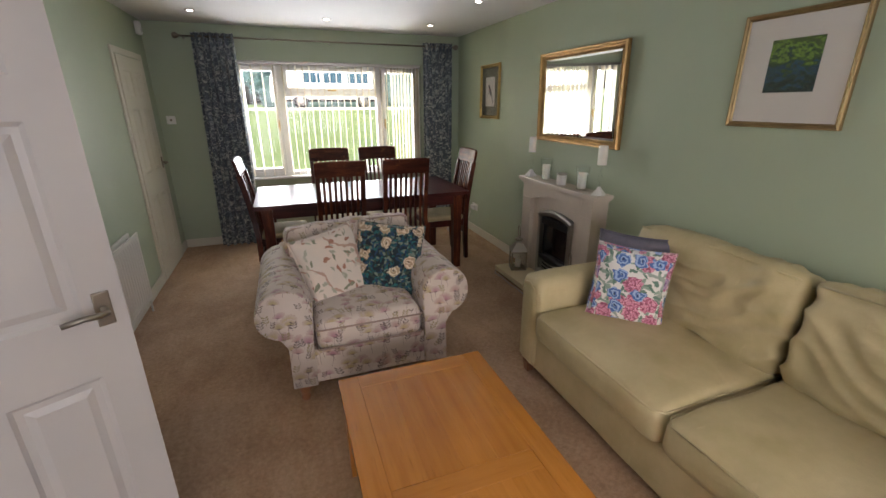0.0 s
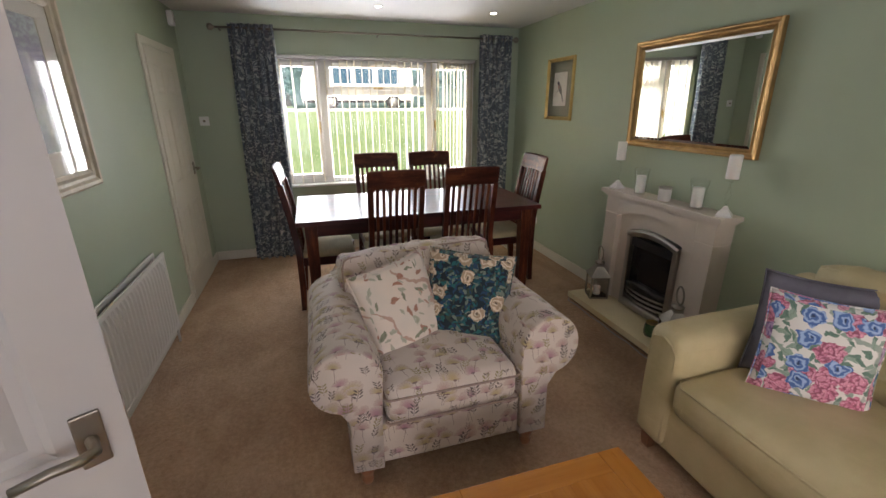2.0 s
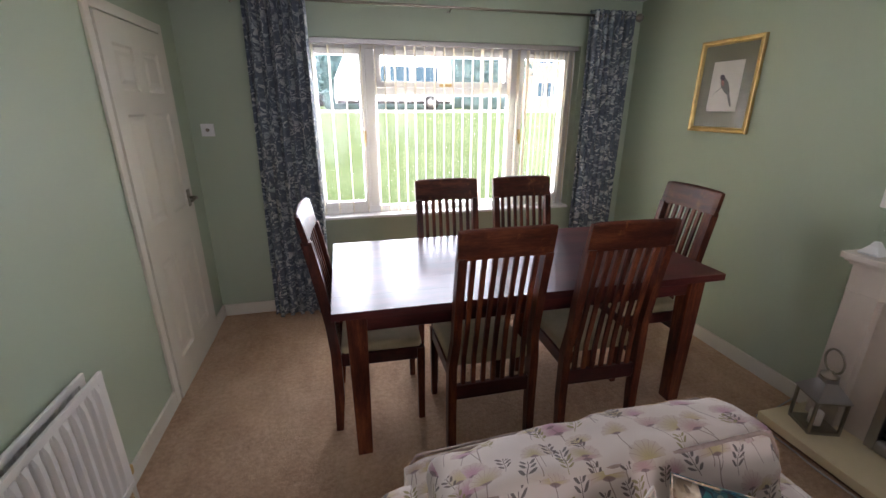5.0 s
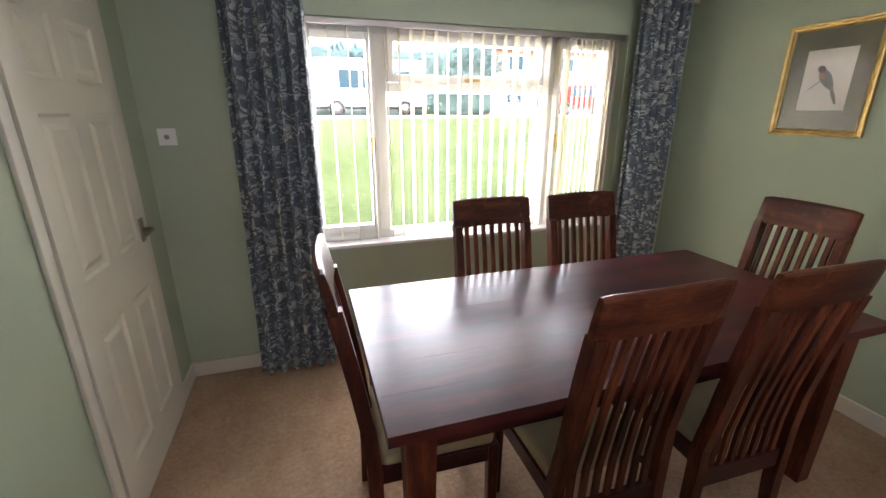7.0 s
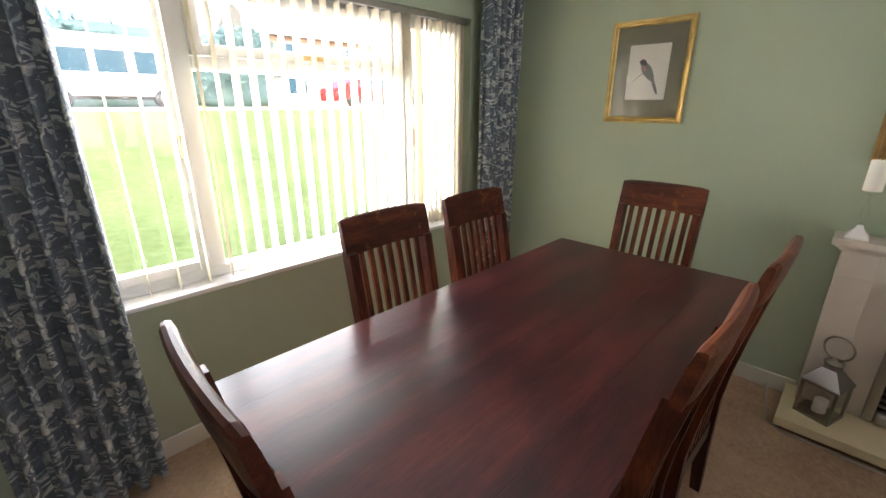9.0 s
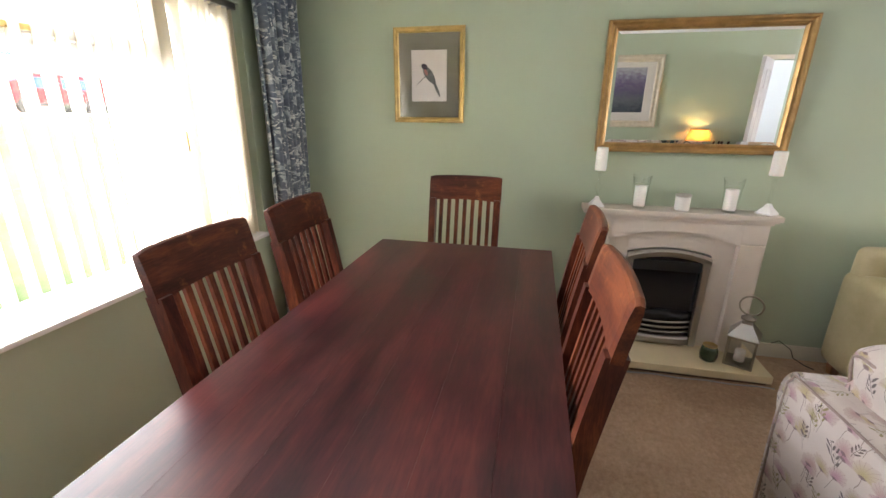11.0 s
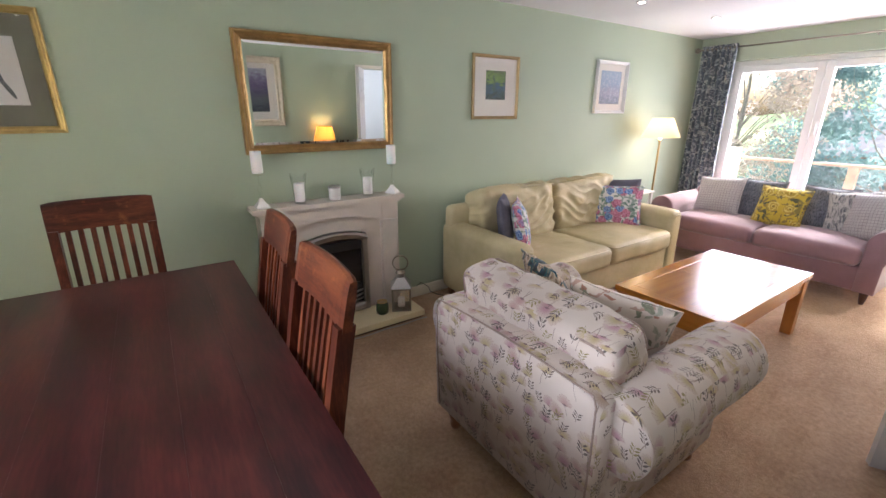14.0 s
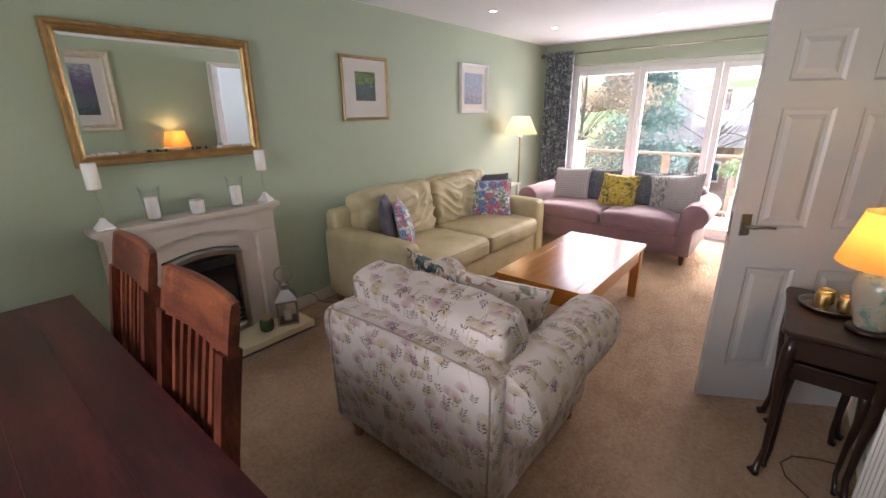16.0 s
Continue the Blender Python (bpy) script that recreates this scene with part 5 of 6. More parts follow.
bird = picture("bird print with olive mount in a gilt frame", on_east(4.378, 1.725), 0.46, 0.57, 0.034, 0.025, GILT, OLIVE, 0.235, 0.31, PAPER, 0.0)


def flat_shape(points, y, parent, name, material):
    bm = bmesh.new()
    vs = [bm.verts.new((x, y, z)) for x, z in points]
    bm.faces.new(vs)
    bmesh.ops.recalc_face_normals(bm, faces=bm.faces)
    return part(name, bm, material, parent)


def oval(cx, cz, a, b, turn, n=18, taper=0.0):
    out = []
    for k in range(n):
        t = 2 * math.pi * k / n
        x, z = a * math.cos(t), b * math.sin(t) * (1 - taper * math.cos(t))
        out.append((cx + x * math.cos(turn) - z * math.sin(turn), cz + x * math.sin(turn) + z * math.cos(turn)))
    return out


SLATE = plain("slate_feather_ink", (0.13, 0.13, 0.13), 0.8, vary=0.3, scale=60.0)
PLUM = plain("plum_feather_ink", (0.05, 0.035, 0.06), 0.8)
ROSE = plain("rose_feather_ink", (0.35, 0.16, 0.15), 0.8)
flat_shape(oval(0.005, 0.0, 0.062, 0.026, -0.95, taper=0.3), -0.0052, bird, "bird_body", SLATE)
flat_shape(oval(0.05, -0.075, 0.055, 0.009, -1.15), -0.0054, bird, "bird_tail", SLATE)
flat_shape(oval(-0.03, 0.055, 0.022, 0.017, -0.6), -0.0056, bird, "bird_head", PLUM)
flat_shape(oval(-0.02, 0.022, 0.02, 0.010, -1.1), -0.0058, bird, "bird_breast", ROSE)
flat_shape(oval(-0.045, -0.02, 0.05, 0.0025, 0.7), -0.0050, bird, "bird_twig", SLATE)
picture("lavender field picture with ivory mount in a broad cream frame", pose(X0 + 0.001, 2.655, 1.64, 0, 0, 90), 0.97, 0.88, 0.085, 0.03, PALEFRAME, MOUNT, 0.60, 0.55, LAVENDER, 0.02)

# ---------- small fittings ----------
sw = thing("wall_switch", "small square white control plate on the sage wall", "switch", "", pose(-1.10, Y1, 1.44))
part("plate", boxed(-0.043, 0.043, -0.010, 0, -0.043, 0.043, 0.004), UPVC, sw)
part("knob", lathe([(0.012, 0), (0.012, 0.008), (0.010, 0.010)], 16), NICKEL, sw, smooth=True).matrix_basis = pose(0, -0.010, 0, 90, 0, 0)
pir = thing("motion_sensor", "small white alarm motion sensor high in the corner", "sensor", "", pose(X0 + 0.003, 5.13, 2.30, 0, 0, 0))
part("housing", soft_box(0.025, 0, 0, 0.05, 0.07, 0.12, 0.015), UPVC, pir, smooth=True)
part("lens", soft_box(0.046, 0, -0.015, 0.014, 0.045, 0.04, 0.007), plain("milky_lens", (0.5, 0.5, 0.48), 0.3), pir, smooth=True)
soc = thing("wall_socket", "white double wall socket above the skirting board", "socket", "", pose(X1, 4.72, 0.34))
part("plate", boxed(-0.010, 0, -0.075, 0.075, -0.043, 0.043, 0.004), UPVC, soc)
part("plug", boxed(-0.052, -0.011, -0.06, -0.012, -0.03, 0.025, 0.006), UPVC, soc, "white plug")
part("plug", boxed(-0.045, -0.011, 0.012, 0.058, -0.03, 0.022, 0.006), UPVC, soc, "white plug")

hub = thing("extension_block", "white extension block with coiled lead on the carpet", "extension lead")
part("block", boxed(1.93, 2.0, 4.70, 4.92, 0.0, 0.04, 0.008), UPVC, hub)
part("lead", tube([(1.96, 4.72, 0.008), (2.03, 4.60, 0.006), (2.10, 4.70, 0.006), (2.06, 4.85, 0.006), (1.98, 4.98, 0.006), (2.10, 5.02, 0.006), (2.19, 4.9, 0.02), (2.21, 4.76, 0.3)], 0.0035, 6), UPVC, hub, smooth=True)
cb = thing("cable", "grey cable trailing along the front of the hearth", "cable", "loose cables")
part("lead", tube([(1.845 + 0.006 * math.sin(k * 1.3), 2.24 + 0.06 * k, 0.006) for k in range(19)] + [(1.90, 3.40, 0.006), (2.05, 3.42, 0.006), (2.22, 3.45, 0.03)], 0.0042, 6), plain("grey_flex", (0.42, 0.40, 0.37), 0.5), cb, smooth=True)
cb = thing("cable", "thin dark cable beside the sofa and skirting board", "cable", "loose cables")
part("lead", tube([(2.235, 2.10, 0.10), (2.20, 2.08, 0.14), (2.17, 2.02, 0.10), (2.20, 1.98, 0.03), (2.16, 1.93, 0.006), (2.12, 1.90, 0.006)], 0.003, 6), BLACK, cb, smooth=True)
cb = thing("cable", "brown lamp cable curled on the carpet below the table", "cable", "loose cables")
part("lead", tube([(-1.19, 1.93, 0.05), (-1.12, 1.90, 0.006), (-1.03, 1.84, 0.006), (-0.95, 1.76, 0.006), (-0.93, 1.68, 0.006), (-0.97, 1.60, 0.006), (-1.06, 1.55, 0.006), (-1.14, 1.53, 0.006)], 0.0035, 6), plain("brown_flex", (0.10, 0.06, 0.04), 0.5), cb, smooth=True)

BULB = glow("downlight_glow", (1.0, 0.93, 0.82), 6.0)


def downlight(x, y):
    th = thing("ceiling_light", "small round recessed downlight, lit, in the ceiling", "ceiling light", "ceiling downlights", pose(x, y, H))
    part("bezel", lathe([(0.026, -0.001), (0.028, -0.006), (0.040, -0.005), (0.043, -0.0005)], 20), CHROME, th, smooth=True)
    part("bulb", lathe([(0.0245, -0.0085), (0.025, -0.0015)], 16), BULB, th, "lit bulb")
    return th


dl = downlight(-0.64, 4.62)
for x, y in ((0.55, 4.65), (1.63, 4.64), (1.65, 3.45), (1.60, 0.29), (1.54, -0.84), (0.51, -0.88)):
    copy_thing(dl, pose(x, y, H))

# ---------- radiator ----------
RADW = plain("white_radiator_enamel", (0.70, 0.68, 0.63), 0.35, vary=0.02)
rad = thing("radiator", "white double-panel radiator fixed to the sage wall", "radiator")
RY0, RY1 = 1.97, 3.53


def radiator_panel(x, sgn):
    bm = bmesh.new()
    pitch = 0.0473
    nfl = int(round((RY1 - RY0 - 0.06) / pitch))

    def at(u, v):
        y = RY0 + 0.03 + u * (RY1 - RY0 - 0.06)
        k = 0.5 - 0.5 * math.cos(2 * math.pi * u * nfl)
        k = min(1, k * 1.6)
        e = max(0, min(1, min(v, 1 - v) / 0.07 - 0.35))
        return Vector((x + sgn * 0.015 * k * e, y, 0.16 + v * 0.51))

    grid_surface(bm, at, nfl * 6, 12)
    bmesh.ops.recalc_face_normals(bm, faces=bm.faces)
    add_box(bm, x - 0.006, x + 0.007, RY0, RY1, 0.655, 0.685, 0.004)
    add_box(bm, x - 0.006, x + 0.007, RY0, RY1, 0.145, 0.172, 0.004)
    add_box(bm, x - 0.006, x + 0.004, RY0, RY0 + 0.035, 0.172, 0.655)
    add_box(bm, x - 0.006, x + 0.004, RY1 - 0.035, RY1, 0.172, 0.655)
    return bm


part("front_panel", radiator_panel(X0 + 0.092, 1), RADW, rad)
part("back_panel", radiator_panel(X0 + 0.035, -1), RADW, rad)
part("pipe", tube([(X0 + 0.06, RY1 - 0.02, 0.17), (X0 + 0.06, RY1 + 0.045, 0.17), (X0 + 0.06, RY1 + 0.05, 0.12), (X0 + 0.06, RY1 + 0.05, 0.0)], 0.008, 8), RADW, rad, smooth=True)
part("valve", lathe([(0.012, 0), (0.016, 0.01), (0.016, 0.04), (0.010, 0.045)], 14, (X0 + 0.06, RY1 + 0.05, 0.15)), BRASS, rad, "brass radiator valve", smooth=True)
part("bracket", boxed(X0, X0 + 0.085, RY1 - 0.2, RY1 - 0.17, 0.2, 0.6), RADW, rad)
part("bracket", boxed(X0, X0 + 0.085, RY0 + 0.17, RY0 + 0.2, 0.2, 0.6), RADW, rad)

# ---------- side table with its lamp ----------
st = thing("side_table", "dark wooden nest side table on cabriole legs beside the open door", "side table")
bm = bmesh.new()
pts = []
sx0, sx1, sy0, sy1 = -1.17, -0.80, 1.27, 1.86
outline = []
for k in range(48):
    t = 2 * math.pi * k / 48
    c, s = math.cos(t), math.sin(t)
    e = 0.32
    x = (sx0 + sx1) / 2 + (sx1 - sx0) / 2 * math.copysign(abs(c) ** e, c) * (1 - 0.05 * math.cos(4 * t))
    y = (sy0 + sy1) / 2 + (sy1 - sy0) / 2 * math.copysign(abs(s) ** e, s) * (1 - 0.04 * math.cos(4 * t))
    outline.append((x, y))
rings = [[bm.verts.new(((sx0 + sx1) / 2 + (x - (sx0 + sx1) / 2) * k, (sy0 + sy1) / 2 + (y - (sy0 + sy1) / 2) * k, z)) for x, y in outline] for z, k in ((0.698, 0.97), (0.706, 1.0), (0.716, 1.0), (0.722, 0.98))]
for a, b in zip(rings, rings[1:]):
    for k in range(48):
        bm.faces.new((a[k], a[(k + 1) % 48], b[(k + 1) % 48], b[k]))
bm.faces.new(rings[0][::-1])
bm.faces.new(rings[-1])
part("tabletop", bm, DARKWOOD, st)
for a, b, c, d in ((sx0 + 0.03, sx1 - 0.03, sy0 + 0.035, sy0 + 0.05), (sx0 + 0.03, sx1 - 0.03, sy1 - 0.05, sy1 - 0.035), (sx1 - 0.05, sx1 - 0.035, sy0 + 0.05, sy1 - 0.05), (sx0 + 0.035, sx0 + 0.05, sy0 + 0.05, sy1 - 0.05)):
    part("apron", boxed(a, b, c, d, 0.60, 0.698, 0.002, 1), DARKWOOD, st)
part("drawer_front", boxed(sx1 - 0.034, sx1 - 0.028, sy0 + 0.12, sy1 - 0.12, 0.615, 0.688, 0.003, 1), DARKWOOD, st)


def cabriole(x, y, dx, dy, ztop, mat, parent, k=1.0):
    prof = [(0.0, 0.018, 0.020), (0.012, 0.022, 0.024), (0.03, 0.012, 0.014), (0.12, 0.0, 0.012), (0.3, 0.004, 0.015), (0.48, 0.014, 0.022), (0.6, 0.010, 0.026), (0.66, 0.0, 0.024)]
    pts = [(x + dx * o * k, y + dy * o * k, z / 0.66 * ztop) for z, o, r in prof]
    part("leg", tube(pts, [r * k for _, _, r in prof], 10), mat, parent, smooth=True)


for x, dx in ((sx0 + 0.05, -1), (sx1 - 0.055, 1)):
    for y, dy in ((sy0 + 0.06, -1), (sy1 - 0.06, 1)):
        cabriole(x, y, dx, dy, 0.69, DARKWOOD, st)
nest = thing("side_table", "smaller dark wooden table of the nest, tucked under the larger", "side table")
part("tabletop", boxed(-1.14, -0.84, 1.35, 1.78, 0.545, 0.565, 0.006), DARKWOOD, nest)
part("apron", boxed(-1.12, -0.86, 1.37, 1.76, 0.48, 0.545, 0.002, 1), DARKWOOD, nest)
for x, dx in ((-1.10, -1), (-0.88, 1)):
    for y, dy in ((1.40, -1), (1.73, 1)):
        cabriole(x, y, dx, dy, 0.50, DARKWOOD, nest, 0.75)

tl = thing("table_lamp", "lit table lamp with an amber shade on a patterned ceramic base", "lamp", "", pose(-1.065, 1.66, 0.722))


def make_ceramic():
    n = Nodes("patterned_ceramic")
    o = n.coord.outputs["Object"]
    col = n.ramp(n.noise(o, 18.0, 5), (0.35, (0.42, 0.30, 0.22)), (0.5, (0.36, 0.34, 0.26)), (0.6, (0.16, 0.24, 0.20)), (0.72, (0.34, 0.17, 0.14)))
    return n.done(col, 0.25, Coat_Weight=0.4)


part("plinth", lathe([(0.055, 0), (0.068, 0.004), (0.070, 0.014), (0.062, 0.02)], 28), DARKWOOD, tl, smooth=True)
part("lamp_base", lathe([(0.048, 0.02), (0.052, 0.03), (0.060, 0.06), (0.080, 0.12), (0.088, 0.18), (0.078, 0.23), (0.048, 0.262), (0.030, 0.275), (0.026, 0.29)], 32), make_ceramic(), tl, "patterned ceramic lamp base", smooth=True)
part("lamp_holder", lathe([(0.012, 0.29), (0.018, 0.30), (0.018, 0.335), (0.012, 0.34)], 16), BRASS, tl, smooth=True)


def open_shade(r0, r1, z0, z1, pleats=0):
    bm = bmesh.new()
    segs = 96 if pleats else 48

    def at(u, v):
        a = 2 * math.pi * u
        r = r0 + (r1 - r0) * v
        if pleats:
            r += 0.0016 * math.sin(a * pleats)
        return Vector((r * math.cos(a), r * math.sin(a), z0 + (z1 - z0) * v))

    grid_surface(bm, at, segs, 6, close_u=True)
    return bm


def shade_material(name, colour, through_colour):
    return make_translucent(name, colour, through_colour, 0.6, 400.0)


AMBER = shade_material("amber_shade_fabric", (0.62, 0.34, 0.12), (0.78, 0.36, 0.09))
IVORY = shade_material("ivory_pleated_shade_fabric", (0.72, 0.62, 0.46), (0.80, 0.66, 0.42))
ob = part("shade", open_shade(0.158, 0.108, 0.272, 0.470), AMBER, tl, "amber fabric shade", smooth=True)
WARMBULB = glow("warm_bulb_glow", (1.0, 0.72, 0.38), 6.0)
part("bulb", lathe([(0.010, 0.34), (0.022, 0.36), (0.026, 0.38), (0.018, 0.40), (0.006, 0.408)], 16), WARMBULB, tl, "lit bulb", smooth=True)

fl = thing("floor_lamp", "lit brass standard lamp with an ivory pleated shade", "lamp", "", pose(1.985, -0.99, 0))
part("base", lathe([(0.125, 0), (0.128, 0.010), (0.118, 0.022), (0.04, 0.032), (0.016, 0.05)], 32), BRASS, fl, smooth=True)
part("pole", lathe([(0.011, 0.045), (0.011, 1.22), (0.016, 1.225), (0.016, 1.24), (0.008, 1.25)], 14), BRASS, fl, smooth=True)
part("shade", open_shade(0.205, 0.105, 1.275, 1.485, 48), IVORY, fl, "ivory pleated shade", smooth=True)
part("bulb", lathe([(0.010, 1.25), (0.022, 1.29), (0.028, 1.32), (0.020, 1.345), (0.006, 1.355)], 16), WARMBULB, fl, "lit bulb", smooth=True)

wt = thing("side_table", "small white side table between the two sofas", "side table")
part("tabletop", boxed(1.84, 2.19, -0.80, -0.40, 0.685, 0.705, 0.006), WHITE, wt)
for x in (1.87, 2.16):
    for y in (-0.77, -0.43):
        part("leg", boxed(x - 0.016, x + 0.016, y - 0.016, y + 0.016, 0, 0.685, 0.002, 1), WHITE, wt)
part("shelf", boxed(1.87, 2.16, -0.77, -0.43, 0.20, 0.215, 0.002), WHITE, wt)

tray = thing("tray", "round metal tray with a low rim on the side table", "tray", "", pose(-0.955, 1.48, 0.722))
part("dish", lathe([(0.075, 0.0), (0.095, 0.004), (0.104, 0.018), (0.108, 0.019), (0.106, 0.014), (0.097, 0.004), (0.09, 0.003)], 36), NICKEL, tray, smooth=True)
for k, (dx, dy, r) in enumerate(((0.02, -0.02, 0.036), (-0.045, 0.03, 0.03), (0.03, 0.045, 0.026))):
    v = thing("tealight_holder", "mercury-glass tealight holder on the metal tray", "candle holder", "holders on the tray", pose(-0.955 + dx, 1.48 + dy, 0.727))
    part("cup", lathe([(r * 0.5, 0), (r * 0.85, 0.008), (r, 0.03), (r * 0.92, 0.055), (r * 0.82, 0.07), (r * 0.76, 0.07), (r * 0.85, 0.05), (r * 0.9, 0.03)], 20), BRASS, v, smooth=True)

# ---------- things on the mantelpiece and hearth ----------
WAX = plain("ivory_wax", (0.80, 0.77, 0.72), 0.5, vary=0.02, Subsurface_Weight=0.1)
CRACKLE = plain("silvered_glass", (0.62, 0.60, 0.57), 0.25, 0.6, 0.3, 60.0)


def tall_candlestick(y):
    th = thing("candlestick", "twisted glass candlestick on a white foot with an ivory candle", "candlestick", "candlesticks on the mantelpiece", pose(2.155, y, 0.957))
    part("foot", boxed(-0.042, 0.042, -0.042, 0.042, 0, 0.010, 0.002), WHITE, th)
    bm = bmesh.new()
    rings = []
    for z, r in ((0.010, 0.040), (0.02, 0.033), (0.04, 0.018), (0.06, 0.010)):
        rings.append([bm.verts.new((a * r, b * r, z)) for a, b in ((-1, -1), (1, -1), (1, 1), (-1, 1))])
    for a, b in zip(rings, rings[1:]):
        for k in range(4):
            bm.faces.new((a[k], a[(k + 1) % 4], b[(k + 1) % 4], b[k]))
    bm.faces.new(rings[-1])
    part("foot_taper", bm, WHITE, th)
    for ph in (0, math.pi):
        pts = [(0.013 * math.sin(math.pi * (z - 0.055) / 0.15) * math.cos(ph + 26 * (z - 0.055)), 0.013 * math.sin(math.pi * (z - 0.055) / 0.15) * math.sin(ph + 26 * (z - 0.055)), z) for z in np.linspace(0.055, 0.205, 18)]
        part("stem", tube(pts, 0.005, 8), GLASS, th, "clear twisted glass stem", smooth=True)
    part("cup", lathe([(0.008, 0.20), (0.034, 0.214), (0.036, 0.219), (0.03, 0.220)], 24), GLASS, th, smooth=True)
    c = part("candle", lathe([(0.033, 0.220), (0.0335, 0.225), (0.0335, 0.352), (0.031, 0.356), (0.024, 0.350), (0.002, 0.349)], 28), WAX, th, smooth=True)
    part("wick", lathe([(0.0012, 0.349), (0.001, 0.362)], 6), BLACK, c)
    return th


cs = tall_candlestick(3.285)
copy_thing(cs, pose(2.155, 2.345, 0.957, 0, 0, 35))


def glass_vase(y, k=1.0):
    th = thing("glass_candle_vase", "clear flared glass vase holding a white candle", "vase", "vases on the mantelpiece", pose(2.155, y, 0.957, 0, 0, 20 * y))
    bm = bmesh.new()
    out = [(0.036, 0), (0.040, 0.01), (0.042, 0.06), (0.046, 0.12), (0.056, 0.19)]
    inn = [(0.052, 0.19), (0.042, 0.12), (0.038, 0.06), (0.035, 0.014)]
    segs = 28
    rings = []
    for i, (r, z) in enumerate(out + inn):
        rings.append([bm.verts.new((r * math.cos(2 * math.pi * q / segs), r * math.sin(2 * math.pi * q / segs), z + (0.012 * math.cos(4 * math.pi * q / segs) if z > 0.15 else 0))) for q in range(segs)])
    for a, b in zip(rings, rings[1:]):
        for q in range(segs):
            bm.faces.new((a[q], a[(q + 1) % segs], b[(q + 1) % segs], b[q]))
    bm.faces.new(rings[0][::-1])
    bm.faces.new(rings[-1])
    part("vessel", bm, GLASS, th, smooth=True)
    part("candle", lathe([(0.033, 0.0142), (0.0335, 0.02), (0.0335, 0.132), (0.031, 0.135), (0.002, 0.132)], 24), WAX, th, "white pillar candle", smooth=True)
    return th


v = glass_vase(3.04)
copy_thing(v, pose(2.155, 2.545, 0.957, 0, 0, 50))
jar = thing("tealight_jar", "squat silvered glass candle jar with a bright rim", "candle jar", "", pose(2.15, 2.80, 0.957))
part("jar", lathe([(0.036, 0), (0.040, 0.006), (0.041, 0.08), (0.041, 0.092), (0.037, 0.092), (0.036, 0.02)], 28), plain("frosted_white_glass", (0.66, 0.64, 0.62), 0.3), jar, smooth=True)
part("rim", lathe([(0.0415, 0.082), (0.043, 0.084), (0.043, 0.094), (0.0405, 0.096), (0.037, 0.094)], 28), CHROME, jar, smooth=True)


def lantern(m, label):
    th = thing("lantern", label, "lantern", "lanterns on the hearth", m)
    w = 0.068
    part("base", boxed(-w - 0.006, w + 0.006, -w - 0.006, w + 0.006, 0, 0.016, 0.003), NICKEL, th)
    for a in (-1, 1):
        for b in (-1, 1):
            part("corner_post", boxed(a * w - 0.006, a * w + 0.006, b * w - 0.006, b * w + 0.006, 0.016, 0.185, 0.001, 1), NICKEL, th)
    for a, b, c, d in ((-w, w, -w - 0.005, -w + 0.005), (-w, w, w - 0.005, w + 0.005), (-w - 0.005, -w + 0.005, -w, w), (w - 0.005, w + 0.005, -w, w)):
        part("top_rail", boxed(a, b, c, d, 0.175, 0.190, 0.001, 1), NICKEL, th)
        part("glass_pane", boxed(a + (0.006 if b - a > 0.02 else 0.004), b - (0.006 if b - a > 0.02 else 0.004), c + (0.006 if d - c > 0.02 else 0.004), d - (0.006 if d - c > 0.02 else 0.004), 0.017, 0.175), PANE, th).visible_shadow = False
    bm = bmesh.new()
    rings = []
    for z, r in ((0.188, w + 0.012), (0.194, w + 0.010), (0.265, 0.028), (0.285, 0.028)):
        rings.append([bm.verts.new((a * r, b * r, z)) for a, b in ((-1, -1), (1, -1), (1, 1), (-1, 1))])
    for a, b in zip(rings, rings[1:]):
        for k in range(4):
            bm.faces.new((a[k], a[(k + 1) % 4], b[(k + 1) % 4], b[k]))
    bm.faces.new(rings[0][::-1])
    bm.faces.new(rings[-1])
    part("roof", bm, CHROME, th)
    part("cap", lathe([(0.030, 0.285), (0.038, 0.290), (0.038, 0.302), (0.020, 0.312), (0.010, 0.322)], 20), NICKEL, th, smooth=True)
    part("ring_handle", tube([(0.058 * math.sin(2 * math.pi * k / 24), 0, 0.375 - 0.058 * math.cos(2 * math.pi * k / 24)) for k in range(24)], 0.0055, 8, closed=True), NICKEL, th, smooth=True)
    part("candle", lathe([(0.028, 0.0162), (0.028, 0.085), (0.024, 0.088), (0.002, 0.086)], 20), WAX, th, smooth=True)
    return th


lan = lantern(pose(2.03, 3.22, 0.07, 0, 0, 70), "square antique-metal glazed lantern with ring handle on the hearth")
copy_thing(lan, pose(1.99, 2.385, 0.07, 0, 0, 62))
vo = thing("votive_jar", "small dark green ribbed glass votive on the hearth", "candle jar", "", pose(1.985, 2.555, 0.07))
part("jar", lathe([(0.036, 0), (0.046, 0.008), (0.050, 0.04), (0.046, 0.075), (0.038, 0.095), (0.034, 0.095), (0.042, 0.07), (0.045, 0.03)], 28), plain("dark_green_glass", (0.035, 0.075, 0.03), 0.2, vary=0.3, scale=30.0, Coat_Weight=0.5), vo, smooth=True)
part("rim", lathe([(0.037, 0.094), (0.040, 0.096), (0.040, 0.102), (0.036, 0.103), (0.033, 0.1)], 28), BRASS, vo, smooth=True)

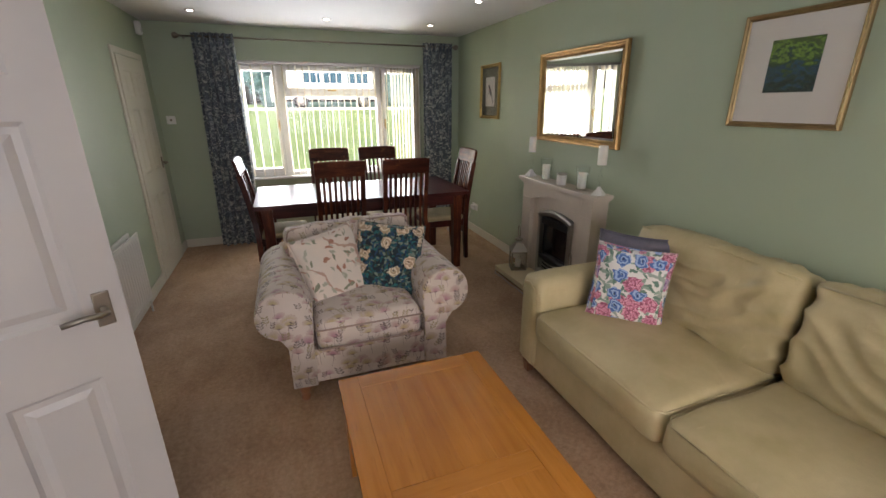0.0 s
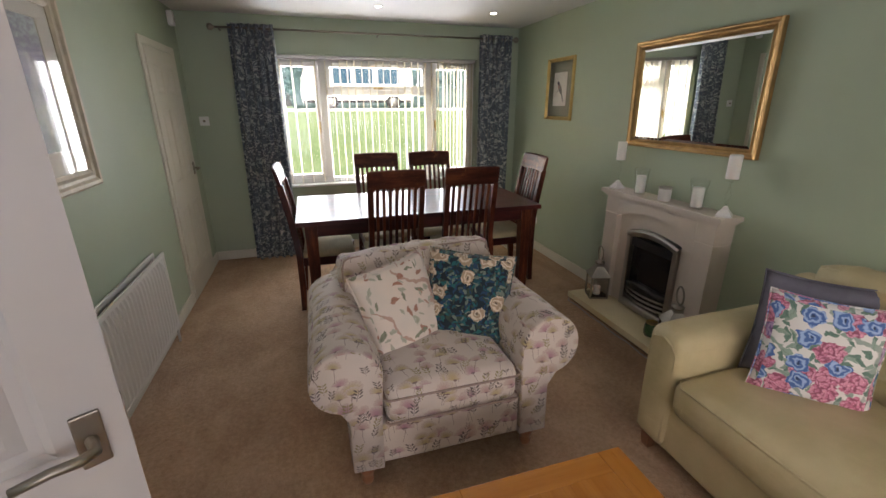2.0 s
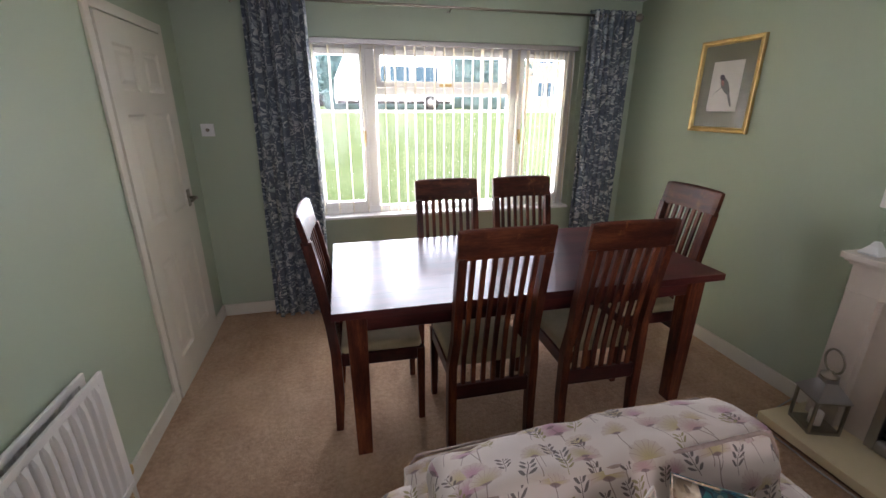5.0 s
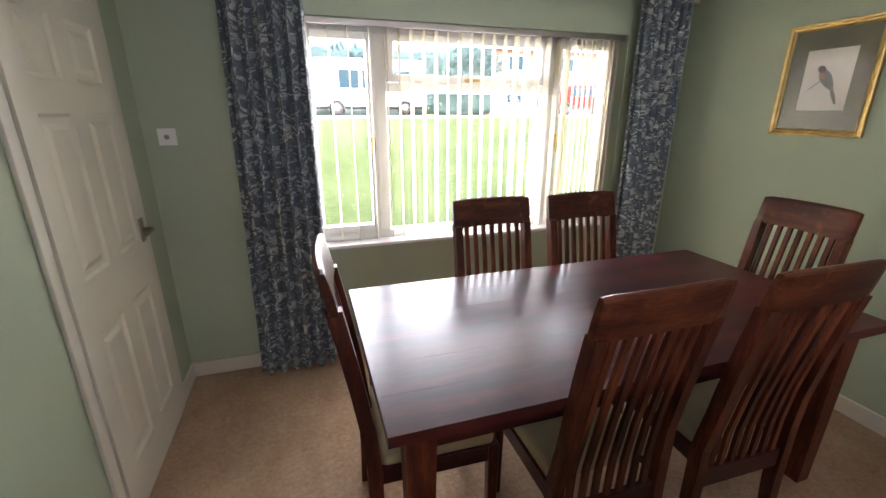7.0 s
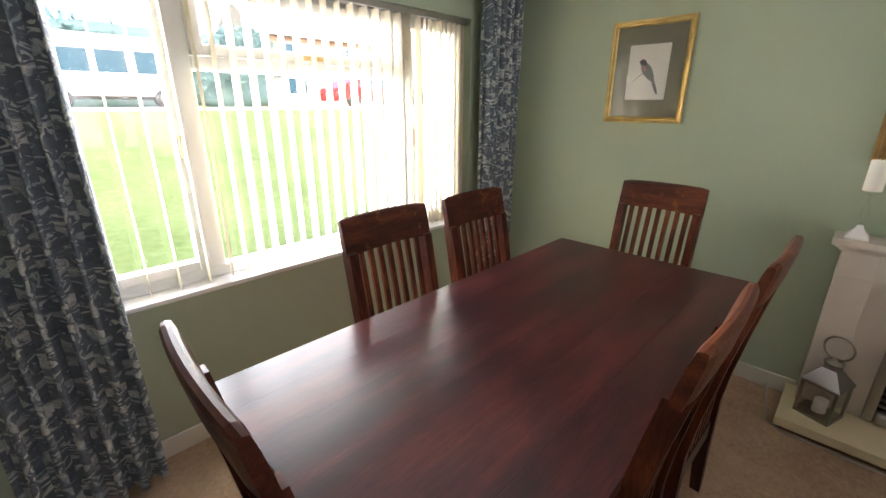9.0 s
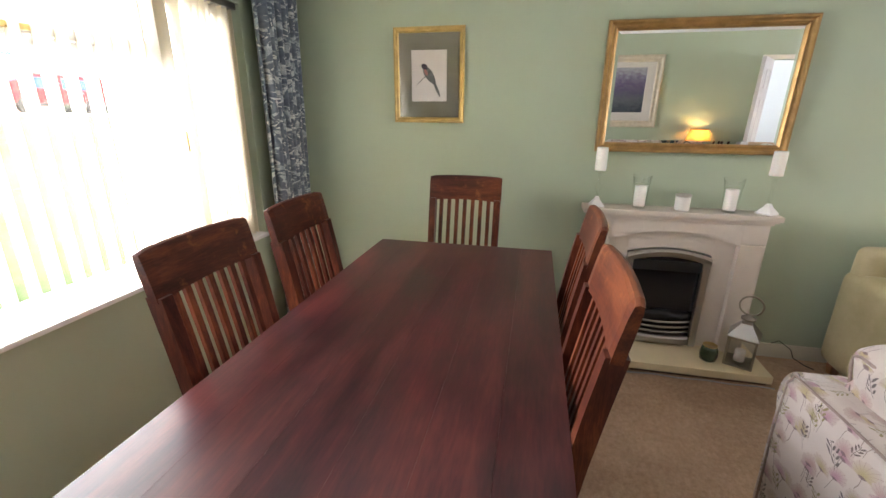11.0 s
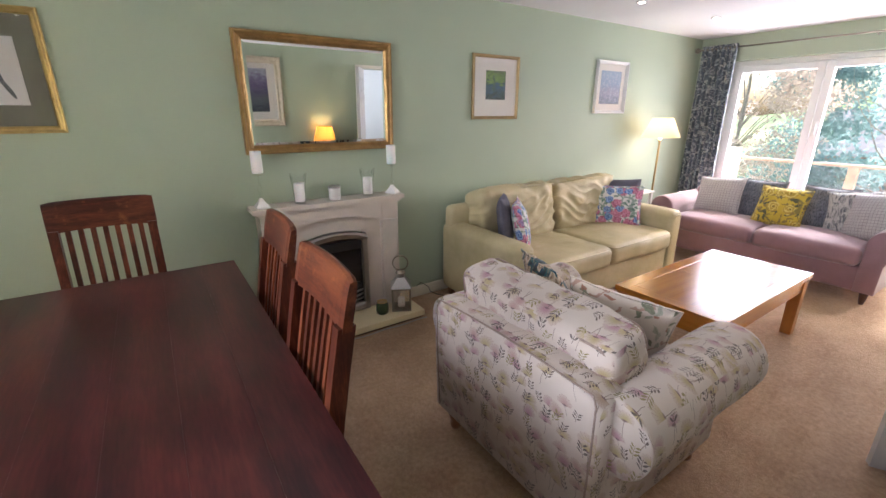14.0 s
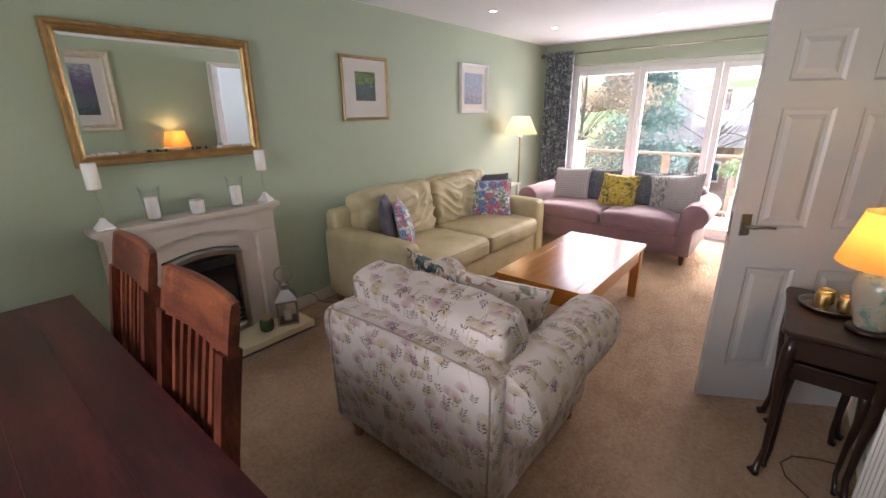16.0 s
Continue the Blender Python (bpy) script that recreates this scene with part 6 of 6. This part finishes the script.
# ---------- scatter cushions ----------
BOUQUET = make_floral_cushion("bouquet_cushion_print", (0.76, 0.75, 0.73), (((0.72, 0.34, 0.46), (0.50, 0.14, 0.24)), ((0.34, 0.48, 0.74), (0.07, 0.15, 0.42))), ((0.14, 0.24, 0.19), (0.28, 0.38, 0.32)), 1.3, 10.0, 0.30, bloom=0.46)
BIRDS = make_floral_cushion("willow_cushion_print", (0.72, 0.62, 0.54), (), ((0.40, 0.20, 0.14), (0.24, 0.25, 0.17), (0.42, 0.42, 0.33)), 5.2, 9.0, 0.82, (0.67, 0.60, 0.53))
TEAL = make_floral_cushion("teal_garden_cushion_print", (0.005, 0.020, 0.034), (((0.72, 0.60, 0.46), (0.42, 0.30, 0.20)), ), ((0.035, 0.06, 0.045), (0.006, 0.075, 0.10), (0.010, 0.12, 0.13), (0.17, 0.21, 0.17), (0.01, 0.05, 0.12)), 8.8, 10.5, 0.38, (0.003, 0.010, 0.02), 0.48)
YELLOW = make_floral_cushion("yellow_print_cushion", (0.55, 0.40, 0.04), (((0.62, 0.50, 0.14), (0.40, 0.27, 0.03)),), ((0.10, 0.10, 0.05), (0.26, 0.19, 0.05)), 3.9, 8.0, 0.35)
GREYPURPLE = plain("dusky_velvet", (0.13, 0.125, 0.16), 0.8, vary=0.25, scale=10.0, bumps=0.3)


def geometric(name, base, line, scale):
    n = Nodes(name)
    uv = n.coord.outputs["UV"]
    v = n.node("TexVoronoi", 0, props={"voronoi_dimensions": "2D", "feature": "DISTANCE_TO_EDGE"}, Vector=uv, Scale=scale, Randomness=0.0)
    w = n.math("MAXIMUM", n.step(v, 0.11, 0.06), n.step(v, 0.40, 0.44))
    col = n.mix(w, base, line)
    n.bump(n.noise(uv, 400.0, 2), 0.3, 0.001)
    return n.done(col, 0.8)


def streaks(name, dark, light, scale):
    n = Nodes(name)
    uv = n.coord.outputs["UV"]
    f = n.noise(n.scaled(uv, (3.0, 1.0, 1.0)), scale, 6, 0.7, distort=1.5)
    col = n.ramp(f, (0.40, dark), (0.55, light))
    n.bump(f, 0.4, 0.004)
    return n.done(col, 0.85, Sheen_Weight=0.4)


PALEGEO = geometric("pale_trellis_cushion", (0.46, 0.43, 0.43), (0.27, 0.25, 0.26), 38.0)
FURRY = streaks("dark_fur_cushion", (0.03, 0.035, 0.05), (0.16, 0.17, 0.20), 22.0)
STRIPY = streaks("grey_stripe_cushion", (0.07, 0.08, 0.10), (0.46, 0.44, 0.42), 9.0)


def leaning(x, y, z, yaw, back, roll=0):
    """A cushion whose face looks towards -y, leaning back, then turned by yaw."""
    return pose(x, y, z, 90 - back, 0, yaw) @ pose(0, 0, 0, 0, 0, roll)


scatter_cushion("cushion", "cream cushion printed with willow sprays on the armchair", BIRDS, leaning(0.205, 2.33, 0.67, 20, 22, 8), 0.42, 0.44, 0.14, 1.0)
scatter_cushion("cushion", "dark teal flower-garden print cushion on the armchair", TEAL, leaning(0.545, 2.33, 0.68, -24, 24, -5), 0.44, 0.44, 0.14, 2.0)
scatter_cushion("cushion", "dusky grey velvet cushion behind a floral one on the sofa", GREYPURPLE, leaning(1.75, 1.54, 0.69, -46, 10, -3), 0.40, 0.46, 0.12, 3.0)
scatter_cushion("cushion", "white cushion with pink and blue flowers on the sofa", BOUQUET, leaning(1.66, 1.45, 0.67, -46, 14, -3), 0.385, 0.43, 0.13, 4.0)
scatter_cushion("cushion", "dusky grey cushion propped in the sofa corner", GREYPURPLE, leaning(1.83, -0.03, 0.685, -150, 14, 2), 0.46, 0.44, 0.12, 5.0)
scatter_cushion("cushion", "floral pink and blue cushion propped in the sofa corner", BOUQUET, leaning(1.74, 0.09, 0.655, -150, 18, 2), 0.50, 0.42, 0.13, 6.0)
scatter_cushion("cushion", "pale grey trellis-patterned cushion on the mauve sofa", PALEGEO, leaning(1.40, -1.32, 0.665, 180, 20, 4), 0.46, 0.42, 0.14, 7.0)
scatter_cushion("cushion", "dark furry cushion on the mauve sofa", FURRY, leaning(1.05, -1.42, 0.665, 180, 14), 0.42, 0.42, 0.12, 8.0)
scatter_cushion("cushion", "mustard yellow printed cushion on the mauve sofa", YELLOW, leaning(0.80, -1.25, 0.65, 180, 22, -1), 0.42, 0.40, 0.13, 9.0)
scatter_cushion("cushion", "dark furry cushion on the mauve sofa", FURRY, leaning(0.50, -1.42, 0.665, 180, 14), 0.42, 0.42, 0.12, 10.0)
scatter_cushion("cushion", "grey and white streaked cushion on the mauve sofa", STRIPY, leaning(0.28, -1.36, 0.665, 176, 16, 10), 0.42, 0.42, 0.12, 11.0)
scatter_cushion("cushion", "pale grey trellis-patterned cushion against the sofa arm", PALEGEO, leaning(0.13, -1.24, 0.68, 150, 18, 10), 0.44, 0.44, 0.14, 12.0)

# ---------- outside the front window ----------
def make_grass():
    n = Nodes("lawn_grass")
    o = n.coord.outputs["Object"]
    col = n.ramp(n.math("ADD", n.math("MULTIPLY", n.noise(o, 0.6, 5), 0.5), n.math("MULTIPLY", n.noise(o, 9.0, 5), 0.5)), (0.36, (0.075, 0.12, 0.03)), (0.62, (0.15, 0.20, 0.075)))
    n.bump(n.noise(o, 60.0, 3), 0.8, 0.03)
    return n.done(col, 0.9)


GRASS = make_grass()
ASPHALT = plain("asphalt", (0.10, 0.10, 0.10), 0.9, vary=0.2, scale=2.0)
CONCRETE = plain("pale_paving", (0.46, 0.44, 0.41), 0.8, vary=0.12, scale=3.0, bumps=0.2)
# leaf colours paled to imitate the washed-out haze over the view
LEAFD = make_translucent("dark_conifer_leaf", (0.15, 0.24, 0.25), (0.30, 0.44, 0.44), 0.5, 3.0)
LEAFG = make_translucent("green_leaf", (0.24, 0.34, 0.17), (0.40, 0.55, 0.28), 0.5, 3.0)
LEAFA = make_translucent("autumn_leaf", (0.50, 0.42, 0.36), (0.58, 0.48, 0.42), 0.5, 3.0)
BARK = plain("grey_brown_bark", (0.30, 0.26, 0.22), 0.9, vary=0.25, scale=12.0, bumps=0.5, bump_scale=40.0)
BRICK = plain("red_brick", (0.38, 0.22, 0.17), 0.85, vary=0.2, scale=8.0)
RENDERED = plain("white_house_render", (0.66, 0.65, 0.62), 0.8, vary=0.04)
# roof grey lightened to stand in for haze over the houses
ROOFTILE = plain("grey_roof_tile", (0.30, 0.275, 0.27), 0.8, vary=0.2, scale=5.0)
BODYW = plain("white_vehicle_paint", (0.76, 0.76, 0.75), 0.25, vary=0.01, Coat_Weight=0.5)
BODYR = plain("red_vehicle_paint", (0.45, 0.02, 0.025), 0.25, vary=0.05, Coat_Weight=0.5)
TINT = plain("dark_vehicle_glass", (0.03, 0.07, 0.11), 0.08)
TYRE = plain("tyre_rubber", (0.02, 0.02, 0.02), 0.8)


def ground_z(y):
    if y > Y1:
        return -0.25 + 1.62 * max(0, min(1, (y - 7.0) / 13.0)) ** 0.9
    if y < -4.0:
        return -0.9 - 3.0 * max(0, min(1, (-y - 4.0) / 14.0))
    return -0.25


bm = bmesh.new()
ys = [-900, -300, -120, -60, -30, -22, -18, -14, -10, -7, -4.6, -3.9, -2, 2, 5.5, 7, 8, 9, 10, 12, 14, 16, 18, 20, 20.6, 60, 200, 900]
xs = [-900, -200, -60, -25, -10, 0, 10, 25, 60, 200, 900]
vs = [[bm.verts.new((x, y, ground_z(y) + (0.05 * noise.noise(Vector((x * 0.3, y * 0.3, 0))) if 8 < y < 19 else 0))) for x in xs] for y in ys]
for r0, r1 in zip(vs, vs[1:]):
    for k in range(len(xs) - 1):
        bm.faces.new((r0[k], r0[k + 1], r1[k + 1], r1[k]))
part("ground", bm, GRASS, None, "bright green lawn rising from the house to the road", "structure")
ZR = ground_z(21)
slab("road", -60, 60, 20.9, 28.0, ZR - 0.1, ZR + 0.02, ASPHALT)
slab("pavement", -60, 60, 19.9, 20.9, ZR - 0.1, ZR + 0.09, CONCRETE, "pale concrete pavement along the road")


def wheel(parent, x, y, z, r=0.34):
    w_ = part("wheel", lathe([(r * 0.9, -0.1), (r, -0.07), (r, 0.07), (r * 0.9, 0.1)], 28), TYRE, parent, "dark tyre", smooth=True)
    w_.matrix_basis = pose(x, y, z, 90, 0, 0)
    part("rim", lathe([(r * 0.6, 0.098), (r * 0.62, 0.104), (r * 0.2, 0.112)], 20), CHROME, w_, smooth=True)


def vehicle(label, x0, x1, y0, y1, zg, body_top, roof_top, mat, windows, wheels, nose=0.5):
    th = thing("car" if roof_top < 2 else "van", label, "vehicle")
    zc = zg + 0.32
    bm = bmesh.new()
    side = [(x0 + 0.05, zc), (x0, zc + 0.35), (x0 + 0.06, zg + body_top), (x0 + nose, zg + roof_top - 0.04), (x0 + nose + 0.2, zg + roof_top), (x1 - 0.35, zg + roof_top), (x1 - 0.08, zg + roof_top - 0.12), (x1, zg + body_top * 0.8), (x1, zc)]
    rings = []
    for y, inset in ((y0, 0.05), (y0 + 0.06, 0.0), (y1 - 0.06, 0.0), (y1, 0.05)):
        rings.append([bm.verts.new((x + (inset if x < (x0 + x1) / 2 else -inset), y, z - (inset if z > zg + 1 else 0))) for x, z in side])
    for a, b in zip(rings, rings[1:]):
        for k in range(len(side)):
            bm.faces.new((a[k], a[(k + 1) % len(side)], b[(k + 1) % len(side)], b[k]))
    bm.faces.new(rings[0])
    bm.faces.new(rings[-1][::-1])
    bmesh.ops.recalc_face_normals(bm, faces=bm.faces)
    part("body", bm, mat, th)
    for a, b, c, d in windows:
        part("window", boxed(a, b, y0 - 0.012, y0 + 0.02, zg + c, zg + d, 0.01), TINT, th)
    for x in wheels:
        wheel(th, x, y0 + 0.06, zg + 0.34)
    part("sill_trim", boxed(x0 + 0.1, x1 - 0.1, y0 - 0.008, y0 + 0.02, zc, zc + 0.12, 0.004), BLACK, th)
    return th


vehicle("white camper van with dark side windows parked on the road", -0.3, 4.9, 21.6, 23.5, ZR + 0.02, 1.35, 2.3, BODYW, ((1.15, 1.95, 1.15, 1.85), (2.1, 2.95, 1.15, 1.85), (3.2, 4.2, 1.15, 1.85)), (1.0, 3.9))
vehicle("red car parked on the road beyond the lawn", 11.0, 15.2, 21.6, 23.3, ZR + 0.02, 0.9, 1.45, BODYR, ((12.2, 13.1, 0.92, 1.33), (13.2, 14.2, 0.92, 1.33)), (11.9, 14.3), nose=1.2)


def leaf_cloud(name, centres, count, size, material, parent, seed, flat=0.6):
    rnd = random.Random(seed)
    verts, faces = [], []
    for _ in range(count):
        cx, cy, cz, r = rnd.choice(centres)
        d = Vector((rnd.gauss(0, 1), rnd.gauss(0, 1), rnd.gauss(0, 1))).normalized() * r * rnd.uniform(0.45, 1.05)
        p = Vector((cx, cy, cz)) + Vector((d.x, d.y, d.z * flat))
        a = Vector((rnd.gauss(0, 1), rnd.gauss(0, 1), rnd.gauss(0, 1))).normalized()
        b = a.cross(Vector((rnd.gauss(0, 1), rnd.gauss(0, 1), rnd.gauss(0, 1)))).normalized()
        s = size * rnd.uniform(0.6, 1.4)
        i = len(verts)
        verts += [tuple(p - a * s), tuple(p + b * s * 0.45), tuple(p + a * s), tuple(p - b * s * 0.45)]
        faces.append((i, i + 1, i + 2, i + 3))
    me = bpy.data.meshes.new(name)
    me.from_pydata(verts, [], faces)
    me.materials.append(material)
    ob = new(name, me)
    ob.parent = parent
    return ob


def tree(label, x, y, h, r, mat, seed, shape="round", count=3500, leaf_size=0.16):
    zg = ground_z(y)
    th = thing("tree", label, "tree")
    rnd = random.Random(seed)
    part("trunk", tube([(x + 0.1 * math.sin(k), y, zg - 0.2 + h * 0.8 * k / 6) for k in range(7)], [0.012 * r + 0.03 * r * (1 - k / 6) for k in range(7)], 9), BARK, th, smooth=True)
    centres = []
    for k in range(16):
        f = rnd.random()
        a = rnd.uniform(0, 6.28)
        if shape == "cone":
            rr = r * (1 - f) * 0.75
            centres.append((x + rr * math.cos(a), y + rr * math.sin(a), zg + h * (0.18 + 0.8 * f), 0.28 * r + 0.5 * r * (1 - f)))
        else:
            rr = r * 0.7 * math.sin(math.pi * (0.15 + 0.75 * f))
            centres.append((x + rr * math.cos(a), y + rr * math.sin(a), zg + h * (0.3 + 0.62 * f), r * rnd.uniform(0.32, 0.5)))
        c = centres[-1]
        part("limb", tube([(x, y, zg + h * (0.2 + 0.4 * f)), ((x * 0.6 + c[0] * 0.4), (y * 0.6 + c[1] * 0.4), (zg + h * (0.25 + 0.4 * f)) * 0.6 + c[2] * 0.4), (x * 0.3 + c[0] * 0.7, y * 0.3 + c[1] * 0.7, zg * 0.06 + c[2] * 0.94)], [0.010 * r, 0.006 * r, 0.002 * r], 6), BARK, th)
    leaf_cloud("crown", centres, count, leaf_size, mat, th, seed)
    return th


def hedge(label, x0, x1, y, h, d, mat, seed, count):
    th = thing("hedge", label, "hedge")
    zg = ground_z(y)
    rnd = random.Random(seed)
    centres = [(rnd.uniform(x0, x1), y + rnd.uniform(-d, d) * 0.4, zg + rnd.uniform(0.2, 0.85) * h, 0.28 * h) for _ in range(60)]
    leaf_cloud("foliage", centres, count, 0.2, mat, th, seed)
    part("core", soft_box((x0 + x1) / 2, y, zg + h * 0.42, x1 - x0, d * 0.6, h * 0.84, 0.5, wrinkle=0.3, wscale=0.6), mat, th, smooth=True)
    return th


hedge("tall dark clipped hedge beyond the road", -1.0, 12.0, 31.0, 4.6, 2.0, LEAFD, 5, 7000)


def house(label, x0, x1, y0, y1, zg, eaves, ridge, wall_mat, face, windows):
    """face: the y of the side that shows, windows as x, z, w, h on it."""
    th = thing("house", label, "house")
    part("wall", boxed(x0, x1, y0, y1, zg - 3, zg + eaves), wall_mat, th)
    bm = bmesh.new()
    o = 0.35
    ym = (y0 + y1) / 2
    a = [bm.verts.new(p) for p in ((x0 - o, y0 - o, zg + eaves), (x1 + o, y0 - o, zg + eaves), (x1 + o, y1 + o, zg + eaves), (x0 - o, y1 + o, zg + eaves), (x0 - o, ym, zg + ridge), (x1 + o, ym, zg + ridge))]
    for f in ((0, 1, 5, 4), (2, 3, 4, 5), (0, 4, 3), (1, 2, 5), (0, 3, 2, 1)):
        bm.faces.new([a[k] for k in f])
    bmesh.ops.recalc_face_normals(bm, faces=bm.faces)
    part("roof", bm, ROOFTILE, th)
    part("chimney", boxed(x0 + 0.8, x0 + 1.5, ym - 0.3, ym + 0.3, zg + ridge - 0.4, zg + ridge + 0.8), BRICK, th)
    s = 1 if face > ym else -1
    for x, z, w, h in windows:
        wd = part("window", add_box(boxed(x - w / 2, x + w / 2, min(face, face + s * 0.05), max(face, face + s * 0.05), zg + z, zg + z + h), x - 0.03, x + 0.03, min(face, face + s * 0.06), max(face, face + s * 0.06), zg + z, zg + z + h), UPVC, th)
        for k in (-1, 1):
            part("pane", boxed(x + k * w / 4 - w / 5, x + k * w / 4 + w / 5, min(face + s * 0.052, face + s * 0.06), max(face + s * 0.052, face + s * 0.06), zg + z + 0.1, zg + z + h - 0.1), TINT, wd)
    return th


house("red brick house with a tiled roof across the road", 14.0, 24.0, 36.0, 44.0, ZR, 5.0, 7.8, BRICK, 36.0, ((16.5, 0.9, 1.8, 1.3), (21, 0.9, 1.8, 1.3), (16.5, 3.4, 1.6, 1.2), (21, 3.4, 1.6, 1.2)))

# ---------- terrace and garden behind the patio doors ----------
slab("terrace", -3.0, 4.5, -3.85, Y0 - 0.3, -0.9, -0.06, CONCRETE, "pale paved terrace outside the patio doors")
rail = thing("railing", "brown timber balustrade with clear infill along the terrace edge", "railing")
RAILW = plain("red_brown_timber", (0.40, 0.26, 0.19), 0.5, vary=0.15, scale=10.0)
part("top_rail", boxed(-0.35, 2.6, -3.74, -3.66, 0.86, 0.90, 0.006), RAILW, rail)
part("bottom_rail", boxed(-0.35, 2.6, -3.72, -3.68, 0.02, 0.06, 0.004), RAILW, rail)
for x in (-0.31, 0.85, 2.56):
    part("post", boxed(x - 0.05, x + 0.05, -3.75, -3.65, -0.06, 0.86, 0.006), RAILW, rail)
for a, b in ((-0.26, 0.80), (0.90, 2.51)):
    part("glass_panel", boxed(a, b, -3.706, -3.694, 0.08, 0.84), PANE, rail).visible_shadow = False
scr = thing("garden_screen", "tall white rendered pier at the end of the terrace", "pier")
part("panel", boxed(2.02, 2.45, -3.3, -3.0, -0.06, 1.06, 0.01), RENDERED, scr)
gc = thing("garden_chair", "pale slatted garden chair on the terrace", "garden chair", "", pose(-0.45, -3.1, -0.06, 0, 0, 20))
for k in range(5):
    part("seat_slat", boxed(-0.24, 0.24, -0.22 + k * 0.09, -0.15 + k * 0.09, 0.42, 0.44, 0.003, 1), RENDERED, gc)
    part("back_slat", boxed(-0.22 + k * 0.095, -0.17 + k * 0.095, -0.26, -0.24, 0.44, 0.90, 0.003, 1), RENDERED, gc)
for x in (-0.23, 0.23):
    for y in (-0.24, 0.2):
        part("leg", boxed(x - 0.02, x + 0.02, y - 0.02, y + 0.02, 0, 0.42), RENDERED, gc)

tree("tall autumn tree with yellow and russet leaves beyond the terrace", 6.4, -14.0, 8.5, 2.6, LEAFA, 11, count=7000, leaf_size=0.07)
tree("large blue-green conifer beyond the terrace", 4.9, -17.0, 11.0, 2.1, LEAFD, 12, "cone", 16000, 0.09)
tree("dense evergreen bush at the edge of the garden", -0.3, -14.5, 3.9, 1.6, LEAFG, 13, count=4000, leaf_size=0.09)
tree("green shrub below the terrace", 6.5, -9.0, 3.6, 1.5, LEAFG, 14, count=4000, leaf_size=0.07)
bt = thing("tree", "bare spreading tree with long low branches", "tree")
zt = ground_z(-16)
part("trunk", tube([(2.9, -16, zt - 0.2), (2.8, -16, zt + 1.5), (2.3, -15.8, zt + 3.2), (1.4, -15.5, zt + 4.6)], [0.17, 0.14, 0.10, 0.06], 9), BARK, bt, smooth=True)
rnd = random.Random(8)
for k in range(14):
    a0 = Vector((2.5 - 0.08 * k, -15.8, zt + 2.4 + 0.16 * k))
    pts = [a0]
    d = Vector((-1.0 + 0.5 * rnd.random(), rnd.uniform(-0.5, 0.5), rnd.uniform(0.0, 0.7))) if k % 4 else Vector((0.9, 0.2, 0.6))
    for s in range(7):
        d = (d + Vector((rnd.uniform(-0.3, 0.3), rnd.uniform(-0.3, 0.3), rnd.uniform(-0.25, 0.35)))).normalized()
        pts.append(pts[-1] + d * 0.55)
    part("limb", tube(pts, [0.030, 0.026, 0.022, 0.017, 0.013, 0.009, 0.006, 0.003], 6), BARK, bt, smooth=True)
house("white rendered house with brick lower storey down the slope", -0.5, 6.0, -36.0, -29.0, -3.9, 4.4, 6.8, RENDERED, -29.0, ((1.0, 1.0, 1.4, 1.3), (4.2, 1.0, 1.4, 1.3), (1.0, 3.0, 1.4, 1.1), (4.2, 3.0, 1.4, 1.1)))
house("red brick house with a tiled roof down the slope", 1.6, 6.2, -27.0, -22.0, -3.9, 3.6, 5.6, BRICK, -22.0, ((2.6, 1.8, 1.1, 1.1), (4.8, 1.8, 1.1, 1.1)))
hl = thing("hillside", "distant wooded hillside on the skyline", "hill")
bm = bmesh.new()


def hill(u, v):
    x = -160 + 320 * u
    return Vector((x, -150 - 60 * v, -6 + v * (20 + 8 * noise.noise(Vector((x * 0.02, 0, 3)))) * math.sin(math.pi * min(1, 0.15 + u))))


grid_surface(bm, hill, 60, 8)
part("slope", bm, LEAFG, hl)
